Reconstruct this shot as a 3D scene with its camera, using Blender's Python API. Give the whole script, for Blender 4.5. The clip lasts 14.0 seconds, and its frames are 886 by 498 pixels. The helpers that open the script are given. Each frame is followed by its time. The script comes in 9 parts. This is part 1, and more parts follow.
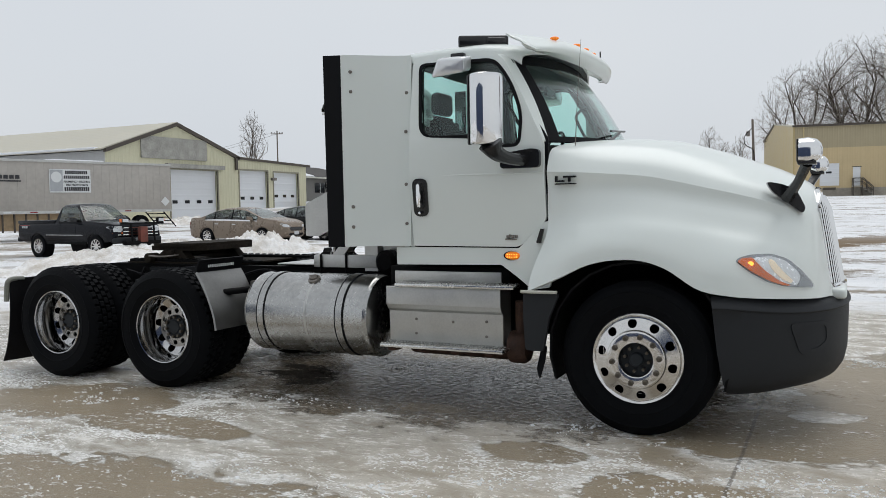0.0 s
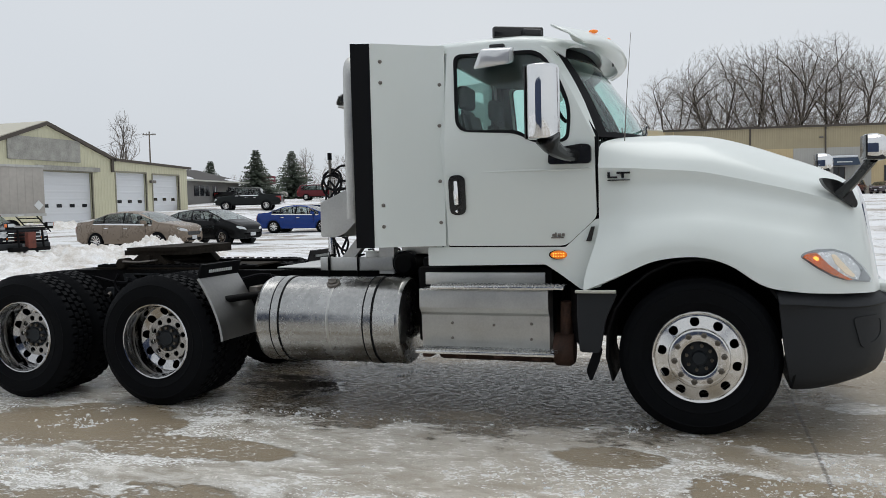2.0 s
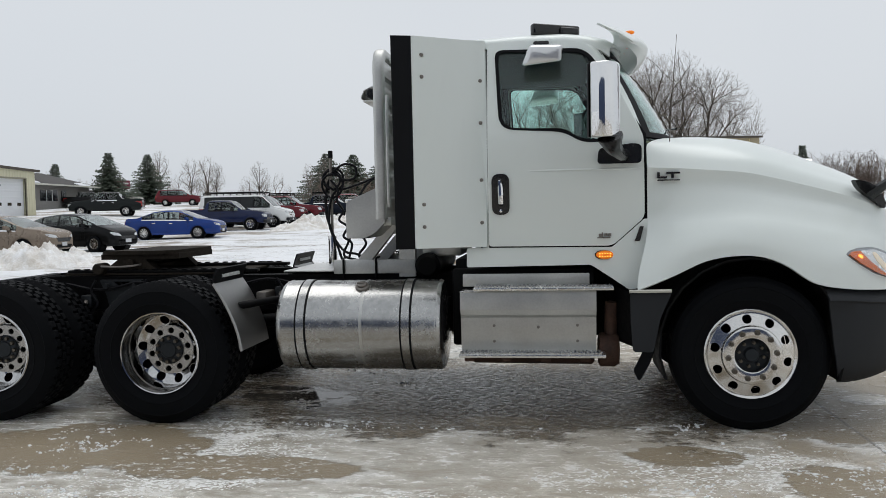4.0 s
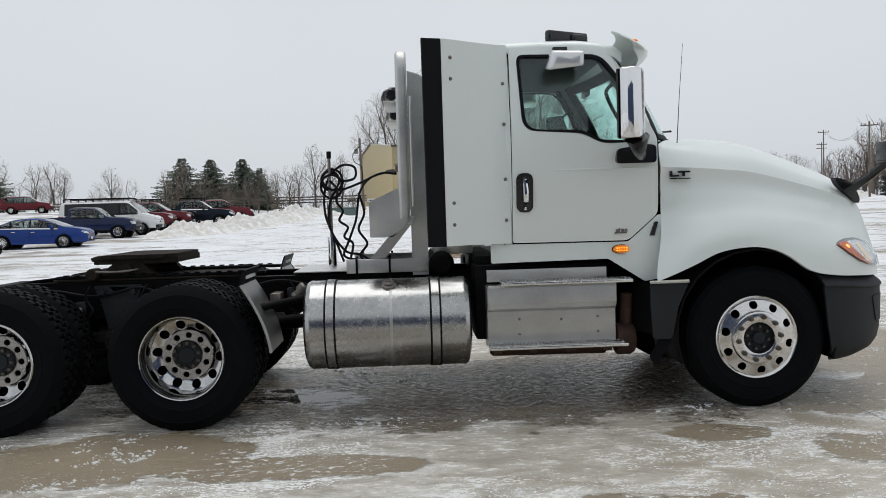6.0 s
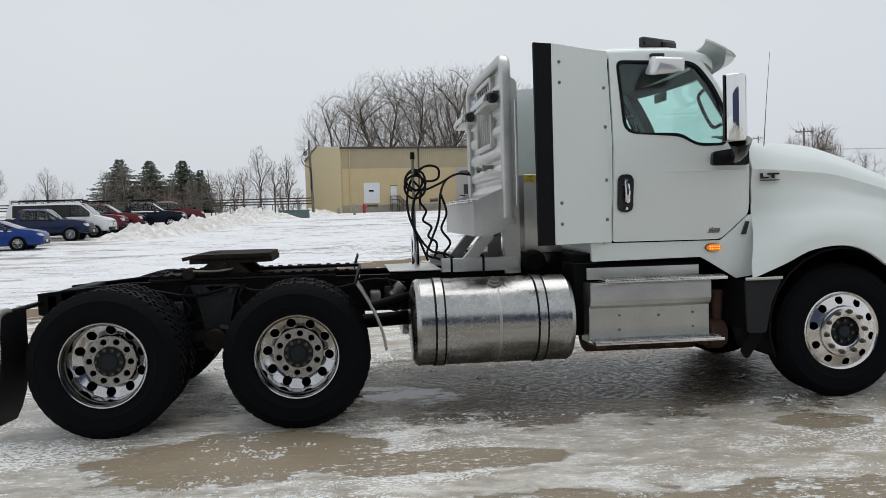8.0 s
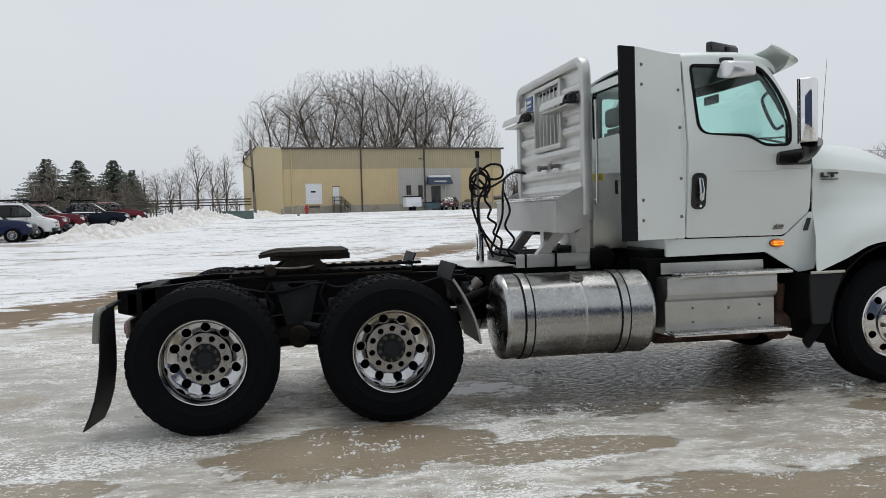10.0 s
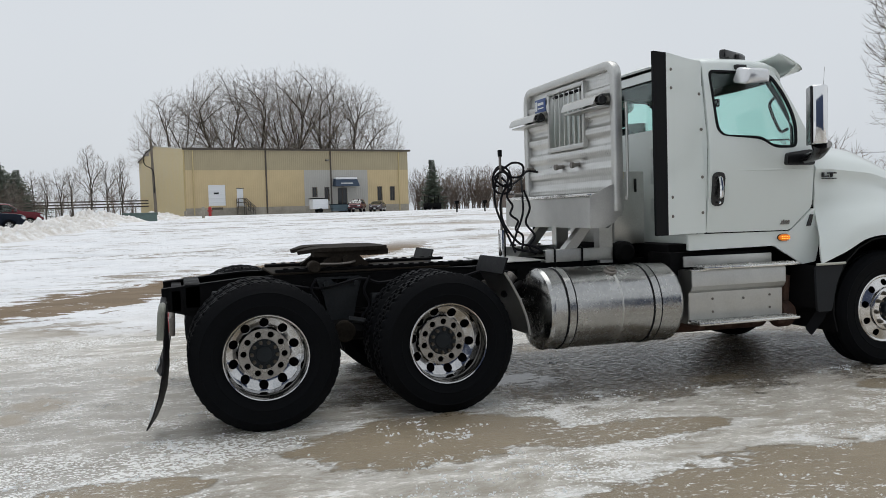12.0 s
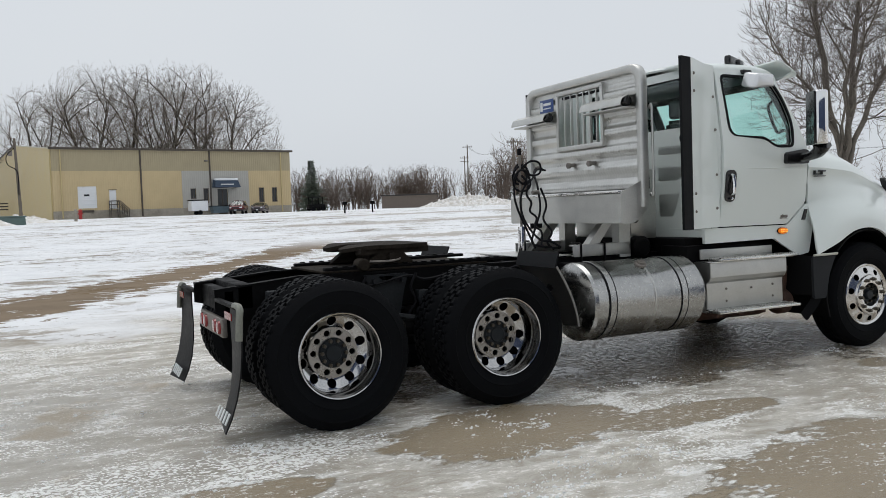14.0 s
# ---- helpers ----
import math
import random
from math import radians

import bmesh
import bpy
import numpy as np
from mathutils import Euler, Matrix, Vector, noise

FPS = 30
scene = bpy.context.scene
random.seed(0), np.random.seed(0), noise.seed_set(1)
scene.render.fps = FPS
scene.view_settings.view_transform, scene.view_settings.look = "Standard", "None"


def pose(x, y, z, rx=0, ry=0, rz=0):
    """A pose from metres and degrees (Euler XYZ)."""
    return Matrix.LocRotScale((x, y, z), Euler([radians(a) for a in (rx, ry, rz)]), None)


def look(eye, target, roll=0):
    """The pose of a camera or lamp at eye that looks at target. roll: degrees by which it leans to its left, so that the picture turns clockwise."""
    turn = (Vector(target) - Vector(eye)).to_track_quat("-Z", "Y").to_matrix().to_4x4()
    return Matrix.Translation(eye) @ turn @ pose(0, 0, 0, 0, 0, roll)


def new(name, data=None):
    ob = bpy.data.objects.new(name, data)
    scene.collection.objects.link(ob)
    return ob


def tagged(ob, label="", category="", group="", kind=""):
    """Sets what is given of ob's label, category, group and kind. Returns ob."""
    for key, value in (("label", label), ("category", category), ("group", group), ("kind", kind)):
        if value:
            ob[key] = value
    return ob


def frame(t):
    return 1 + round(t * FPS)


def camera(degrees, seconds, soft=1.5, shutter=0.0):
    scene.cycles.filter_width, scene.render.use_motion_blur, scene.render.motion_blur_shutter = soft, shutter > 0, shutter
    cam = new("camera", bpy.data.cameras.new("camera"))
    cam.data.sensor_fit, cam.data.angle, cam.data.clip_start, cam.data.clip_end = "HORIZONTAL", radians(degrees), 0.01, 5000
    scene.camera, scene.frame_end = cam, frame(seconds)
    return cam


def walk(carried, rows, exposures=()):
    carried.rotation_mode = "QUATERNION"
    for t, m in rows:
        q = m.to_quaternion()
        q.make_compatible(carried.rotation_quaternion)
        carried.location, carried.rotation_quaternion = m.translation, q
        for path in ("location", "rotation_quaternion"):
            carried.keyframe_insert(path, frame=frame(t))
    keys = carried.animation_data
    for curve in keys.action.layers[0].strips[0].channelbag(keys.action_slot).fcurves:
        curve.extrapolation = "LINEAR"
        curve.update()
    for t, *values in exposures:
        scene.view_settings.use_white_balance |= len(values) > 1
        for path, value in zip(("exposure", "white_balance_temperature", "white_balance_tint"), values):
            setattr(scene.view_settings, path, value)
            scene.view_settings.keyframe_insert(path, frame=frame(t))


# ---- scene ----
cam = camera(56.4, 14.0, soft=0.5)
PATH = [
    (0, (1.219, -6.562, 1.545), (0.347, -4.765, 1.44), -1.0),
    (0.5, (0.903, -6.516, 1.519), (0.085, -4.694, 1.417), -0.9),
    (1, (0.598, -6.58, 1.529), (-0.156, -4.731, 1.427), -1.0),
    (1.5, (0.322, -6.733, 1.553), (-0.356, -4.854, 1.452), -1.1),
    (2, (0.015, -6.718, 1.533), (-0.581, -4.812, 1.429), -1.3),
    (2.5, (-0.27, -6.765, 1.526), (-0.79, -4.837, 1.426), -1.2),
    (3, (-0.606, -6.864, 1.544), (-1.038, -4.914, 1.443), -1.4),
    (3.5, (-0.969, -6.78, 1.524), (-1.318, -4.813, 1.426), -1.2),
    (6, (-2.487, -7.017, 1.488), (-2.41, -5.021, 1.398), -1.7),
    (6.5, (-2.813, -7.011, 1.491), (-2.689, -5.016, 1.403), -1.6),
    (7, (-3.134, -7.123, 1.507), (-2.978, -5.131, 1.419), -1.6),
    (7.5, (-3.414, -7.082, 1.492), (-3.227, -5.093, 1.405), -1.6),
    (8, (-3.718, -7.075, 1.498), (-3.497, -5.089, 1.411), -1.6),
    (8.5, (-4.032, -7.183, 1.509), (-3.775, -5.201, 1.422), -1.6),
    (11, (-5.446, -6.963, 1.489), (-4.966, -5.024, 1.4), -1.6),
    (11.5, (-5.754, -7.022, 1.513), (-5.211, -5.099, 1.424), -1.6),
    (12, (-5.996, -6.942, 1.478), (-5.385, -5.04, 1.389), -1.6),
    (12.5, (-6.301, -6.843, 1.485), (-5.617, -4.965, 1.393), -1.8),
    (13, (-6.647, -6.804, 1.497), (-5.892, -4.954, 1.404), -1.8),
    (13.5, (-6.93, -6.629, 1.496), (-6.107, -4.808, 1.401), -1.9),
    (14, (-7.286, -6.532, 1.488), (-6.398, -4.742, 1.392), -2.0),
]
walk(cam, [(t, look(eye, target, roll)) for t, eye, target, roll in PATH])

# ---- world and light: an even overcast winter sky ----
world = bpy.data.worlds.new("overcast_sky")
scene.world = world
world.use_nodes = True
wn, wl = world.node_tree.nodes, world.node_tree.links
sky = wn.new("ShaderNodeTexSky")
sky.sky_type = "NISHITA"
sky.sun_disc = False
sky.sun_elevation, sky.sun_rotation = radians(74), radians(-15)
sky.air_density, sky.dust_density, sky.ozone_density = 1.0, 4.0, 1.0
bg_sky = wn["Background"]
bg_sky.inputs["Strength"].default_value = 0.02
hsv = wn.new("ShaderNodeHueSaturation")
hsv.inputs["Saturation"].default_value = 0.25
wl.new(sky.outputs["Color"], hsv.inputs["Color"])
wl.new(hsv.outputs["Color"], bg_sky.inputs["Color"])
bg_cloud = wn.new("ShaderNodeBackground")
bg_cloud.inputs["Strength"].default_value = 0.655
tc = wn.new("ShaderNodeTexCoord")
cloud = wn.new("ShaderNodeTexNoise")
cloud.inputs["Scale"].default_value = 1.6
cloud.inputs["Detail"].default_value = 3.0
wl.new(tc.outputs["Generated"], cloud.inputs["Vector"])
ramp = wn.new("ShaderNodeValToRGB")
ramp.color_ramp.elements[0].position, ramp.color_ramp.elements[0].color = 0.32, (0.86, 0.92, 0.995, 1)
ramp.color_ramp.elements[1].position, ramp.color_ramp.elements[1].color = 0.75, (0.945, 0.99, 1.035, 1)
wl.new(cloud.outputs["Fac"], ramp.inputs["Fac"])
wl.new(ramp.outputs["Color"], bg_cloud.inputs["Color"])
add = wn.new("ShaderNodeAddShader")
wl.new(bg_sky.outputs[0], add.inputs[0])
wl.new(bg_cloud.outputs[0], add.inputs[1])
wl.new(add.outputs[0], wn["World Output"].inputs["Surface"])
sun = new("sun", bpy.data.lights.new("sun", "SUN"))
sun.data.energy, sun.data.angle, sun.data.color = 1.0, radians(50), (1.0, 0.985, 0.96)
sun.matrix_world = look((0, 0, 60), (-5, -16, 0))
scene.view_settings.exposure = 0.0


# ---- mesh helpers ----
def catmull(pts, n):
    """n points on a smooth curve through pts."""
    pts = [Vector(p) for p in pts]
    ext = [2 * pts[0] - pts[1]] + pts + [2 * pts[-1] - pts[-2]]
    out = []
    for i in range(n):
        u = i / (n - 1) * (len(pts) - 1)
        k = min(int(u), len(pts) - 2)
        f = u - k
        a, b, c, d = ext[k:k + 4]
        out.append(0.5 * (2 * b + (c - a) * f + (2 * a - 5 * b + 4 * c - d) * f * f + (3 * b - a - 3 * c + d) * f ** 3))
    return out


def finish(bm, name, material, angle=35):
    bmesh.ops.recalc_face_normals(bm, faces=bm.faces[:])
    for f in bm.faces:
        f.smooth = True
    me = bpy.data.meshes.new(name)
    bm.to_mesh(me)
    bm.free()
    me.set_sharp_from_angle(angle=radians(angle))
    me.materials.append(material)
    return me


def part(name, bm, material, parent, label="", angle=35):
    ob = new(name, finish(bm, name, material, angle) if isinstance(bm, bmesh.types.BMesh) else bm)
    ob.parent = parent
    if label:
        ob["label"] = label
    return ob


def thing(name, place, label, category, group="", kind="", turn=0):
    ob = new(name)
    ob.empty_display_size = 0.2
    ob.matrix_world = pose(*place, 0, 0, turn)
    return tagged(ob, label, category, group, kind)


def solo(name, bm, material, label, category, group="", kind="", place=None, angle=35):
    ob = new(name, finish(bm, name, material, angle))
    if place is not None:
        ob.matrix_world = place
    return tagged(ob, label, category, group, kind)


def box(bm, lo, hi, bevel=0.0, seg=2):
    """A box between two corners, with rounded edges."""
    c = [(a + b) / 2 for a, b in zip(lo, hi)]
    s = [abs(b - a) for a, b in zip(lo, hi)]
    r = bmesh.ops.create_cube(bm, size=1, matrix=Matrix.Translation(c) @ Matrix.Diagonal((*s, 1)))
    if bevel:
        edges = list({e for v in r["verts"] for e in v.link_edges})
        bmesh.ops.bevel(bm, geom=edges, offset=min(bevel, min(s) * 0.45), segments=seg, affect="EDGES", profile=0.5)
    return bm


def B(lo, hi, bevel=0.0, seg=2):
    return box(bmesh.new(), lo, hi, bevel, seg)


def hexa(bm, pts):
    """A solid from its eight corners: four below, four above, both in the same turn."""
    v = [bm.verts.new(p) for p in pts]
    for f in ((0, 3, 2, 1), (4, 5, 6, 7), (0, 1, 5, 4), (1, 2, 6, 5), (2, 3, 7, 6), (3, 0, 4, 7)):
        bm.faces.new([v[i] for i in f])
    return bm


def tube(bm, pts, r, seg=8, cap=True):
    """A round bar along pts; r is one radius or one for each point."""
    pts = [Vector(p) for p in pts]
    rs = r if isinstance(r, (list, tuple)) else [r] * len(pts)
    rings, side = [], None
    for i, p in enumerate(pts):
        d = (pts[min(i + 1, len(pts) - 1)] - pts[max(i - 1, 0)]).normalized()
        if side is None:
            side = d.orthogonal().normalized()
        side = (side - d * side.dot(d)).normalized()
        up = d.cross(side)
        rings.append([bm.verts.new(p + (side * math.cos(a) + up * math.sin(a)) * rs[i]) for a in (2 * math.pi * k / seg for k in range(seg))])
    for a, b in zip(rings, rings[1:]):
        for k in range(seg):
            bm.faces.new((a[k], a[(k + 1) % seg], b[(k + 1) % seg], b[k]))
    if cap:
        bm.faces.new(rings[0][::-1])
        bm.faces.new(rings[-1])
    return bm


def cyl(bm, p0, p1, r, seg=20, bevel=0.0):
    p0, p1 = Vector(p0), Vector(p1)
    if bevel:
        d = (p1 - p0).normalized() * bevel
        return tube(bm, [p0, p0 + d * 0.001, p0 + d, p1 - d, p1 - d * 0.001, p1], [r - bevel, r - bevel, r, r, r - bevel, r - bevel], seg)
    return tube(bm, [p0, p1], r, seg)


def lathe(bm, profile, seg=48, axis="y", centre=(0, 0, 0), close=False):
    """Turns a profile of (radius, along) round an axis."""
    rings = []
    for r, h in profile:
        ring = []
        for k in range(seg):
            a = 2 * math.pi * k / seg
            c, s = r * math.cos(a), r * math.sin(a)
            p = {"y": (c, h, s), "x": (h, c, s), "z": (c, s, h)}[axis]
            ring.append(bm.verts.new(Vector(p) + Vector(centre)))
        rings.append(ring)
    pairs = list(zip(rings, rings[1:])) + ([(rings[-1], rings[0])] if close else [])
    for a, b in pairs:
        for k in range(seg):
            bm.faces.new((a[k], a[(k + 1) % seg], b[(k + 1) % seg], b[k]))
    return bm


def loft(bm, sections, close=False, caps=False):
    rows = [[bm.verts.new(p) for p in s] for s in sections]
    n = len(rows[0])
    for a, b in zip(rows, rows[1:]):
        for k in range(n if close else n - 1):
            bm.faces.new((a[k], a[(k + 1) % n], b[(k + 1) % n], b[k]))
    if caps:
        bm.faces.new(rows[0][::-1])
        bm.faces.new(rows[-1])
    return bm


def rounded(pts, r, n=4):
    """A closed outline with its corners rounded; r is one radius or one for each corner."""
    out, k = [], len(pts)
    for i in range(k):
        p, a, b = Vector(pts[i]), Vector(pts[i - 1]), Vector(pts[(i + 1) % k])
        ri = r[i] if isinstance(r, (list, tuple)) else r
        if ri <= 0:
            out.append(p)
            continue
        da, db = (a - p), (b - p)
        ra = min(ri, da.length * 0.45, db.length * 0.45)
        s, e = p + da.normalized() * ra, p + db.normalized() * ra
        for j in range(n + 1):
            f = j / n
            out.append(s * (1 - f) ** 2 + p * 2 * f * (1 - f) + e * f * f)
    return out


def thicken(bm, t, ref=(-2.5, 0, 1.2)):
    """Gives an open surface a thickness, towards the point ref."""
    bmesh.ops.recalc_face_normals(bm, faces=bm.faces[:])
    bm.normal_update()
    fs = bm.faces[:]
    lean = sum((f.normal.dot(f.calc_center_median() - Vector(ref)) * f.calc_area() for f in fs), 0.0)
    if lean < 0:
        bmesh.ops.reverse_faces(bm, faces=fs)
        bm.normal_update()
    inner = {v: bm.verts.new(v.co - v.normal * t) for v in bm.verts[:]}
    rim = [e for e in bm.edges if len(e.link_faces) == 1]
    walls = []
    for e in rim:
        lp = e.link_loops[0]
        walls.append((lp.vert, lp.link_loop_next.vert))
    for f in fs:
        bm.faces.new([inner[v] for v in reversed(f.verts)])
    for a, b in walls:
        bm.faces.new((b, a, inner[a], inner[b]))
    return bm


def sheet(outline, holes, place, thick, cuts=()):
    """A flat outline with holes in (u, v), cut along v, bent by place(u, v) and given a thickness."""
    bm = bmesh.new()
    edges = []
    for loop in [outline] + list(holes):
        vs = [bm.verts.new((p[0], 0, p[1])) for p in loop]
        edges += [bm.edges.new((vs[i], vs[(i + 1) % len(vs)])) for i in range(len(vs))]
    bmesh.ops.triangle_fill(bm, edges=edges, use_beauty=True, use_dissolve=False)
    for axis, c in cuts:
        n = (0, 0, 1) if axis == "v" else (1, 0, 0)
        co = (0, 0, c) if axis == "v" else (c, 0, 0)
        bmesh.ops.bisect_plane(bm, geom=bm.verts[:] + bm.edges[:] + bm.faces[:], plane_co=co, plane_no=n)
    for v in bm.verts:
        v.co = place(v.co.x, v.co.z)
    bmesh.ops.dissolve_degenerate(bm, dist=1e-5, edges=bm.edges[:])
    if thick:
        thicken(bm, thick)
    return bm


def mirror_y(bm):
    bmesh.ops.transform(bm, matrix=Matrix.Diagonal((1, -1, 1, 1)), verts=bm.verts[:])
    bmesh.ops.reverse_faces(bm, faces=bm.faces[:])
    return bm


def both(make):
    """The mesh that make() gives, for the truck's two sides."""
    return ((-1, make()), (1, mirror_y(make())))


def smooth(a, b, x):
    f = min(1.0, max(0.0, (x - a) / (b - a)))
    return f * f * (3 - 2 * f)


# ---- materials ----
def mat(name, col, rough=0.5, metal=0.0, var=0.08, scale=5.0, fine=60.0, bump=0.0, bscale=120.0, rvar=0.1, coat=0.0, tint=None, island=0.0, spec=0.5):
    m = bpy.data.materials.new(name)
    m.use_nodes = True
    n, l = m.node_tree.nodes, m.node_tree.links
    p = n["Principled BSDF"]
    tc = n.new("ShaderNodeTexCoord")
    big, small = n.new("ShaderNodeTexNoise"), n.new("ShaderNodeTexNoise")
    for t, s, d in ((big, scale, 4), (small, fine, 6)):
        t.inputs["Scale"].default_value, t.inputs["Detail"].default_value = s, d
        l.new(tc.outputs["Object"], t.inputs["Vector"])
    avg = n.new("ShaderNodeMath")
    avg.operation = "MULTIPLY_ADD"
    l.new(small.outputs["Fac"], avg.inputs[0])
    avg.inputs[1].default_value = 0.4
    sc = n.new("ShaderNodeMath")
    sc.operation = "MULTIPLY"
    sc.inputs[1].default_value = 0.6
    l.new(big.outputs["Fac"], sc.inputs[0])
    l.new(sc.outputs[0], avg.inputs[2])
    r = n.new("ShaderNodeValToRGB")
    dark = tint or tuple(c * (1 - 1.6 * var) for c in col)
    r.color_ramp.elements[0].position, r.color_ramp.elements[0].color = 0.32, (*dark, 1)
    r.color_ramp.elements[1].position, r.color_ramp.elements[1].color = 0.68, (*(min(1, c * (1 + var)) for c in col), 1)
    l.new(avg.outputs[0], r.inputs["Fac"])
    out = r.outputs["Color"]
    if island:
        geo = n.new("ShaderNodeObjectInfo")
        h = n.new("ShaderNodeHueSaturation")
        mr = n.new("ShaderNodeMapRange")
        mr.inputs["To Min"].default_value, mr.inputs["To Max"].default_value = 1 - island, 1 + island
        l.new(geo.outputs["Random"], mr.inputs["Value"])
        l.new(mr.outputs[0], h.inputs["Value"])
        l.new(out, h.inputs["Color"])
        out = h.outputs["Color"]
    l.new(out, p.inputs["Base Color"])
    rr = n.new("ShaderNodeMapRange")
    rr.inputs["From Min"].default_value, rr.inputs["From Max"].default_value = 0.3, 0.7
    rr.inputs["To Min"].default_value, rr.inputs["To Max"].default_value = max(0.02, rough - rvar), min(1, rough + rvar)
    l.new(avg.outputs[0], rr.inputs["Value"])
    l.new(rr.outputs[0], p.inputs["Roughness"])
    p.inputs["Metallic"].default_value = metal
    p.inputs["Specular IOR Level"].default_value = spec
    p.inputs["Coat Weight"].default_value = coat
    p.inputs["Coat Roughness"].default_value = 0.06
    if bump:
        bt = n.new("ShaderNodeTexNoise")
        bt.inputs["Scale"].default_value, bt.inputs["Detail"].default_value = bscale, 4
        l.new(tc.outputs["Object"], bt.inputs["Vector"])
        b = n.new("ShaderNodeBump")
        b.inputs["Strength"].default_value, b.inputs["Distance"].default_value = bump, 0.01
        l.new(bt.outputs["Fac"], b.inputs["Height"])
        l.new(b.outputs[0], p.inputs["Normal"])
    return m


def glass(name, tint, rough=0.0):
    m = bpy.data.materials.new(name)
    m.use_nodes = True
    p = m.node_tree.nodes["Principled BSDF"]
    p.inputs["Base Color"].default_value = (*tint, 1)
    p.inputs["Roughness"].default_value = rough
    p.inputs["Transmission Weight"].default_value = 1.0
    p.inputs["IOR"].default_value = 1.45
    return m


def glow(name, col, strength):
    m = mat(name, col, 0.25, var=0.03)
    p = m.node_tree.nodes["Principled BSDF"]
    p.inputs["Emission Color"].default_value = (*col, 1)
    p.inputs["Emission Strength"].default_value = strength
    return m


WHITE = mat("white_truck_paint", (0.75, 0.80, 0.775), 0.30, var=0.008, scale=0.6, fine=3, rvar=0.015, coat=0.45)
WHITE_TRIM = mat("white_moulding", (0.52, 0.52, 0.46), 0.35, var=0.04)
BLACK = mat("black_chassis_paint", (0.0045, 0.0045, 0.005), 0.6, var=0.4, scale=4, fine=40, bump=0.15, rvar=0.2, spec=0.06)
RUBBER = mat("tyre_rubber", (0.0038, 0.0044, 0.0056), 0.68, var=0.25, scale=3, fine=80, bump=0.25, bscale=200, spec=0.08)
SEAL = mat("black_rubber_seal", (0.005, 0.0055, 0.007), 0.6, var=0.2, spec=0.06)
PLASTIC = mat("dark_grey_bumper_plastic", (0.022, 0.024, 0.027), 0.6, var=0.1, scale=3, fine=150, bump=0.15, bscale=600, spec=0.22)
GLOSSBLACK = mat("gloss_black_plastic", (0.01, 0.01, 0.011), 0.22, var=0.1)
ALU = mat("polished_aluminium", (0.72, 0.72, 0.70), 0.24, 1.0, var=0.07, scale=9, fine=90, rvar=0.1, bump=0.04, bscale=60)
ALU_DULL = mat("dull_aluminium", (0.56, 0.56, 0.54), 0.42, 1.0, var=0.10, scale=5, fine=70, rvar=0.12, bump=0.05, bscale=90)
RIM = mat("aluminium_rim", (0.70, 0.69, 0.67), 0.15, 1.0, var=0.06, scale=14, fine=90, rvar=0.08)
TANK = mat("brushed_aluminium_tank", (0.44, 0.44, 0.43), 0.24, 1.0, var=0.16, scale=3.5, fine=30, rvar=0.10)
NUT = mat("dark_wheel_nut", (0.13, 0.115, 0.095), 0.4, 0.9, var=0.2)
HUB = mat("blue_black_hub_paint", (0.012, 0.016, 0.020), 0.45, var=0.2, spec=0.3)
CAST = mat("dark_cast_steel", (0.022, 0.025, 0.028), 0.55, 0.2, var=0.3, scale=6, fine=50, bump=0.3, spec=0.3)
RIM_WORN = mat("worn_aluminium_disc", (0.52, 0.52, 0.52), 0.12, 1.0, var=0.14, scale=12, fine=80, rvar=0.07)
RIM_DULL = mat("dusty_aluminium_disc", (0.40, 0.385, 0.365), 0.30, 1.0, var=0.15, scale=14, fine=90, rvar=0.12)
CHROME = mat("chrome", (0.80, 0.80, 0.80), 0.06, 1.0, var=0.02, rvar=0.03)
STEEL = mat("worn_steel", (0.24, 0.22, 0.20), 0.5, 0.8, var=0.2, scale=8, fine=60, bump=0.2)
GREASE = mat("greasy_brown_steel", (0.030, 0.025, 0.020), 0.75, 0.1, var=0.35, scale=7, fine=50, bump=0.3, bscale=70, spec=0.06)
RUST = mat("rusty_steel", (0.075, 0.038, 0.025), 0.8, 0.2, var=0.4, scale=6, fine=60, bump=0.4, bscale=80)
HOSE = mat("black_hose", (0.014, 0.014, 0.016), 0.45, var=0.15, spec=0.06)
AMBER = glow("lit_amber_lens", (0.85, 0.22, 0.015), 0.30)
AMBER_LED = glow("amber_led", (1.0, 0.42, 0.05), 1.6)
AMBER_DIM = mat("amber_lens", (0.75, 0.15, 0.018), 0.15, var=0.1, scale=60, coat=0.5)
RED_LENS = mat("red_lens", (0.25, 0.012, 0.012), 0.2, var=0.1, coat=0.5)
CLOTH = mat("dark_grey_seat_cloth", (0.024, 0.025, 0.028), 0.9, var=0.15, bump=0.3, bscale=300)
LINER = mat("grey_cab_liner", (0.036, 0.036, 0.039), 0.85, var=0.06, bump=0.2, bscale=200)
PAPER = mat("white_print", (0.70, 0.72, 0.72), 0.6, var=0.03)
INK = mat("dark_print", (0.03, 0.03, 0.035), 0.6, var=0.05)
BLUE_SIGN = mat("blue_sign", (0.03, 0.07, 0.22), 0.4, var=0.08)
YELLOW = mat("yellow_label", (0.65, 0.48, 0.03), 0.5, var=0.06)
TRUCK_GLASS = glass("tinted_green_glass", (0.73, 0.945, 0.90))
CAR_GLASS = mat("dark_car_glass", (0.012, 0.015, 0.016), 0.05, var=0.1, rvar=0.02, spec=0.35)
CLEAR = glass("clear_lens", (0.93, 0.95, 0.96))


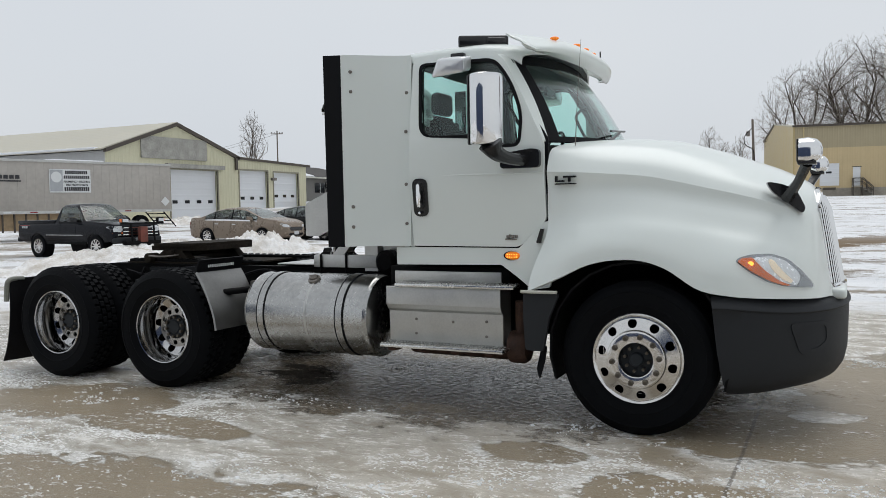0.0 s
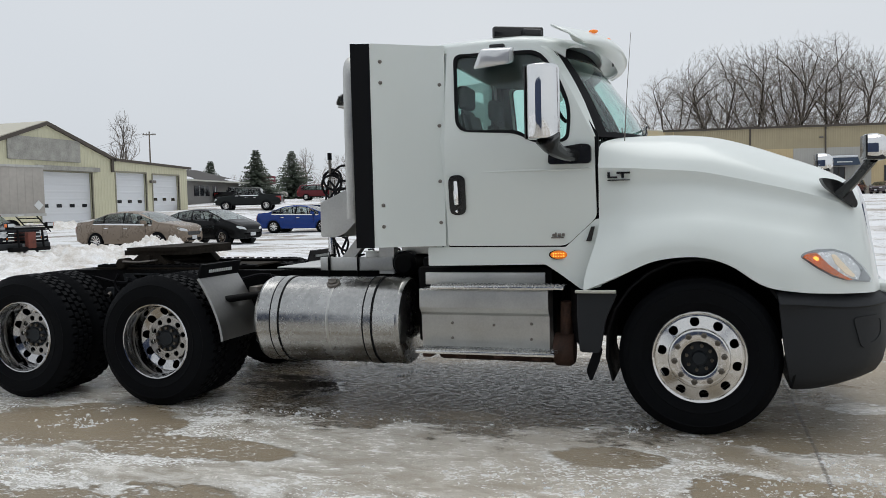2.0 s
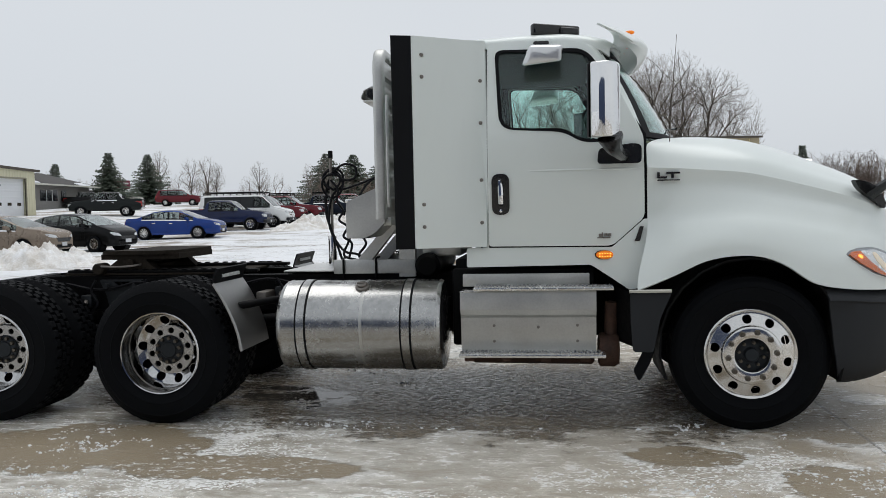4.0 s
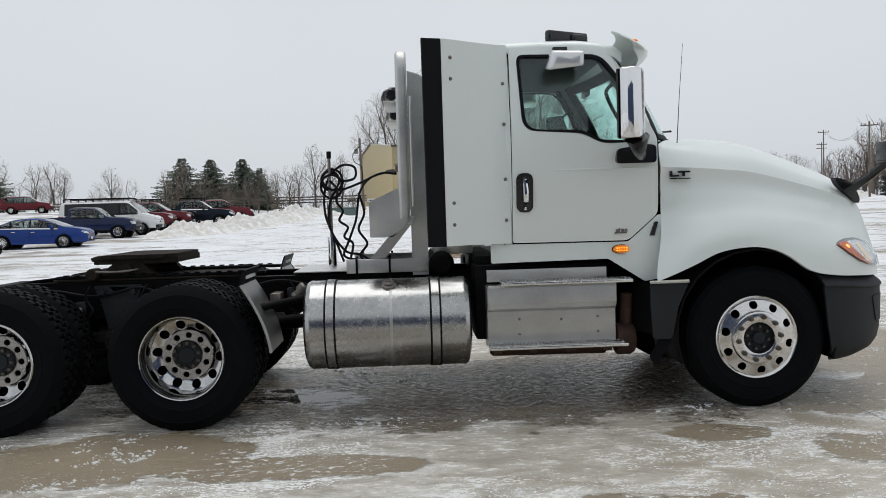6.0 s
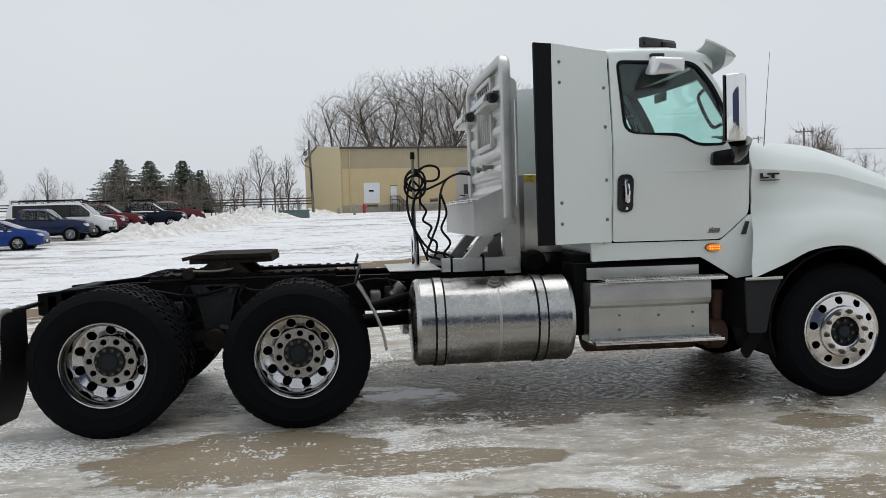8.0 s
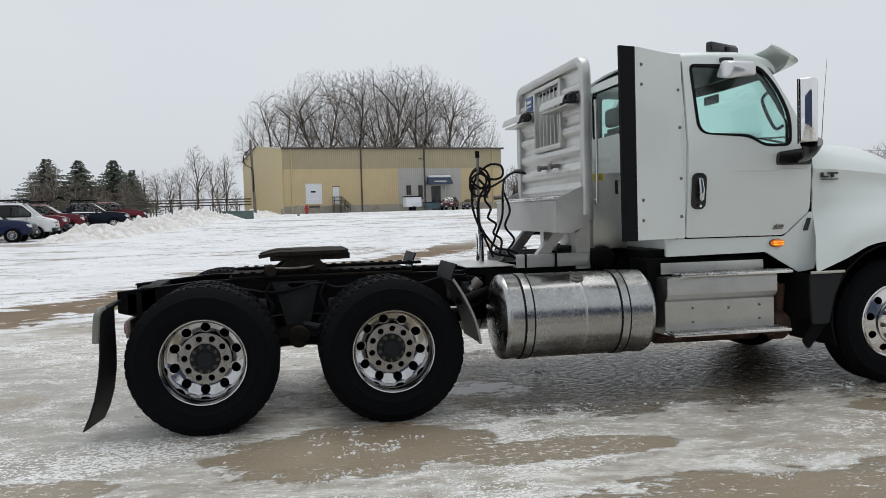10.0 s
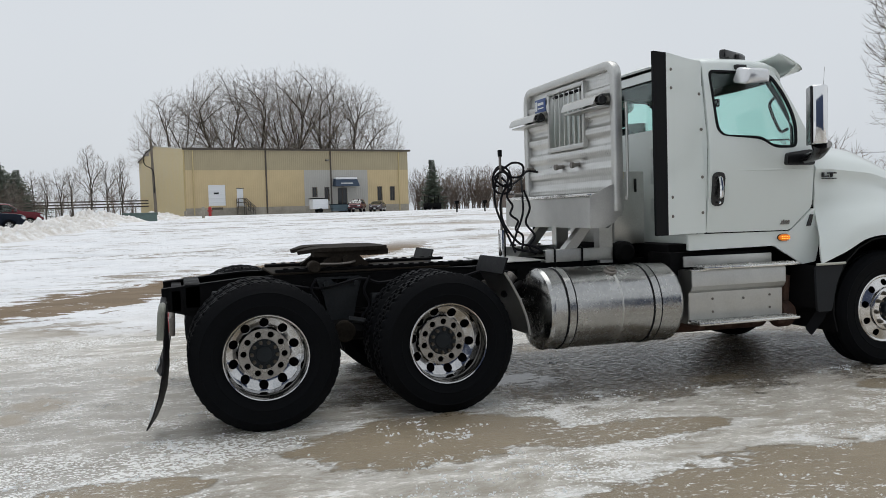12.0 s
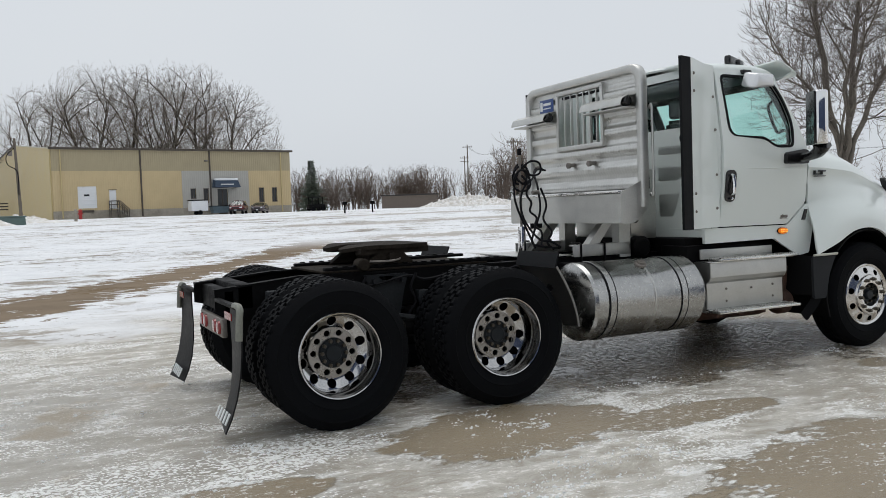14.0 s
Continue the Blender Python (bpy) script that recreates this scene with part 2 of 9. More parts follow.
def diamond_plate(name):
    m = mat(name, (0.62, 0.62, 0.60), 0.35, 1.0, var=0.08, scale=6, fine=70, rvar=0.1)
    n, l = m.node_tree.nodes, m.node_tree.links
    tc = n.new("ShaderNodeTexCoord")
    mp = n.new("ShaderNodeMapping")
    mp.inputs["Scale"].default_value = (26, 26, 26)
    l.new(tc.outputs["Object"], mp.inputs["Vector"])
    ck = n.new("ShaderNodeTexVoronoi")
    ck.inputs["Scale"].default_value = 1.0
    ck.inputs["Randomness"].default_value = 0.15
    l.new(mp.outputs[0], ck.inputs["Vector"])
    b = n.new("ShaderNodeBump")
    b.invert = True
    b.inputs["Strength"].default_value, b.inputs["Distance"].default_value = 0.6, 0.01
    l.new(ck.outputs["Distance"], b.inputs["Height"])
    l.new(b.outputs[0], n["Principled BSDF"].inputs["Normal"])
    return m


DIAMOND = diamond_plate("diamond_plate")

for m, s in ((RUBBER, 0.08), (BLACK, 0.10), (SEAL, 0.15), (PLASTIC, 0.22)):
    m.node_tree.nodes["Principled BSDF"].inputs["Specular IOR Level"].default_value = s

from collections import defaultdict

from mathutils.bvhtree import BVHTree

# ==== the truck: a white day-cab tractor, facing +x, its right side towards -y ====
truck = thing("semi_truck", (0, 0, 0), "white day-cab semi tractor parked on wet icy concrete", "truck")


def side_y(z):
    """Half width of the cab's side at a height."""
    pts = ((1.05, 0.945), (1.25, 0.972), (1.45, 1.0), (1.7, 1.03), (1.95, 1.035), (2.1, 1.02), (2.35, 0.985), (2.6, 0.945), (2.72, 0.915))
    for (a, ya), (b, yb) in zip(pts, pts[1:]):
        if z <= b:
            return ya + (yb - ya) * (z - a) / (b - a)
    return pts[-1][1]


ZCUT = [("v", 1.15 + 0.1 * i) for i in range(16)]
DOOR = [(-1.738, 1.242), (-1.732, 2.672), (-1.12, 2.668), (-1.00, 2.61), (-0.838, 2.32), (-0.672, 1.985), (-0.664, 1.432), (-0.880, 1.238)]
PANE = [(-1.672, 2.612), (-1.640, 2.062), (-1.205, 2.040), (-1.085, 1.962), (-0.852, 1.962), (-0.838, 2.195), (-0.935, 2.43), (-1.062, 2.598)]


def grow(loop, d):
    """An outline widened by about d."""
    c = sum((Vector(p) for p in loop), Vector((0, 0))) / len(loop)
    return [Vector(p) + (Vector(p) - c).normalized() * d for p in loop]


pane_loop = rounded(PANE, [0.06, 0.1, 0.08, 0.08, 0.06, 0.1, 0.2, 0.08], 5)
for sgn in (-1, 1):
    sy = lambda u, v, o=0.0, s=sgn: Vector((u, s * (side_y(v) + o), v))
    door = part("door", sheet(rounded(DOOR, [0.02, 0.05, 0.1, 0.1, 0, 0.03, 0.04, 0.04], 4), [pane_loop], sy, 0.03, ZCUT), WHITE, truck, "white door with a dark-framed window")
    seal = part("window_seal", sheet(grow(pane_loop, 0.012), [grow(pane_loop, -0.014)], lambda u, v, s=sgn: Vector((u, s * (side_y(v) + 0.004), v)), 0.012, ZCUT), SEAL, door)
    pane = part("window_pane", sheet(grow(pane_loop, -0.012), [], lambda u, v, s=sgn: Vector((u, s * (side_y(v) - 0.016), v)), 0.004, ZCUT), TRUCK_GLASS, door, "green-tinted side window")
    pane.visible_shadow = False
    # pressed line below the window
    part("body_line", tube(bmesh.new(), [(x, sgn * (side_y(1.765) - 0.004), 1.765) for x in (-1.55, -1.3, -1.0, -0.68)], [0.002, 0.009, 0.010, 0.010], 8), WHITE, door)
    # handle: dark recess with a chrome pull
    hb = sheet(rounded([(-1.71, 1.75), (-1.71, 1.465), (-1.588, 1.465), (-1.588, 1.75)], 0.055, 6), [], lambda u, v, s=sgn: Vector((u, s * (side_y(v) + 0.012), v)), 0.02, [("v", 1.6)])
    part("handle_recess", hb, GLOSSBLACK, door)
    hp = bmesh.new()
    tube(hp, [(-1.652, sgn * 1.030, 1.715), (-1.650, sgn * 1.060, 1.70), (-1.645, sgn * 1.068, 1.62), (-1.645, sgn * 1.060, 1.545), (-1.645, sgn * 1.030, 1.53)], [0.012, 0.017, 0.02, 0.018, 0.012], 8)
    part("handle", hp, CHROME, door, "chrome pull handle")
    part("lock", lathe(bmesh.new(), [(0.0005, sgn * 1.048), (0.011, sgn * 1.046), (0.011, sgn * 1.03)], 12, "y", (-1.648, 0, 1.492)), CHROME, door)
    bd = bmesh.new()
    for x0, x1, z0, z1 in ((-0.985, -0.895, 1.290, 1.298), (-0.975, -0.955, 1.30, 1.322), (-0.955, -0.945, 1.3, 1.33), (-0.938, -0.915, 1.302, 1.324), (-0.91, -0.89, 1.302, 1.324)):
        box(bd, (x0, sgn * 0.972, z0), (x1, sgn * 0.989, z1), 0.002, 1)
    part("door_badge", bd, STEEL, door, "small dark metal badge bars")
    # dark backing that shows in the gaps round the door
    part("door_frame", sheet([(-1.80, 1.19), (-1.80, 2.66), (-1.06, 2.66), (-0.65, 2.0), (-0.645, 1.42), (-0.87, 1.19)], [grow(pane_loop, 0.03)], lambda u, v, s=sgn: Vector((u, s * (side_y(v) - 0.045), v)), 0.02, ZCUT), SEAL, truck)
    # sill below the door and the pressed skirt running to the wing
    part("sill", sheet(rounded([(-1.90, 1.095), (-1.90, 1.232), (-0.885, 1.228), (-0.668, 1.422), (-0.60, 1.42), (-0.58, 1.2), (-0.64, 0.955), (-0.775, 0.935), (-0.90, 1.02), (-1.03, 1.105)], 0.012, 2), [], lambda u, v, s=sgn: Vector((u, s * (0.955 + 0.06 * smooth(-1.0, -0.7, u)), v)), 0.03, [("u", -1.4), ("u", -1.0), ("u", -0.9), ("u", -0.8), ("u", -0.7)]), WHITE, truck, "white lower cab skirt")
    vent = hexa(bmesh.new(), [(-0.735, sgn * 1.0, 1.27), (-0.700, sgn * 1.0, 1.27), (-0.700, sgn * 1.03, 1.27), (-0.735, sgn * 1.03, 1.27), (-0.700, sgn * 1.0, 1.37), (-0.675, sgn * 1.0, 1.37), (-0.675, sgn * 1.035, 1.37), (-0.700, sgn * 1.035, 1.37)])
    part("hood_latch", vent, GLOSSBLACK, truck)
    mk = bmesh.new()
    bmesh.ops.create_uvsphere(mk, u_segments=20, v_segments=10, radius=1, matrix=Matrix.Translation((-0.932, sgn * 0.966, 1.174)) @ Matrix.Diagonal((0.064, 0.026, 0.030, 1)))
    marker = part("side_marker", mk, AMBER, truck, "lit amber side marker lamp")
    for i in range(10):
        part("led", B((-0.975 + 0.018 * (i % 5), sgn * 0.988 - 0.004, 1.160 + 0.018 * (i // 5)), (-0.965 + 0.018 * (i % 5), sgn * 0.988 + 0.004, 1.170 + 0.018 * (i // 5)), 0.003, 1), AMBER_LED, marker)
    part("bezel", lathe(bmesh.new(), [(1.0, 0), (1.12, 0.1), (1.12, -0.6)], 24, "y"), SEAL, marker).matrix_local = Matrix.Translation((-0.932, sgn * 0.962, 1.174)) @ Matrix.Diagonal((0.064, 0.02 * -sgn, 0.031, 1))

# cab side extenders with black rubber edges
def ext_y(u):
    f = min(1, max(0, (-1.745 - u) / 0.49))
    return 0.99 + 0.185 * (f ** 1.5)


for sgn in (-1, 1):
    fl = sheet(rounded([(-2.233, 1.242), (-2.236, 2.702), (-2.0, 2.697), (-1.748, 2.690), (-1.752, 1.242)], 0.008, 2), [],
               lambda u, v, s=sgn: Vector((u, s * (ext_y(u) - 0.05 * smooth(1.9, 2.75, v) * smooth(-2.2, -1.75, u)), v)), 0.02,
               [("u", -2.15 + 0.05 * i) for i in range(8)] + [("v", 1.9), ("v", 2.2), ("v", 2.5), ("v", 2.65)])
    ext = part("side_extender", fl, WHITE, truck, "white cab side extender panel")
    part("rubber_edge", sheet([(-2.362, 1.24), (-2.372, 2.702), (-2.237, 2.700), (-2.235, 1.24)], [], lambda u, v, s=sgn: Vector((u, s * (1.178 + 0.03 * (-2.235 - u) / 0.13), v)), 0.025), SEAL, ext, "black rubber edge")
    for x, zs in ((-2.172, (2.574, 2.425, 1.547, 1.392)), (-1.784, (2.408, 2.112, 1.712, 1.413))):
        for z in zs:
            y = ext_y(x) - 0.05 * smooth(1.9, 2.75, z) * smooth(-2.2, -1.75, x)
            part("bolt", lathe(bmesh.new(), [(0.0005, 0.012), (0.008, 0.011), (0.013, 0.006), (0.014, -0.004)], 10, "y"), STEEL, ext).matrix_local = Matrix.Translation((x, sgn * (y + 0.0), z)) @ Matrix.Diagonal((1, sgn, 1, 1))

# roof
roof_sec = []
for x, dz, w in ((-1.86, -0.03, 0.99), (-1.80, 0, 1.0), (-1.5, 0.012, 1.0), (-1.2, 0.01, 1.0), (-1.05, -0.005, 0.99), (-0.95, -0.035, 0.965), (-0.90, -0.075, 0.94)):
    half = [(0, 2.775), (0.3, 2.772), (0.6, 2.755), (0.78, 2.735), (0.87, 2.712), (0.912, 2.690), (0.926, 2.665), (0.93, 2.63)]
    pr = [(-y * w, z + dz) for y, z in half[::-1]] + [(y * w, z + dz) for y, z in half[1:]]
    bow = 0.16 if x > -1.1 else 0.0
    roof_sec.append([(x + bow * smooth(-1.1, -0.9, x) * (1 - (y / 0.93) ** 2), y, z) for y, z in pr])
bm = loft(bmesh.new(), roof_sec)
thicken(bm, 0.02)
part("roof", bm, WHITE, truck, "white cab roof", 50)
rbx = part("roof_box", B((-0.19, -0.03, 0.0), (0.19, 0.03, 0.088), 0.018, 3), GLOSSBLACK, truck, "low black roof box")
rbx.matrix_local = Matrix.Translation((-1.255, -0.70, 2.74)) @ Euler((0, 0, radians(28))).to_matrix().to_4x4()
part("box_bulge", B((0.02, -0.055, 0.002), (0.17, 0.0, 0.07), 0.018, 3), GLOSSBLACK, rbx)
part("roof_cap", B((-1.92, -0.72, 2.70), (-1.78, -0.50, 2.745), 0.02, 3), WHITE, truck)

# rear wall of the cab with its window
rw = rounded([(-0.78, 2.17), (-0.78, 2.625), (0.78, 2.625), (0.78, 2.17)], 0.07, 5)
rear = part("rear_wall", sheet(rounded([(-0.93, 1.15), (-0.93, 2.70), (0.93, 2.70), (0.93, 1.15)], 0.06, 4), [rw], lambda u, v: Vector((-1.80, u, v)), 0.04), WHITE, truck, "white pressed rear cab wall")
part("rear_window_seal", sheet(grow(rw, 0.008), [grow(rw, -0.014)], lambda u, v: Vector((-1.808, u, v)), 0.012), SEAL, rear)
rp = part("rear_pane", sheet(grow(rw, -0.015), [], lambda u, v: Vector((-1.80, u, v)), 0.004), TRUCK_GLASS, rear)
rp.visible_shadow = False
for sgn in (-1, 1):
    for pts in ([(-0.86, 2.03), (-0.28, 2.03), (-0.28, 1.91), (-0.74, 1.91)], [(-0.73, 1.84), (-0.28, 1.84), (-0.28, 1.66), (-0.58, 1.66)], [(-0.89, 1.77), (-0.89, 1.50), (-0.72, 1.50), (-0.68, 1.54)], [(-0.89, 1.43), (-0.76, 1.43), (-0.66, 1.30), (-0.89, 1.30)], [(-0.60, 1.58), (-0.28, 1.58), (-0.28, 1.32), (-0.50, 1.32)], [(-0.89, 1.255), (-0.40, 1.255), (-0.44, 1.19), (-0.89, 1.19)]):
        cu, cv = sum(p[0] for p in pts) / 4, sum(p[1] for p in pts) / 4
        secs = []
        for x, inset in ((-1.802, -0.002), (-1.812, 0.002), (-1.836, 0.016), (-1.840, 0.022)):
            loop = rounded(pts, 0.03, 3)
            half_w, half_h = max(abs(p[0] - cu) for p in pts), max(abs(p[1] - cv) for p in pts)
            secs.append([(x, -sgn * (cu + (p[0] - cu) * (1 - inset / half_w)), cv + (p[1] - cv) * (1 - inset / half_h)) for p in loop])
        part("pressed_rib", loft(bmesh.new(), secs, close=True, caps=True), WHITE, rear, "", 40)
part("rear_trim", sheet([(-0.90, 1.2), (-0.90, 2.66), (0.90, 2.66), (0.90, 1.2)], [grow(rw, 0.01)], lambda u, v: Vector((-1.735, u, v)), 0.015), LINER, truck, "dark grey cab trim")
for sgn in (-1, 1):
    part("door_trim", sheet([(-1.72, 1.22), (-1.72, 2.60), (-1.08, 2.60), (-0.72, 2.0), (-0.70, 1.22)], [grow(pane_loop, 0.012)], lambda u, v, s=sgn: Vector((u, s * (side_y(v) - 0.075), v)), 0.012, ZCUT), LINER, truck)
part("cab_floor", B((-1.80, -0.92, 1.12), (-0.62, 0.92, 1.20), 0.01), BLACK, truck)
part("side_corner", loft(bmesh.new(), [[(-1.80, -0.90, z), (-1.80, -side_y(z) + 0.05, z), (-1.74, -side_y(z) + 0.02, z)] for z in (1.15, 1.6, 2.0, 2.4, 2.68)]), WHITE, truck)
part("side_corner", loft(bmesh.new(), [[(-1.80, 0.90, z), (-1.80, side_y(z) - 0.05, z), (-1.74, side_y(z) - 0.02, z)] for z in (1.15, 1.6, 2.0, 2.4, 2.68)]), WHITE, truck)

# windscreen
def screen(f, g, o=0.0):
    """Point on the windscreen: f from -1 to 1 across, g from 0 below to 1 above."""
    y = f * (0.965 - 0.075 * g)
    low, top = -0.36 - 0.315 * abs(f) ** 2.4, -0.80 - 0.185 * abs(f) ** 2.4
    z0, z1 = 1.985, 2.655 - 0.02 * abs(f) ** 2
    return Vector((low + (top - low) * g + 0.03 * math.sin(math.pi * g) + o, y, z0 + (z1 - z0) * g))


def screen_mesh(f0, f1, g0, g1, o, n=26, m=10):
    return loft(bmesh.new(), [[screen(f0 + (f1 - f0) * i / n, g0 + (g1 - g0) * j / m, o) for i in range(n + 1)] for j in range(m + 1)])


bm = screen_mesh(-0.93, 0.93, 0.05, 0.95, 0.0)
thicken(bm, 0.004)
ws = part("windscreen", bm, TRUCK_GLASS, truck, "green-tinted curved windscreen")
ws.visible_shadow = False
for a in ((-0.985, -0.895, 0, 1), (0.895, 0.985, 0, 1), (-1, 1, 0, 0.06), (-1, 1, 0.89, 1.0)):
    bm = screen_mesh(*a, 0.006)
    thicken(bm, 0.02)
    part("windscreen_edge", bm, SEAL, ws)
def door_edge(z):
    pts = ((1.985, -0.672), (2.32, -0.838), (2.61, -1.00), (2.67, -1.08))
    for (za, xa), (zb, xb) in zip(pts, pts[1:]):
        if z <= zb:
            return xa + (xb - xa) * (z - za) / (zb - za)
    return pts[-1][1]


for sgn in (-1, 1):
    rows = []
    for i in range(12):
        gg = i / 11
        q = screen(sgn, gg)
        xd, yd = door_edge(q.z) - 0.012, side_y(q.z) - 0.004
        q2 = screen(sgn * 0.985, gg, 0.008)
        rows.append([(xd, sgn * yd, q.z), (xd + (q2.x - xd) * 0.45, sgn * (yd * 0.62 + abs(q2.y) * 0.38), q.z), (q2.x, q2.y, q2.z)])
    bm = loft(bmesh.new(), rows)
    thicken(bm, 0.02, (-1.5, 0, 2.2))
    part("front_pillar", bm, WHITE, truck, "white front roof pillar")
for y0 in (-0.35, 0.42):
    bm = bmesh.new()
    p = [screen((y0 + k * 0.11) / 0.95, 0.04 + 0.075 * k * 0.5, 0.02) for k in range(0, 5)]
    tube(bm, p, 0.012, 6)
    tube(bm, [p[2] + Vector((0.02, -0.25, 0.02)), p[4] + Vector((0.01, 0.12, 0.01))], 0.009, 6)
    part("wiper", bm, GLOSSBLACK, truck)

# sun visor over the windscreen: an open curved shell
secs = []
for i in range(33):
    f = -1 + i / 16
    e = abs(f) ** 2.6
    y = f * 0.955
    lift = 0.052 * abs(f) ** 3
    pr = catmull([(-0.80 - 0.17 * e, 2.795 - 0.02 * e, 0), (-0.70 - 0.165 * e, 2.785 - 0.025 * e - lift * 0.5, 0), (-0.60 - 0.178 * e, 2.745 - 0.04 * e - lift * 0.5, 0), (-0.548 - 0.190 * e, 2.695 - 0.045 * e, 0), (-0.556 - 0.186 * e, 2.655 - 0.03 * e, 0), (-0.585 - 0.165 * e, 2.628 - 0.02 * e + 0.5 * lift, 0), (-0.625 - 0.19 * e, 2.604 - 0.01 * e + lift, 0)], 16)
    secs.append([(q.x, y, q.y) for q in pr])
# rounded ends, drawn together towards the roof corner
def drawn(sec, k, dy):
    out = []
    for q in sec:
        c = Vector((-0.84, q[1], 2.69))
        v = c + (Vector(q) - c) * k
        out.append((v.x, q[1] + dy, v.z))
    return out


secs = [drawn(secs[0], k_, -d_) for k_, d_ in ((0.2, 0.052), (0.5, 0.048), (0.75, 0.036), (0.92, 0.018))] + secs + [drawn(secs[-1], k_, d_) for k_, d_ in ((0.92, 0.018), (0.75, 0.036), (0.5, 0.048), (0.2, 0.052))]
bm = loft(bmesh.new(), secs)
thicken(bm, 0.014, (-1.2, 0, 2.6))
visor = part("sun_visor", bm, WHITE, truck, "white moulded sun visor", 50)
for y in (-0.62, -0.22, 0.0, 0.22, 0.62):
    e = abs(y / 0.955) ** 2.6
    bm = bmesh.new()
    bmesh.ops.create_uvsphere(bm, u_segments=14, v_segments=8, radius=1, matrix=Matrix.Translation((-0.665 - 0.162 * e, y, 2.776 - 0.03 * e)) @ Matrix.Diagonal((0.034, 0.032, 0.014, 1)))
    part("marker_lamp", bm, AMBER, visor, "amber roof marker lamp")

# hood and front wings: one moulding, lofted along the truck
HOOD = [
    (-0.648, [(0, 1.99), (0.4, 1.988), (0.7, 1.980), (0.91, 1.945), (1.028, 1.815), (1.036, 1.765), (1.030, 1.66), (1.018, 1.55), (1.012, 1.43), (1.045, 1.32), (1.13, 1.16), (1.205, 0.945)]),
    (-0.45, [(0, 1.988), (0.4, 1.985), (0.7, 1.968), (0.89, 1.918), (1.022, 1.795), (1.036, 1.750), (1.036, 1.66), (1.036, 1.55), (1.065, 1.44), (1.135, 1.34), (1.21, 1.20), (1.235, 1.045)]),
    (-0.25, [(0, 1.982), (0.4, 1.975), (0.7, 1.945), (0.87, 1.885), (1.002, 1.770), (1.016, 1.730), (1.022, 1.65), (1.036, 1.55), (1.08, 1.455), (1.15, 1.36), (1.208, 1.26), (1.225, 1.145)]),
    (0.0, [(0, 1.965), (0.38, 1.955), (0.66, 1.92), (0.84, 1.855), (0.965, 1.742), (0.982, 1.705), (0.995, 1.63), (1.022, 1.54), (1.075, 1.455), (1.145, 1.37), (1.198, 1.265), (1.212, 1.170)]),
    (0.2, [(0, 1.940), (0.36, 1.93), (0.62, 1.885), (0.80, 1.815), (0.922, 1.700), (0.942, 1.662), (0.962, 1.59), (0.995, 1.51), (1.052, 1.43), (1.125, 1.34), (1.182, 1.22), (1.2, 1.115)]),
    (0.4, [(0, 1.900), (0.34, 1.888), (0.58, 1.84), (0.75, 1.762), (0.872, 1.655), (0.893, 1.615), (0.915, 1.55), (0.95, 1.475), (1.01, 1.39), (1.085, 1.30), (1.16, 1.15), (1.188, 0.985)]),
    (0.6, [(0, 1.848), (0.32, 1.832), (0.54, 1.782), (0.69, 1.708), (0.815, 1.605), (0.838, 1.568), (0.862, 1.51), (0.90, 1.435), (0.965, 1.35), (1.05, 1.26), (1.135, 1.12), (1.165, 0.945)]),
    (0.8, [(0, 1.775), (0.3, 1.758), (0.49, 1.712), (0.63, 1.648), (0.755, 1.555), (0.780, 1.520), (0.808, 1.465), (0.85, 1.395), (0.91, 1.315), (0.99, 1.22), (1.07, 1.08), (1.095, 0.932)]),
    (0.95, [(0, 1.705), (0.28, 1.69), (0.45, 1.652), (0.575, 1.595), (0.695, 1.505), (0.725, 1.470), (0.755, 1.415), (0.80, 1.345), (0.85, 1.27), (0.91, 1.18), (0.965, 1.05), (0.985, 0.925)]),
    (1.05, [(0, 1.648), (0.25, 1.636), (0.40, 1.602), (0.50, 1.552), (0.60, 1.465), (0.632, 1.430), (0.665, 1.375), (0.70, 1.305), (0.74, 1.23), (0.785, 1.14), (0.82, 1.03), (0.84, 0.918)]),
    (1.10, [(0, 1.602), (0.22, 1.592), (0.34, 1.562), (0.41, 1.512), (0.465, 1.43), (0.478, 1.395), (0.49, 1.34), (0.51, 1.27), (0.535, 1.195), (0.56, 1.11), (0.58, 1.01), (0.595, 0.912)]),
]


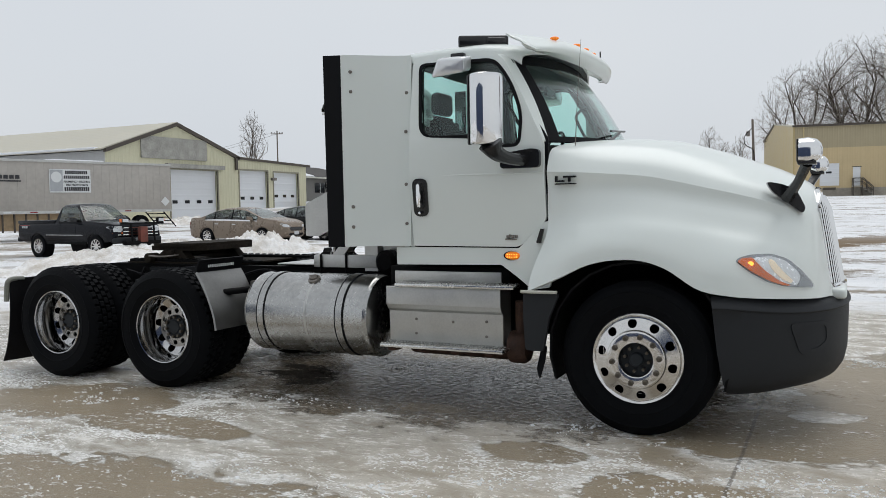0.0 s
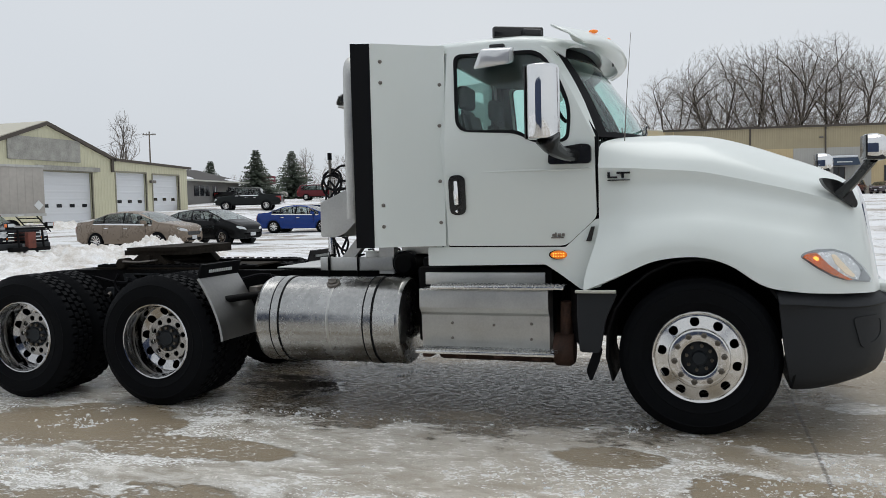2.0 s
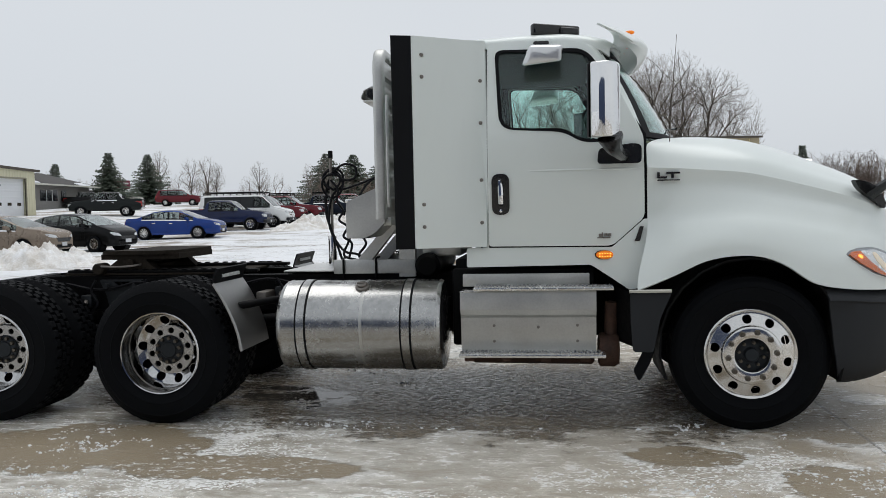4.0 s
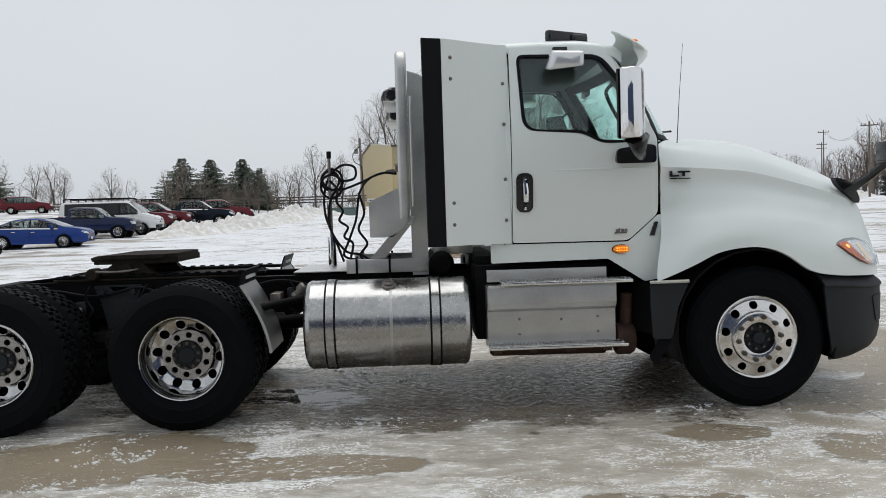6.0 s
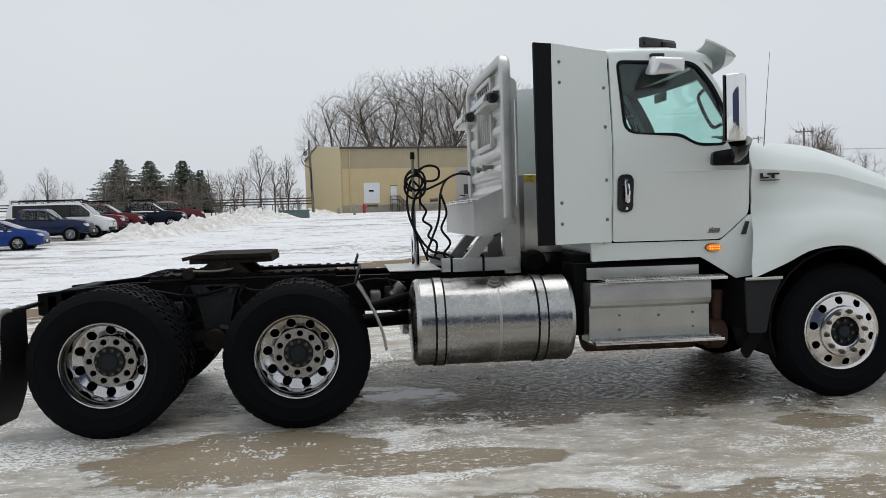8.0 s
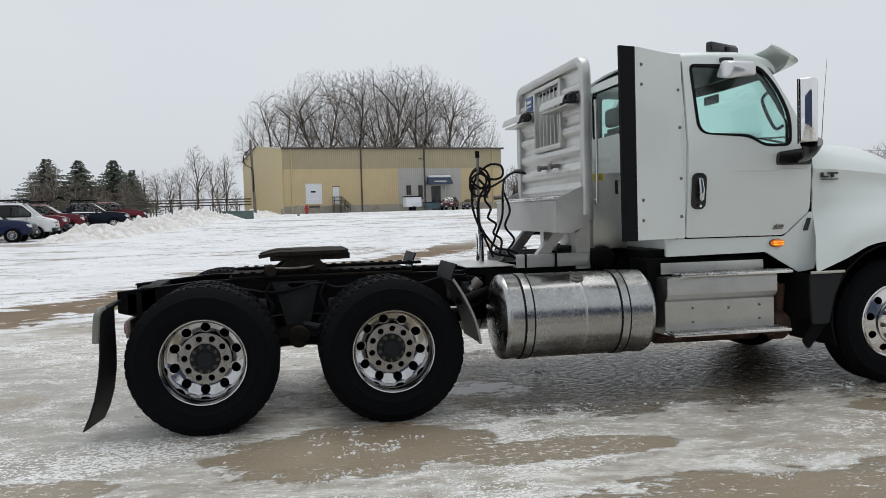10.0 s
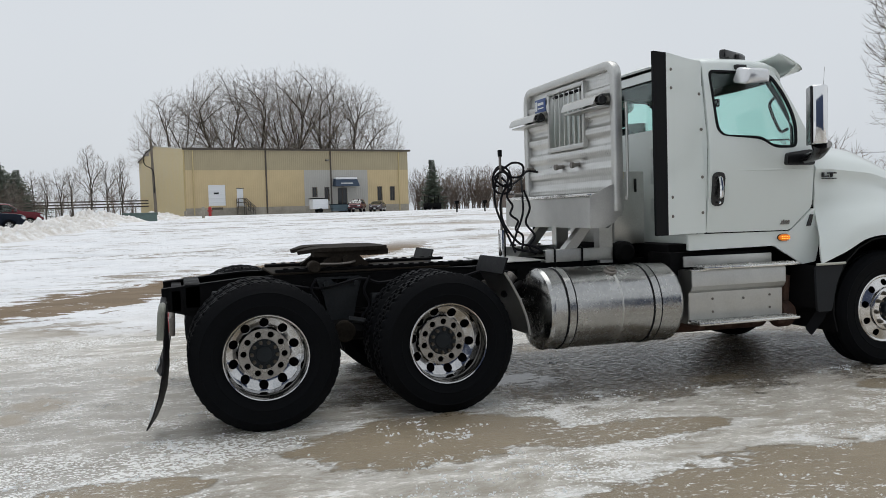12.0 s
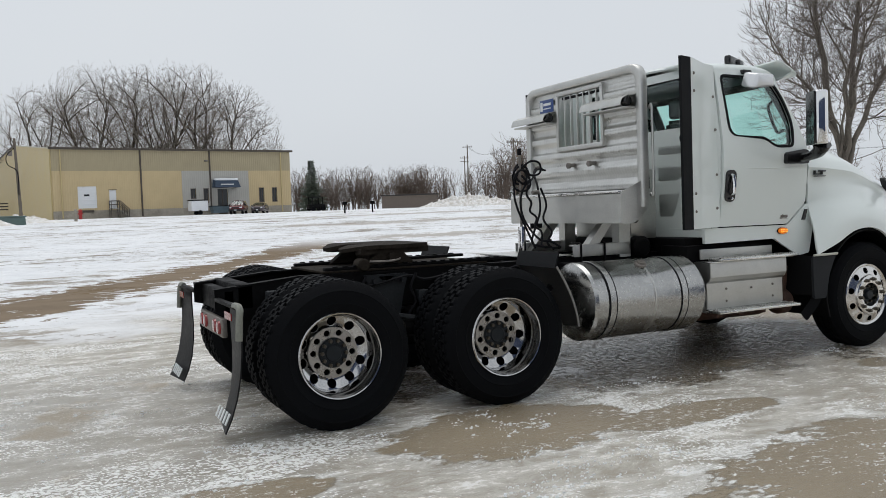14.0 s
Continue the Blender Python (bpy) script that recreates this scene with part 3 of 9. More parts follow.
def hood_side():
    stations = []
    for x, half in HOOD:
        h = list(half)
        # the crown stays high to the middle of the hood, then falls straight to the grille
        lift = float(np.interp(x, (-0.65, -0.45, -0.25, 0.0, 0.2, 0.4, 0.6, 0.95), (0.012, 0.024, 0.034, 0.036, 0.024, 0.008, -0.006, -0.004)))
        crease = float(np.interp(x, (-0.65, -0.25, 0.2, 0.6, 0.95), (0.004, 0.014, 0.020, 0.016, 0.0)))
        h[4:6] = [(y, z + crease) for y, z in h[4:6]]
        h[:4] = [(y, z + lift * k_) for (y, z), k_ in zip(h[:4], (1.0, 1.0, 0.85, 0.4))]
        k = smooth(1.02, 0.85, x)
        # a pressed crease along the shoulder: flatter above, tucked in below
        (ya, za), (yb, zb) = h[3], h[5]
        my, mz = (ya + yb) / 2 + 0.012, (za + zb) / 2 + 0.014
        h[4] = (h[4][0] + (my - h[4][0]) * k, h[4][1] + (mz - h[4][1]) * k)
        h[6] = (h[6][0] - 0.016 * k, h[6][1])
        up, down = catmull([(y, z, 0) for y, z in h[:6]], 15), catmull([(y, z, 0) for y, z in h[5:]], 20)
        stations.append((x, up + down[1:]))
    n = 44
    rows = []
    cols = []
    for k in range(34):
        cols.append(catmull([(x, s[k].x, s[k].y) for x, s in stations], n))
    for i in range(n):
        row = []
        for k in range(34):
            x, y, z = cols[k][i]
            u = i / (n - 1)
            rear, front = (1 - u) ** 4, u ** 8
            x += 0.31 * rear * max(0, 1 - (y / 0.95) ** 2.4) if y < 0.95 else -0.09 * rear * smooth(1.4, 0.95, z)
            x += front * ((1.6 - z) * 0.16 - 0.05)
            row.append(Vector((x, -y, z)))
        rows.append(row)
    bm = loft(bmesh.new(), rows)
    thicken(bm, 0.025)
    return bm


bmr = hood_side()
bml = mirror_y(hood_side())
me = bpy.data.meshes.new("tmp")
bml.to_mesh(me)
bmr.from_mesh(me)
bml.free()
hood = part("hood", bmr, WHITE, truck, "white moulded hood and front wings", 17)
for sgn in (-1, 1):
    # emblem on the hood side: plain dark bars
    em = bmesh.new()
    for x0, x1, z0, z1 in ((-0.585, -0.568, 1.700, 1.735), (-0.585, -0.520, 1.694, 1.706), (-0.525, -0.435, 1.722, 1.735), (-0.492, -0.475, 1.694, 1.73), (-0.585, -0.435, 1.676, 1.684)):
        box(em, (x0, sgn * 1.030, z0), (x1, sgn * 1.052, z1), 0.002, 1)
    part("hood_emblem", em, GLOSSBLACK, hood, "dark bar-shaped emblem")

# wheel-arch liners and the dark filler behind the bumper
for sgn in (-1, 1):
    rows = []
    for i in range(15):
        a = math.pi * (-0.12 + 1.24 * i / 14)
        rows.append([(0.0 + 0.60 * math.cos(a), sgn * y, 0.56 + 0.60 * math.sin(a)) for y in (1.17, 0.9, 0.55)])
    bm = loft(bmesh.new(), rows)
    thicken(bm, 0.015)
    part("wheel_arch_liner", bm, BLACK, truck)
    part("engine_side", B((-0.9, sgn * 0.50 - 0.03, 0.55), (1.05, sgn * 0.50 + 0.03, 1.5), 0.02), BLACK, truck)
    # plastic skirt behind the front wheel
    sk = sheet(rounded([(-0.782, 0.93), (-0.782, 0.75), (-0.768, 0.53), (-0.635, 0.53), (-0.59, 0.76), (-0.515, 0.93)], 0.02, 2), [], lambda u, v, s=sgn: Vector((u, s * (1.18 + 0.03 * smooth(-0.8, -0.5, u)), v)), 0.03)
    part("wing_skirt", sk, PLASTIC, truck, "dark grey plastic skirt behind the front wheel")
    part("wing_skirt_side", loft(bmesh.new(), [[(-0.775, sgn * 1.165, 0.93), (-0.775, sgn * 1.165, 0.75), (-0.76, sgn * 1.165, 0.56)], [(-0.86, sgn * 0.93, 0.95), (-0.86, sgn * 0.93, 0.75), (-0.84, sgn * 0.90, 0.56)]]), BLACK, truck)
    part("wing_rim", tube(bmesh.new(), catmull([(-0.79, sgn * 1.195, 0.940), (-0.66, sgn * 1.215, 0.942), (-0.52, sgn * 1.232, 0.945)], 8), 0.012, 6), WHITE_TRIM, truck)
    if sgn < 0:
        part("splash_flap", sheet(rounded([(-0.67, 0.56), (-0.615, 0.56), (-0.645, 0.45), (-0.71, 0.30), (-0.745, 0.37)], 0.02, 2), [], lambda u, v, s=sgn: Vector((u, s * (1.05 + (u + 0.7) * 1.2), v)), 0.008), SEAL, truck, "black splash flap")

# bumper: grey plastic, wrapped round the front
PLAN = catmull([(0.475, 1.195, 0), (0.62, 1.172, 0), (0.78, 1.115, 0), (0.95, 1.005, 0), (1.08, 0.86, 0), (1.18, 0.66, 0), (1.235, 0.42, 0), (1.255, 0.2, 0), (1.26, 0.0, 0)], 26)
PLAN = [Vector((p.x, -p.y, 0)) for p in PLAN] + [Vector((p.x, p.y, 0)) for p in PLAN[-2::-1]]
rows = []
for z, o, cut in ((0.945, -0.062, 0.0), (0.930, -0.040, 0.0), (0.885, 0.006, 0.005), (0.872, 0.012, 0.006), (0.862, 0.004, 0.007), (0.850, -0.002, 0.008), (0.78, 0.0, 0.015), (0.60, -0.004, 0.035), (0.48, -0.008, 0.055), (0.40, -0.025, 0.07), (0.345, -0.06, 0.085), (0.315, -0.11, 0.10)):
    row = []
    for i, p in enumerate(PLAN):
        t = (PLAN[min(i + 1, len(PLAN) - 1)] - PLAN[max(i - 1, 0)]).normalized()
        nrm = Vector((t.y, -t.x, 0))
        q = p + nrm * o
        edge = 1 - smooth(0.475, 0.75, p.x)
        row.append(Vector((q.x + cut * edge, q.y, z + 0.035 * smooth(0.7, 1.1, p.x) * (1 if z < 0.5 else 0) - 0.03 * smooth(0.5, 1.0, p.x) * (1 if z > 0.85 else 0))))
    rows.append(row)
bm = loft(bmesh.new(), rows)
thicken(bm, 0.02)
bumper = part("bumper", bm, PLASTIC, truck, "dark grey plastic front bumper", 40)
bumper_skin = BVHTree.FromPolygons([v.co.copy() for v in bumper.data.vertices], [tuple(q.vertices) for q in bumper.data.polygons])


def bumper_at(x, z):
    """Half width of the bumper at x and height z."""
    h = bumper_skin.ray_cast(Vector((x, -2.0, z)), Vector((0, 1, 0)))[0]
    return -h.y if h is not None and h.y < -0.2 else 0.85


for sgn in (-1, 1):
    fog = sheet(rounded([(0.925, 0.775), (1.145, 0.775), (1.150, 0.625), (1.10, 0.570), (0.985, 0.570)], 0.04, 4), [rounded([(0.975, 0.748), (1.125, 0.748), (1.130, 0.645), (1.085, 0.605), (1.02, 0.600)], 0.03, 4)],
                lambda u, v, s=sgn: Vector((u, s * (bumper_at(u, v) + 0.010), v)), 0.022, [("u", 0.93 + 0.03 * i) for i in range(8)])
    part("fog_lamp_surround", fog, PLASTIC, bumper)
part("front_backing", B((0.90, -0.50, 0.40), (1.05, 0.50, 1.30), 0.03), BLACK, truck)

# grille with a chrome surround
def bowed(x, y, z):
    """The grille bows forward towards its middle."""
    return (x + 0.085 * (1 - min(1.0, (y / 0.52) ** 2)) * smooth(1.66, 1.50, z), y, z)


ring = catmull([(1.105, -0.30, 1.592), (1.10, -0.44, 1.50), (1.115, -0.475, 1.38), (1.165, -0.50, 1.15), (1.205, -0.50, 0.97), (1.212, -0.3, 0.95), (1.215, 0, 0.945), (1.212, 0.3, 0.95), (1.205, 0.50, 0.97), (1.165, 0.50, 1.15), (1.115, 0.475, 1.38), (1.10, 0.44, 1.50), (1.105, 0.30, 1.592), (1.108, 0.0, 1.61), (1.105, -0.30, 1.592)], 60)
gr = part("grille_surround", tube(bmesh.new(), [bowed(*q) for q in ring], 0.026, 8), CHROME, truck, "chrome grille with upright bars")
for i in range(21):
    y = -0.45 + 0.045 * i
    zt = 1.57 if abs(y) < 0.33 else 1.57 - (abs(y) - 0.33) * 0.8
    part("grille_bar", tube(bmesh.new(), [bowed(*q) for q in ((1.115, y, zt), (1.125, y, 1.48), (1.165, y * 1.02, 1.25), (1.212, y * 1.04, 0.965))], 0.010, 6), CHROME, gr)
bm = loft(bmesh.new(), [[bowed(x, y, z) for z, x in ((0.94, 1.18), (1.15, 1.14), (1.38, 1.09), (1.48, 1.075), (1.57, 1.07))] for y in [-0.5 + 0.1 * i for i in range(11)]])
thicken(bm, 0.02)
part("grille_backing", bm, BLACK, gr)
gr.location.x = -0.075
part("grille_foot", B((1.12, -0.56, 0.885), (1.245, 0.56, 0.955), 0.025, 3), WHITE, truck)

# headlamps, set into the wings
skin = BVHTree.FromPolygons([v.co.copy() for v in hood.data.vertices], [tuple(q.vertices) for q in hood.data.polygons])


def wing_at(x, z):
    """Half width of the hood moulding at x and height z."""
    h = skin.ray_cast(Vector((x, -2.0, z)), Vector((0, 1, 0)))[0]
    return -h.y if h is not None and h.y < -0.2 else 0.9


LAMP = [(0.611, 1.165), (0.70, 1.098), (0.80, 1.040), (0.90, 1.008), (1.040, 0.990), (1.045, 1.01), (0.982, 1.095), (0.899, 1.172), (0.81, 1.203), (0.70, 1.202), (0.635, 1.185)]
WARM = glow("lit_warm_lamp", (0.95, 0.80, 0.60), 0.16)
SMOKE = mat("grey_lamp_corner", (0.30, 0.31, 0.32), 0.2, 0.5, var=0.1, coat=0.6)
LAMPWHITE = mat("silver_lamp_bowl", (0.90, 0.90, 0.90), 0.22, 0.35, var=0.12, scale=30, coat=0.8)
for sgn in (-1, 1):
    lp = rounded(LAMP, 0.02, 3)
    cuts = [("u", 0.65 + 0.05 * i) for i in range(9)] + [("v", 1.0 + 0.04 * i) for i in range(6)]
    on = lambda o: (lambda u, v, s=sgn: Vector((u + o * 0.45, s * (wing_at(u, v) + o), v)))
    hl = part("headlamp", sheet(grow(lp, 0.005), [], on(0.004), 0.02, cuts), SMOKE, truck, "swept headlamp with an amber turn signal")
    part("reflector", sheet(rounded([(0.70, 1.185), (0.77, 1.105), (0.86, 1.035), (0.96, 1.008), (0.985, 1.015), (0.965, 1.09), (0.893, 1.162), (0.81, 1.193)], 0.02, 2), [], on(0.009), 0.004, cuts), LAMPWHITE, hl, "silver lamp reflector")
    part("projector", sheet(rounded([(0.790, 1.172), (0.815, 1.115), (0.870, 1.055), (0.925, 1.025), (0.935, 1.040), (0.890, 1.085), (0.845, 1.140), (0.815, 1.174)], 0.018, 3), [], on(0.013), 0.005, cuts), WARM, hl)
    part("turn_signal", sheet(rounded([(0.617, 1.166), (0.70, 1.103), (0.80, 1.046), (0.885, 1.014), (0.925, 1.010), (0.86, 1.042), (0.775, 1.108), (0.70, 1.188), (0.64, 1.182)], 0.010, 2), [], on(0.014), 0.006, cuts), AMBER_DIM, hl, "amber turn signal")
    part("amber_led", sheet(rounded([(0.672, 1.158), (0.70, 1.135), (0.712, 1.150), (0.69, 1.168)], 0.008, 2), [], on(0.021), 0.004, cuts), AMBER_LED, hl)
    cover = part("lamp_cover", sheet(grow(lp, 0.002), [], on(0.026), 0.003, cuts), CLEAR, hl, "clear lamp cover")
    cover.visible_shadow = False
    part("lamp_corner", sheet(rounded([(0.955, 1.004), (1.034, 0.995), (0.988, 1.078)], 0.012, 2), [], on(0.012), 0.005, cuts), SMOKE, hl)

# mirrors
for sgn in (-1, 1):
    ca, sa = math.cos(radians(34)), sgn * math.sin(radians(34))
    def swing(x, y, z, s=sgn, c=ca, q=sa):
        """A point of the mirror head, turned a little towards the cab."""
        return Vector((-0.92 + x * c - y * q, s * 1.40 + x * q + y * c, z))
    secs = []
    for z, k in ((1.948, 0.86), (1.955, 0.97), (1.965, 1.0), (2.2, 1.0), (2.40, 1.0), (2.418, 0.96), (2.426, 0.86)):
        loop = rounded([(-0.085, -0.120), (0.005, -0.114), (0.045, -0.055), (0.045, 0.055), (0.005, 0.114), (-0.085, 0.120)], 0.03, 3)
        secs.append([swing(q.x * (k if q.x > 0 else 1), q.y * k, z) for q in loop])
    mir = part("door_mirror", loft(bmesh.new(), secs, close=True, caps=True), CHROME, truck, "tall chrome-backed door mirror", 50)
    part("mirror_glass", sheet(rounded([(-0.10, 2.08), (-0.10, 2.40), (0.10, 2.40), (0.10, 2.08)], 0.03, 3), [], lambda u, v: swing(-0.092, u, v), 0.003), CHROME, mir, "mirror glass")
    part("mirror_glass_low", sheet(rounded([(-0.095, 1.965), (-0.095, 2.06), (0.095, 2.06), (0.095, 1.965)], 0.02, 3), [], lambda u, v: swing(-0.092, u, v), 0.003), CHROME, mir)
    part("mirror_rim", sheet(rounded([(-0.117, 1.95), (-0.117, 2.42), (0.117, 2.42), (0.117, 1.95)], 0.012, 2), [], lambda u, v: swing(-0.087, u, v), 0.012), GLOSSBLACK, mir)
    bm = bmesh.new()
    tube(bm, catmull([(-0.80, sgn * 1.02, 1.86), (-0.82, sgn * 1.12, 1.855), (-0.86, sgn * 1.25, 1.865), (-0.90, sgn * 1.36, 1.90), (-0.92, sgn * 1.40, 1.955)], 14), [0.05, 0.05, 0.046, 0.043, 0.042, 0.042, 0.043, 0.045, 0.05, 0.055, 0.06, 0.068, 0.078, 0.085], 10)
    part("mirror_arm", bm, GLOSSBLACK, mir, "black mirror arm")
    part("mirror_foot", sheet(rounded([(-0.975, 1.905), (-0.985, 1.80), (-0.69, 1.80), (-0.69, 1.925), (-0.75, 1.935)], 0.03, 4), [], lambda u, v, s=sgn: Vector((u, s * 1.075, v)), 0.06), GLOSSBLACK, mir)
    # look-down mirror above the door
    bm = bmesh.new()
    secs = []
    for y, k in ((0.98, 0.55), (1.0, 0.9), (1.04, 1.0), (1.12, 1.0), (1.15, 0.92), (1.16, 0.7)):
        lp = rounded([(-0.145, -0.075), (0.13, -0.050), (0.135, 0.058), (-0.088, 0.064)], 0.022, 4)
        secs.append([Vector((-1.345 + p.x * k, sgn * y, 2.582 + p.y * k - (y - 0.98) * 0.25)) for p in lp])
    lk = part("look_down_mirror", loft(bmesh.new(), secs, close=True, caps=True), mat("bright_mirror_shell", (0.70, 0.71, 0.72), 0.14, 0.5, var=0.03, coat=0.5) if sgn < 0 else bpy.data.materials["bright_mirror_shell"], truck, "bright look-down mirror over the door", 50)
    part("clip", B((-1.41, sgn * 0.94 - 0.03, 2.625), (-1.30, sgn * 0.94 + 0.05, 2.668), 0.012), GLOSSBLACK, lk)
    # hood mirror
    ft = part("hood_mirror", sheet(rounded([(0.765, 1.665), (0.80, 1.60), (0.985, 1.455), (1.0, 1.49), (0.95, 1.60), (0.87, 1.645)], 0.03, 3), [], lambda u, v, s=sgn: Vector((u, s * (0.80 - 0.27 * max(0, u - 0.77)) , v)), 0.05), GLOSSBLACK, truck, "chrome-capped hood mirror on a black arm")
    part("stem", tube(bmesh.new(), [(0.89, sgn * 0.76, 1.56), (0.96, sgn * 0.92, 1.65), (1.02, sgn * 1.09, 1.765)], [0.042, 0.030, 0.034], 8), GLOSSBLACK, ft)
    bm = bmesh.new()
    secs = []
    for d, k in ((-0.055, 0.95), (0.0, 1.0), (0.045, 0.86), (0.07, 0.55), (0.078, 0.25)):
        lp = rounded([(-0.105, -0.068), (0.105, -0.068), (0.10, 0.05), (0.05, 0.085), (-0.05, 0.085), (-0.10, 0.05)], 0.035, 3)
        secs.append([Vector((1.028 + d, sgn * (1.11 + p.x * k), 1.83 + p.y * k)) for p in lp])
    part("mirror_cap", loft(bmesh.new(), secs, close=True, caps=True), CHROME, ft, "chrome mirror cap", 50)
    part("mirror_face", B((0.963, sgn * 1.11 - 0.095, 1.768), (0.975, sgn * 1.11 + 0.095, 1.905), 0.012), GLOSSBLACK, ft)
    part("cap_base", B((0.968, sgn * 1.11 - 0.1, 1.752), (1.073, sgn * 1.11 + 0.1, 1.772), 0.008), GLOSSBLACK, ft)
part("antenna", tube(bmesh.new(), [(-0.481, -0.899, 1.95), (-0.46, -0.905, 2.3), (-0.431, -0.911, 2.68)], [0.004, 0.0025, 0.0015], 6), STEEL, truck, "thin whip antenna")
part("antenna", tube(bmesh.new(), [(-0.70, 0.6, 2.70), (-0.70, 0.6, 2.86)], 0.007, 6), GLOSSBLACK, truck)

# cab interior
for y in (-0.48, 0.48):
    st = part("seat_base", B((-1.62, y - 0.25, 1.20), (-1.12, y + 0.25, 1.62), 0.07, 3), CLOTH, truck, "dark cloth seat")
    bm = hexa(bmesh.new(), [(-1.66, y - 0.23, 1.58), (-1.52, y - 0.23, 1.58), (-1.52, y + 0.23, 1.58), (-1.66, y + 0.23, 1.58), (-1.76, y - 0.20, 2.26), (-1.66, y - 0.20, 2.26), (-1.66, y + 0.20, 2.26), (-1.76, y + 0.20, 2.26)])
    bmesh.ops.bevel(bm, geom=bm.edges[:], offset=0.04, segments=3, affect="EDGES")
    part("backrest", bm, CLOTH, st)
    part("headrest", B((-1.765, y - 0.13, 2.27), (-1.67, y + 0.13, 2.45), 0.04, 3), CLOTH, st)
bm = loft(bmesh.new(), [[(-1.02, y, 1.3), (-1.04, y, 1.78), (-0.98, y, 1.93), (-0.75 + 0.28 * (1 - (y / 0.9) ** 2), y, 1.97), (-0.6, y, 1.3)] for y in (-0.88, -0.5, 0, 0.5, 0.88)], close=True, caps=True)
part("dashboard", bm, CLOTH, truck, "dark dashboard")
sw = part("steering_wheel", lathe(bmesh.new(), [(0.21 + 0.016 * math.cos(a), 0.016 * math.sin(a)) for a in (2 * math.pi * k / 8 for k in range(8))], 28, "z", close=True), GLOSSBLACK, truck)
sw.matrix_local = Matrix.Translation((-1.12, 0.48, 1.98)) @ Euler((0, radians(-62), 0)).to_matrix().to_4x4()
part("steering_hub", B((-0.05, -0.19, -0.02), (0.05, 0.19, 0.0), 0.01), GLOSSBLACK, sw)
part("headliner", B((-1.78, -0.86, 2.60), (-0.98, 0.86, 2.66), 0.02), LINER, truck)
for sgn in (-1, 1):
    part("grab_handle", tube(bmesh.new(), catmull([(-0.90, sgn * 0.89, 2.41), (-0.95, sgn * 0.88, 2.40), (-1.00, sgn * 0.88, 2.35), (-0.99, sgn * 0.88, 2.29), (-0.93, sgn * 0.88, 2.165), (-0.88, sgn * 0.88, 2.105), (-0.82, sgn * 0.89, 2.13)], 22), 0.014, 8), GLOSSBLACK, truck)
part("cab_mirror", B((-0.98, -0.12, 2.42), (-0.95, 0.12, 2.50), 0.012), GLOSSBLACK, truck)

# ---- wheels ----
def tyre_mesh(r, w, lugs, name):
    """A tyre about the y axis, its outer face at y = 0, running to +w; the tread is cut into its skin."""
    side = [(0.292, 0.012), (0.31, 0.0), (0.345, -0.012), (0.358, -0.0165), (0.363, -0.0205), (0.368, -0.0175), (0.41, -0.022), (0.445, -0.020), (0.450, -0.023), (0.455, -0.018), (0.475, -0.008), (0.490, 0.006)]
    cross = [(0.016, 0, 0), (0.024, 1, 0), (0.034, 2, 0), (0.074, 2, 0), (0.076, 0, 9), (0.084, 0, 9), (0.086, 2, 1), (w / 2 - 0.006, 2, 1), (w / 2 - 0.004, 0, 9), (w / 2 + 0.004, 0, 9), (w / 2 + 0.006, 2, 2), (w - 0.086, 2, 2), (w - 0.084, 0, 9), (w - 0.076, 0, 9), (w - 0.074, 2, 3), (w - 0.034, 2, 3), (w - 0.024, 1, 3), (w - 0.016, 0, 3)]
    seg = 220
    rows = [[(rr, y)] * seg for rr, y in side]
    for y, lift, row in cross:
        ring = []
        for k in range(seg):
            cut = lugs and row < 9 and (k + (2 if row in (1, 3) else 0) + (1 if lift == 1 else 0)) % 5 == 4
            top = {0: r - 0.014, 1: r - 0.004, 2: r + 0.004}[lift]
            ring.append((r - 0.016 if cut else top, y))
        rows.append(ring)
    rows += [[(rr, w - y)] * seg for rr, y in side[::-1]]
    bm = bmesh.new()
    grid = [[bm.verts.new((rr * math.cos(2 * math.pi * k / seg), y, rr * math.sin(2 * math.pi * k / seg))) for k, (rr, y) in enumerate(row)] for row in rows]
    for a, b in zip(grid, grid[1:]):
        for k in range(seg):
            bm.faces.new((a[k], a[(k + 1) % seg], b[(k + 1) % seg], b[k]))
    return finish(bm, name, RUBBER, 30)


def disc_holes(r_out, r_in, at, hole, n, y, thick, turn=0.0):
    ring = lambda r, k, c=(0, 0): [(c[0] + r * math.cos(2 * math.pi * i / k), c[1] + r * math.sin(2 * math.pi * i / k)) for i in range(k)]
    holes = [ring(hole, 14, (at * math.cos(2 * math.pi * (i + turn) / n), at * math.sin(2 * math.pi * (i + turn) / n))) for i in range(n)]
    return sheet(ring(r_out, 60), [ring(r_in, 32)] + holes, lambda u, v: Vector((u, y, v)), thick)


def dish_disc():
    """The dished disc of a dual wheel: ten large holes near its edge."""
    bm = disc_holes(0.264, 0.171, 0.222, 0.0335, 10, 0.150, 0.0)
    for v in bm.verts:
        rr = math.hypot(v.co.x, v.co.z)
        v.co.y = 0.212 - 0.030 * smooth(0.19, 0.264, rr)
    return thicken(bm, 0.014, (0, 1, 0))


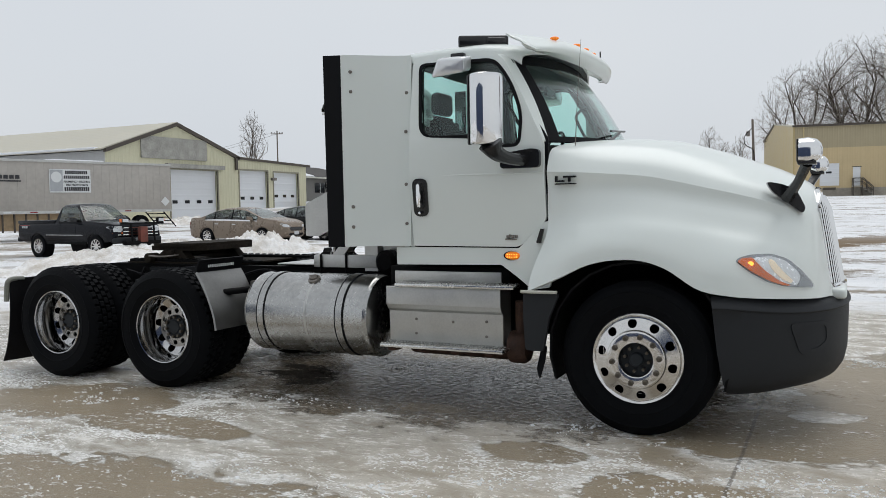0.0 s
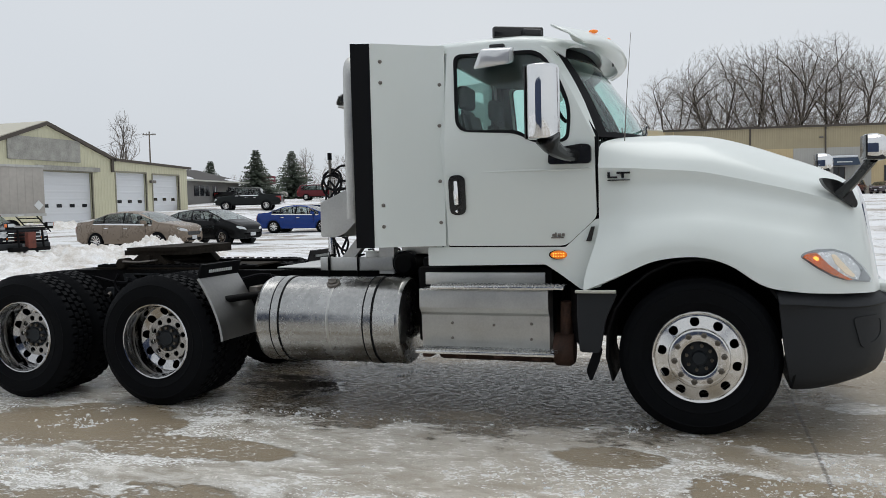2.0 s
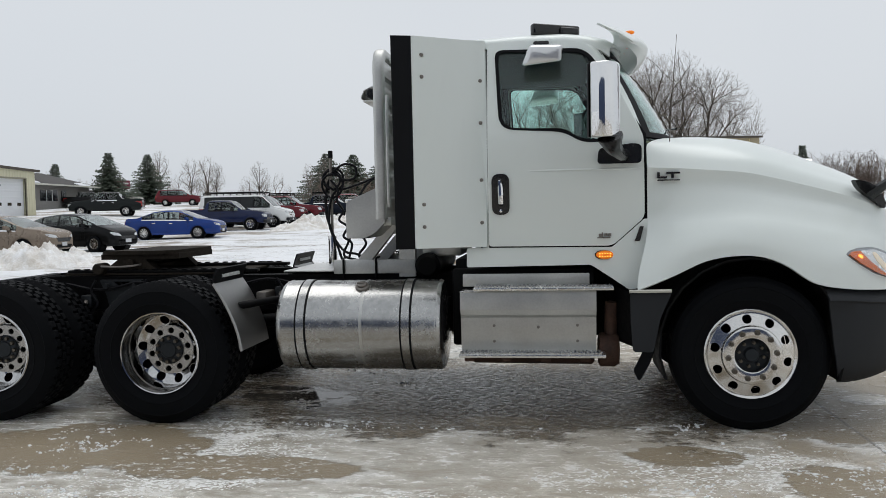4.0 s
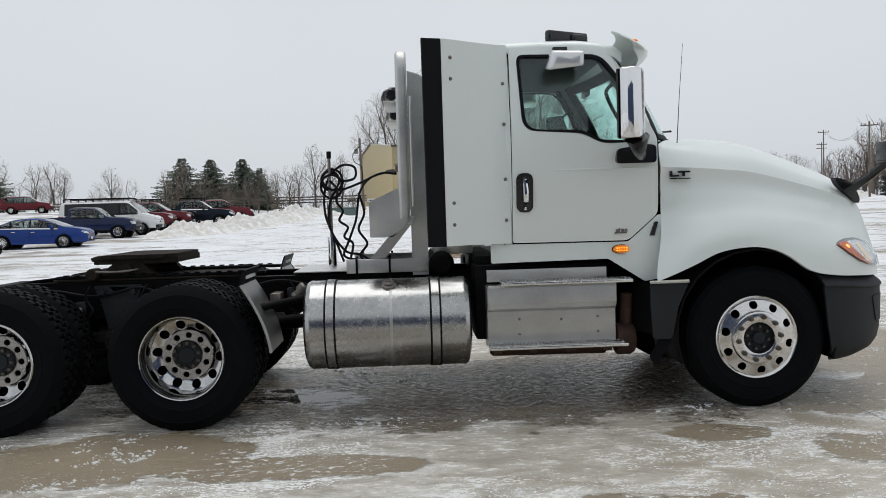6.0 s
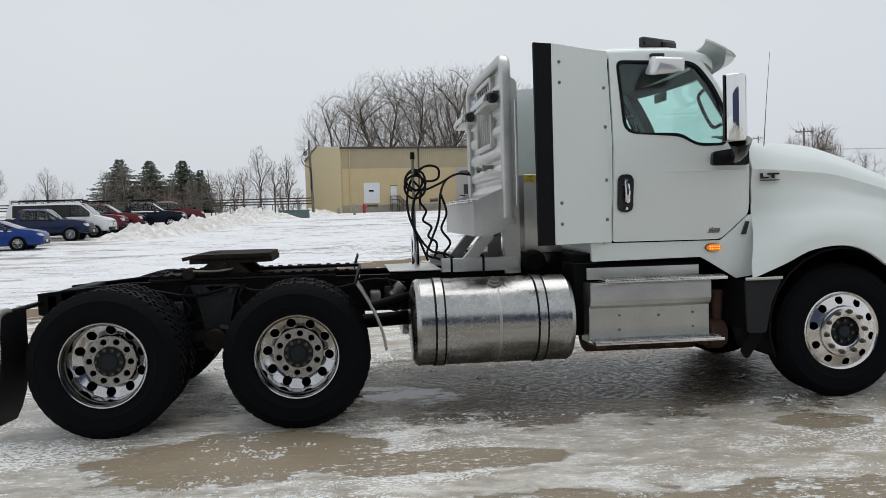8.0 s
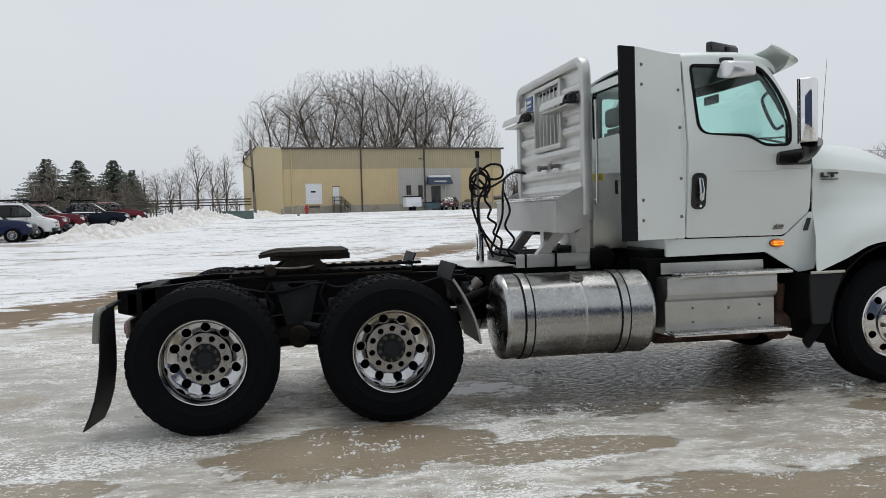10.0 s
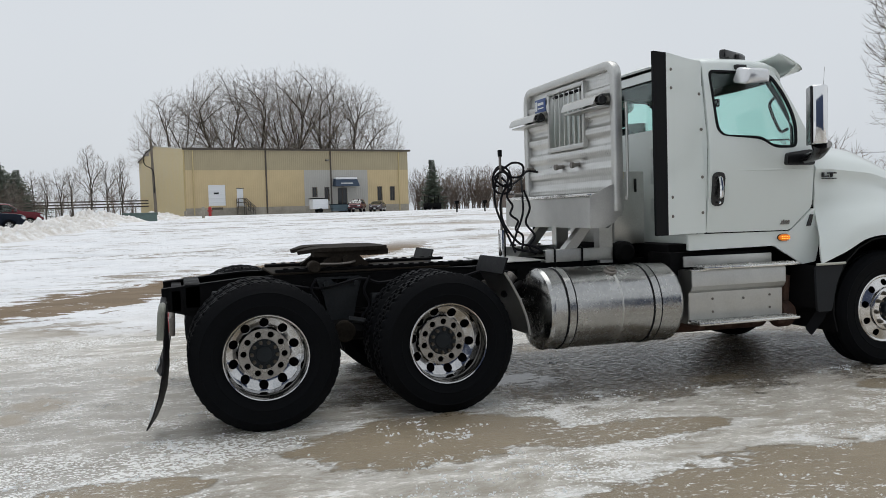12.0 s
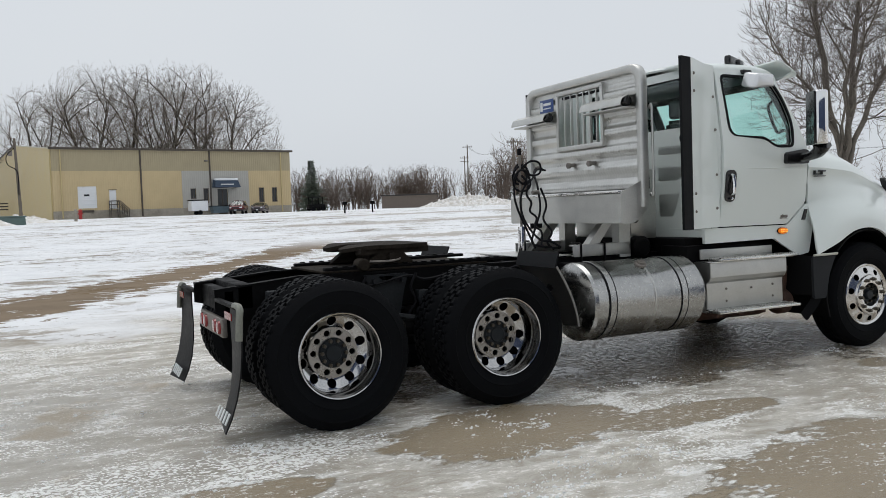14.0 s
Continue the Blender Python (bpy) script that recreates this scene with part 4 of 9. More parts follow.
def wheel_meshes():
    m = {}
    m["tyre_drive"] = tyre_mesh(0.517, 0.27, True, "tyre")
    m["tyre_steer"] = tyre_mesh(0.510, 0.27, False, "tyre")
    # deep outer dish of a dual wheel
    bm = bmesh.new()
    lathe(bm, [(0.280, 0.05), (0.300, 0.012), (0.303, 0.0), (0.296, -0.007), (0.288, -0.004), (0.283, 0.012), (0.280, 0.034), (0.271, 0.046), (0.268, 0.10), (0.266, 0.165), (0.262, 0.19), (0.255, 0.215)], 60)
    m["rim_dish"] = finish(bm, "rim", RIM_WORN, 40)
    m["disc_dish"] = finish(dish_disc(), "disc", RIM_WORN)
    m["flange_dish"] = finish(disc_holes(0.180, 0.09, 0.143, 0.0225, 10, 0.190, 0.020, 0.5), "mounting_flange", RIM_DULL)
    m["nut_dish"] = finish(lathe(bmesh.new(), [(0.0005, 0.130), (0.012, 0.130), (0.015, 0.134), (0.015, 0.16)], 6), "lug_nut", NUT)
    bm = lathe(bmesh.new(), [(0.0005, 0.142), (0.056, 0.142), (0.062, 0.150), (0.100, 0.152), (0.106, 0.158), (0.110, 0.205)], 28)
    m["hub_dish"] = finish(bm, "hub", HUB)
    # bulged wheel of the steering axle
    bm = lathe(bmesh.new(), [(0.285, 0.03), (0.300, 0.012), (0.303, 0.0), (0.296, -0.006), (0.287, -0.002), (0.278, 0.006), (0.262, 0.004)], 60)
    m["rim_bulge"] = finish(bm, "rim", RIM, 40)
    bm = disc_holes(0.272, 0.19, 0.238, 0.0305, 10, -0.004, 0.0)
    for v in bm.verts:
        rr = math.hypot(v.co.x, v.co.z)
        v.co.y = 0.004 - (0.272 - rr) * 0.34
    thicken(bm, 0.012, (0, 1, 0))
    m["disc_bulge"] = finish(bm, "disc", RIM, 50)
    m["flange_bulge"] = finish(lathe(bmesh.new(), [(0.198, -0.020), (0.190, -0.040), (0.180, -0.045), (0.122, -0.046), (0.114, -0.042), (0.110, -0.02), (0.110, 0.06)], 48), "mounting_flange", RIM, 40)
    m["nut_bulge"] = finish(lathe(bmesh.new(), [(0.0005, -0.080), (0.012, -0.080), (0.016, -0.074), (0.017, -0.052), (0.021, -0.050), (0.021, -0.043)], 6), "lug_nut", NUT)
    bm = lathe(bmesh.new(), [(0.0005, -0.040), (0.040, -0.038), (0.046, -0.030), (0.050, 0.0), (0.080, 0.012), (0.110, 0.02), (0.111, 0.06)], 28)
    m["hub_bulge"] = finish(bm, "hub", HUB)
    m["stud"] = finish(lathe(bmesh.new(), [(0.0005, -0.020), (0.011, -0.020), (0.012, 0.02)], 6), "hub_stud", NUT)
    m["back"] = finish(lathe(bmesh.new(), [(0.0005, 0.262), (0.24, 0.262), (0.262, 0.255), (0.285, 0.24)], 40), "brake_drum", BLACK)
    return m


WM = wheel_meshes()


def truck_wheel(x, y, sgn, kind, turn=0.0, label=""):
    """kind: dish, bulge or inner (the hidden wheel of a pair). y: the outer face."""
    w = new("wheel", WM["tyre_steer" if kind == "bulge" else "tyre_drive"])
    w.parent = truck
    w["label"] = label
    w.matrix_local = Matrix.Translation((x, sgn * y, 0.512)) @ Matrix.Diagonal((1, -sgn, 1, 1)) @ Euler((0, turn, 0)).to_matrix().to_4x4()
    if kind != "inner":
        for nm in ("rim", "disc", "flange", "hub"):
            p = new("mounting_flange" if nm == "flange" else nm, WM[nm + "_" + kind])
            p.parent = w
        for i in range(10):
            a = 2 * math.pi * (i + 0.5) / 10
            p = new("lug_nut", WM["nut_" + kind])
            p.parent = w
            rn = 0.155 if kind == "bulge" else 0.088
            p.matrix_local = Matrix.Translation((rn * math.cos(a), 0, rn * math.sin(a)))
    if kind == "bulge":
        for i in range(8):
            a = 2 * math.pi * i / 8
            p = new("hub_stud", WM["stud"])
            p.parent = w
            p.matrix_local = Matrix.Translation((0.080 * math.cos(a), 0, 0.080 * math.sin(a)))
    p = new("brake_drum", WM["back"])
    p.parent = w
    return w


for sgn in (-1, 1):
    truck_wheel(0.0, 1.150, sgn, "bulge", 0.2, "front wheel with a polished ten-hole rim")
    for x, t in ((-4.122, 0.1), (-5.443, 0.35)):
        truck_wheel(x, 1.195, sgn, "dish", t, "dual rear wheel with a deep dusty aluminium rim")
        truck_wheel(x, 0.86, sgn, "inner", t + 0.4, "inner wheel of the dual pair")

# ---- chassis behind the cab ----
RAIL = [(0.95, 0.74), (0.95, 1.0), (-5.50, 1.02), (-6.125, 0.955), (-6.125, 0.80), (-5.9, 0.74)]
for sgn in (-1, 1):
    rail = part("frame_rail", sheet(RAIL, [], lambda u, v, s=sgn: Vector((u, s * 0.43, v)), 0.012), BLACK, truck, "black chassis frame rail")
    for z, dz in ((1.018, 0.014), (0.742, 0.012)):
        part("rail_flange", hexa(bmesh.new(), [(-5.5, sgn * 0.35, z - dz), (0.95, sgn * 0.35, z - dz), (0.95, sgn * 0.437, z - dz), (-5.5, sgn * 0.437, z - dz), (-5.5, sgn * 0.35, z), (0.95, sgn * 0.35, z), (0.95, sgn * 0.437, z), (-5.5, sgn * 0.437, z)]), BLACK, rail)
    part("rail_tip", hexa(bmesh.new(), [(-6.125, sgn * 0.35, 0.947), (-5.5, sgn * 0.35, 1.004), (-5.5, sgn * 0.437, 1.004), (-6.125, sgn * 0.437, 0.947), (-6.125, sgn * 0.35, 0.961), (-5.5, sgn * 0.35, 1.018), (-5.5, sgn * 0.437, 1.018), (-6.125, sgn * 0.437, 0.961)]), BLACK, rail)
    # suspension hanger between the rear axles
    hg = sheet(rounded([(-4.98, 0.99), (-4.60, 0.99), (-4.64, 0.86), (-4.70, 0.58), (-4.86, 0.58), (-4.92, 0.86)], 0.02, 2), [rounded([(-4.86, 0.975), (-4.82, 0.94), (-4.75, 0.94), (-4.71, 0.975)], 0.01, 2)], lambda u, v, s=sgn: Vector((u, s * 0.475, v)), 0.03)
    part("suspension_hanger", hg, CAST, truck)
    part("equalizer_beam", tube(bmesh.new(), [(-5.30, sgn * 0.52, 0.50), (-4.95, sgn * 0.52, 0.56), (-4.78, sgn * 0.52, 0.58), (-4.6, sgn * 0.52, 0.56), (-4.28, sgn * 0.52, 0.50)], [0.06, 0.075, 0.085, 0.075, 0.06], 8), BLACK, truck)
    part("equalizer_bush", cyl(bmesh.new(), (-4.78, sgn * 0.46, 0.57), (-4.78, sgn * 0.62, 0.57), 0.085, 16, 0.01), GREASE, truck)
    for x in (-4.122, -5.443):
        bm = bmesh.new()
        cyl(bm, (x + 0.14, sgn * 0.50, 0.62), (x + 0.14, sgn * 0.50, 0.84), 0.11, 14, 0.03)
        part("air_spring", bm, SEAL, truck)
        part("brake_chamber", cyl(bmesh.new(), (x + 0.28, sgn * 0.62, 0.50), (x + 0.46, sgn * 0.62, 0.60), 0.085, 14, 0.02), STEEL, truck)
    for i in range(30):
        x = -5.45 + 0.13 * i
        if i < 24:
            part("rail_bolt", lathe(bmesh.new(), [(0.0005, 0.0), (0.014, 0.0), (0.015, 0.012)], 6, "y"), BLACK, rail).matrix_local = Matrix.Translation((x, sgn * 0.458, 0.955 if i % 2 else 0.83)) @ Matrix.Diagonal((1, -sgn, 1, 1))
for x in (-4.122, -5.443):
    bm = bmesh.new()
    cyl(bm, (x, -0.85, 0.512), (x, 0.85, 0.512), 0.085, 14)
    bmesh.ops.create_uvsphere(bm, u_segments=16, v_segments=10, radius=0.23, matrix=Matrix.Translation((x, 0, 0.53)) @ Matrix.Diagonal((1, 0.9, 1, 1)))
    part("rear_axle", bm, BLACK, truck)
part("driveshaft", cyl(bmesh.new(), (-3.9, 0, 0.58), (-0.9, 0, 0.72), 0.06, 12), BLACK, truck)
part("front_axle", cyl(bmesh.new(), (0, -0.95, 0.46), (0, 0.95, 0.46), 0.06, 10), BLACK, truck)
for x in (-3.3, -2.2, -1.2, -4.78, -5.9):
    part("crossmember", B((x - 0.06, -0.43, 0.80), (x + 0.06, 0.43, 0.985), 0.01), BLACK, truck)
part("engine_block", B((-1.7, -0.44, 0.52), (0.6, 0.44, 1.12), 0.05, 2), BLACK, truck)
part("gearbox", cyl(bmesh.new(), (-2.3, 0, 0.74), (-1.6, 0, 0.74), 0.25, 14, 0.03), BLACK, truck)

# fifth wheel on its slide
part("slide_plate", B((-5.30, -0.44, 1.022), (-3.85, 0.44, 1.040), 0.004), GREASE, truck)
for sgn in (-1, 1):
    sl = part("slide_rail", B((-5.28, sgn * 0.40 - 0.035, 1.040), (-3.65, sgn * 0.40 + 0.035, 1.066), 0.006), BLACK, truck)
    for i in range(18):
        part("slide_tooth", B((-5.22 + 0.085 * i, sgn * 0.425 - 0.02, 1.066), (-5.18 + 0.085 * i, sgn * 0.425 + 0.02, 1.075), 0.003, 1), BLACK, sl)
    part("fifth_wheel_bracket", hexa(bmesh.new(), [(-4.98, sgn * 0.32, 1.05), (-4.50, sgn * 0.32, 1.05), (-4.50, sgn * 0.42, 1.05), (-4.98, sgn * 0.42, 1.05), (-4.82, sgn * 0.32, 1.165), (-4.62, sgn * 0.32, 1.165), (-4.62, sgn * 0.42, 1.165), (-4.82, sgn * 0.42, 1.165)]), GREASE, truck)
PLATE = [(-4.36, -0.36), (-4.36, 0.36), (-4.46, 0.45), (-4.88, 0.46), (-4.96, 0.43), (-5.08, 0.24), (-5.07, 0.14), (-4.95, 0.055), (-4.80, 0.045), (-4.80, -0.045), (-4.95, -0.055), (-5.07, -0.14), (-5.08, -0.24), (-4.96, -0.43), (-4.88, -0.46), (-4.46, -0.45)]
fw = part("fifth_wheel", sheet(rounded(PLATE, 0.025, 2), [], lambda u, v: Vector((u, v, 1.222 - 0.045 * smooth(-4.9, -5.2, u))), 0.030, [("u", -5.0), ("u", -5.1), ("u", -5.2)]), GREASE, truck, "greasy steel fifth-wheel plate")
part("plate_skirt", sheet([(-4.35, -0.34), (-4.35, 0.34), (-4.45, 0.42), (-4.98, 0.43), (-4.98, 0.30), (-4.6, 0.28), (-4.6, -0.28), (-4.98, -0.30), (-4.98, -0.43), (-4.45, -0.42)], [], lambda u, v: Vector((u, v, 1.150)), 0.045), GREASE, fw)
part("release_handle", tube(bmesh.new(), catmull([(-4.62, -0.30, 1.12), (-4.66, -0.45, 1.105), (-4.78, -0.50, 1.095), (-4.94, -0.51, 1.10)], 16), 0.009, 6), STEEL, fw)
part("pivot_pin", cyl(bmesh.new(), (-4.72, -0.47, 1.12), (-4.72, 0.47, 1.12), 0.035, 12), GREASE, fw)
part("slide_cylinder", cyl(bmesh.new(), (-4.98, -0.50, 1.075), (-4.98, -0.36, 1.075), 0.05, 14, 0.01), GREASE, fw)

# air lines, height valves and brackets hung along the frame
LINES = [
    [(-3.30, 0.95), (-3.55, 0.99), (-3.85, 0.93), (-4.10, 0.98), (-4.45, 0.93), (-4.62, 0.97), (-4.95, 0.91), (-5.25, 0.96)],
    [(-4.55, 0.99), (-4.60, 0.88), (-4.56, 0.76), (-4.62, 0.66), (-4.52, 0.58)],
    [(-4.98, 0.99), (-5.02, 0.90), (-4.97, 0.80), (-5.04, 0.70), (-5.0, 0.60)],
    [(-3.45, 1.0), (-3.40, 0.90), (-3.46, 0.80), (-3.38, 0.74), (-3.30, 0.80)],
]
for sgn in (-1, 1):
    for i, pts in enumerate(LINES):
        part("air_line", tube(bmesh.new(), catmull([(x, sgn * (0.50 + 0.015 * i), z) for x, z in pts], 30), 0.011, 6), HOSE, truck)
    for x, z in ((-4.50, 0.80), (-5.06, 0.82), (-3.42, 0.88), (-5.72, 0.88)):
        vb = part("height_valve", B((x - 0.045, min(sgn * 0.46, sgn * 0.55), z - 0.05), (x + 0.045, max(sgn * 0.46, sgn * 0.55), z + 0.05), 0.012), CAST, truck)
        part("valve_stem", cyl(bmesh.new(), (x, sgn * 0.54, z), (x + 0.02, sgn * 0.60, z - 0.02), 0.018, 8), STEEL, vb)
    for x in (-4.66, -4.90):
        part("hanger_bolt", cyl(bmesh.new(), (x, sgn * 0.48, 0.94), (x, sgn * 0.525, 0.94), 0.022, 6), CAST, truck)
    part("torque_rod", tube(bmesh.new(), [(-4.74, sgn * 0.56, 0.66), (-4.45, sgn * 0.58, 0.60), (-4.16, sgn * 0.60, 0.56)], 0.028, 8), CAST, truck)

FENDER = mat("dull_stainless_fender", (0.34, 0.34, 0.335), 0.40, 1.0, var=0.10, scale=4, fine=40)
# quarter fenders ahead of the rear wheels
for sgn in (-1, 1):
    qf = part("quarter_fender", loft(bmesh.new(), [[(x, sgn * y, z) for y in (1.225, 1.0, 0.65)] for x, z in catmull([(-3.685, 1.015, 0), (-3.625, 0.92, 0), (-3.555, 0.78, 0), (-3.51, 0.65, 0), (-3.49, 0.535, 0)], 12) and [(p.x, p.y) for p in catmull([(-3.685, 1.015, 0), (-3.625, 0.92, 0), (-3.555, 0.78, 0), (-3.51, 0.65, 0), (-3.49, 0.535, 0)], 12)]]), FENDER, truck, "stainless quarter fender with a black rubber top")
    part("fender_edge", tube(bmesh.new(), [(p.x, sgn * 1.225, p.y) for p in catmull([(-3.685, 1.015, 0), (-3.625, 0.92, 0), (-3.555, 0.78, 0), (-3.51, 0.65, 0), (-3.49, 0.535, 0)], 12)], 0.011, 6), FENDER, qf)
    top = loft(bmesh.new(), [[(-3.70 + 0.10 * j * 0.2, sgn * y, 1.005 + 0.14 * j * 0.5 - (0.02 if j == 2 else 0)) for y in (1.225, 1.0, 0.65)] for j in (0, 1, 2)])
    thicken(top, 0.012)
    part("rubber_top", top, SEAL, qf, "black rubber fender top")
    bars = bmesh.new()
    for i in range(13):
        y = 0.78 + 0.026 * i
        box(bars, (-3.672, sgn * y - 0.006, 1.050), (-3.661, sgn * y + 0.006, 1.075), 0.002, 1)
    part("white_marks", bars, PAPER, qf, "row of plain white bars")
    part("fender_bracket", cyl(bmesh.new(), (-3.60, sgn * 1.0, 0.83), (-3.25, sgn * 0.50, 0.86), 0.028, 12), BLACK, qf)
    part("fender_post", B((-3.58, sgn * 0.62 - 0.04, 0.80), (-3.50, sgn * 0.62 + 0.18, 0.90), 0.01), STEEL, qf)
    bm = bmesh.new()
    cyl(bm, (-3.40, sgn * 0.52, 0.86), (-3.32, sgn * 0.52, 0.94), 0.05, 12, 0.01)
    part("valve", bm, STEEL, truck)

HANGER = mat("grey_green_painted_steel", (0.20, 0.205, 0.175), 0.5, 0.3, var=0.2)
# rear end: hanger brackets, mud flaps and lamps
part("end_crossmember", B((-6.06, -0.43, 0.78), (-5.98, 0.43, 0.95), 0.01), BLACK, truck)
for sgn in (-1, 1):
    hb = bmesh.new()
    part("hanger_arm", B((-6.13, min(sgn * 0.44, sgn * 1.10), 0.875), (-6.09, max(sgn * 0.44, sgn * 1.10), 0.905), 0.008), BLACK, truck)
    tube(hb, catmull([(-6.11, sgn * 1.02, 0.895), (-6.11, sgn * 1.12, 0.90), (-6.112, sgn * 1.18, 0.885), (-6.12, sgn * 1.195, 0.83), (-6.13, sgn * 1.20, 0.685)], 14), 0.024, 8)
    hang = part("flap_hanger", hb, HANGER, truck, "pale metal mud-flap hanger")
    rows = []
    for z, x in ((0.90, -6.10), (0.75, -6.105), (0.60, -6.11), (0.45, -6.125), (0.30, -6.155), (0.18, -6.195), (0.09, -6.238)):
        rows.append([(x + 0.012 * math.sin(3 * y) + (1.18 - y) * 0.10 * smooth(0.9, 0.1, z), sgn * y, z) for y in (1.18, 1.08, 0.98, 0.88, 0.78)])
    bm = loft(bmesh.new(), rows)
    thicken(bm, 0.010)
    flap = part("mud_flap", bm, mat("grey_worn_rubber", (0.007, 0.007, 0.008), 0.5, var=0.3, scale=5, fine=40, spec=0.16) if sgn < 0 else bpy.data.materials["grey_worn_rubber"], truck, "worn grey rubber mud flap")
    for i in range(5):
        y = 0.81 + 0.075 * i
        mark = bmesh.new()
        hexa(mark, [(-6.228, sgn * y - 0.02, 0.13), (-6.222, sgn * y - 0.02, 0.13), (-6.222, sgn * y + 0.02, 0.13), (-6.228, sgn * y + 0.02, 0.13), (-6.196, sgn * y - 0.02, 0.20), (-6.190, sgn * y - 0.02, 0.20), (-6.190, sgn * y + 0.02, 0.20), (-6.196, sgn * y + 0.02, 0.20)])
        part("pale_mark", mark, PAPER, flap, "pale plain bar")
    part("reflective_strip", B((-6.145, sgn * 0.95 - 0.1, 0.80), (-6.138, sgn * 0.95 + 0.1, 0.85)), RED_LENS, hang, "red and white reflective strip")
bar = part("lamp_bar", B((-6.08, -0.42, 0.60), (-6.04, 0.42, 0.74), 0.01), STEEL, truck, "steel rear lamp bar")
for y in (-0.33, -0.18, 0.18, 0.33):
    part("tail_lamp", lathe(bmesh.new(), [(0.0005, -6.10), (0.045, -6.098), (0.052, -6.085), (0.052, -6.06)], 20, "x", (0, y, 0.67)), RED_LENS, bar, "round red tail lamp")

# fuel tanks with straps
for sgn in (-1, 1):
    r, cy, cz = 0.328, 0.825, 0.672
    tank = part("fuel_tank", lathe(bmesh.new(), [(0.0005, -3.290), (0.20, -3.288), (r - 0.05, -3.277), (r - 0.012, -3.260), (r, -3.24), (r + 0.003, -3.23), (r, -3.22), (r, -2.12), (r + 0.003, -2.11), (r, -2.10), (r - 0.012, -2.082), (r - 0.06, -2.068), (0.20, -2.057), (0.0005, -2.055)], 64, "x", (0, sgn * cy, cz)), TANK, truck, "round scuffed aluminium fuel tank", 30)
    for x in (-3.085, -2.325):
        part("tank_strap", lathe(bmesh.new(), [(r + 0.002, x - 0.030), (r + 0.007, x - 0.028), (r + 0.007, x + 0.028), (r + 0.002, x + 0.030)], 64, "x", (0, sgn * cy, cz)), TANK, tank, "bright tank strap")
        for d in (-0.036, 0.036):
            part("strap_rubber", lathe(bmesh.new(), [(r + 0.001, x + d - 0.006), (r + 0.005, x + d - 0.004), (r + 0.005, x + d + 0.004), (r + 0.001, x + d + 0.006)], 64, "x", (0, sgn * cy, cz)), SEAL, tank)
        part("tank_bracket", B((x - 0.05, sgn * 0.43, 0.55), (x + 0.05, sgn * 0.56, 0.98), 0.01), BLACK, tank)
    cap = bmesh.new()
    cyl(cap, (-2.66, sgn * 0.97, 0.945), (-2.66, sgn * 0.988, 0.978), 0.052, 20, 0.008)
    cyl(cap, (-2.66, sgn * 0.985, 0.974), (-2.66, sgn * 0.992, 0.992), 0.038, 16, 0.006)
    box(cap, (-2.70, sgn * 0.990 - 0.008, 0.988), (-2.62, sgn * 0.990 + 0.008, 1.000), 0.004)
    part("filler_cap", cap, STEEL, tank, "filler cap")
    part("weld_seam", lathe(bmesh.new(), [(r + 0.0005, -2.655), (r + 0.003, -2.645), (r + 0.0005, -2.635)], 64, "x", (0, sgn * cy, cz)), ALU_DULL, tank)

# step box with two treads
def tread(bm, x0, x1, y0, y1, z):
    box(bm, (x0, min(y0, y1), z - 0.028), (x1, max(y0, y1), z - 0.004), 0.004)
    n = int((x1 - x0) / 0.028)
    for i in range(n):
        for j in range(3):
            x = x0 + 0.014 + 0.028 * i + 0.014 * (j % 2)
            y = y0 + (y1 - y0) * (j + 0.5) / 3
            box(bm, (x - 0.010, y - 0.014, z - 0.006), (x + 0.006, y + 0.014, z + 0.004))


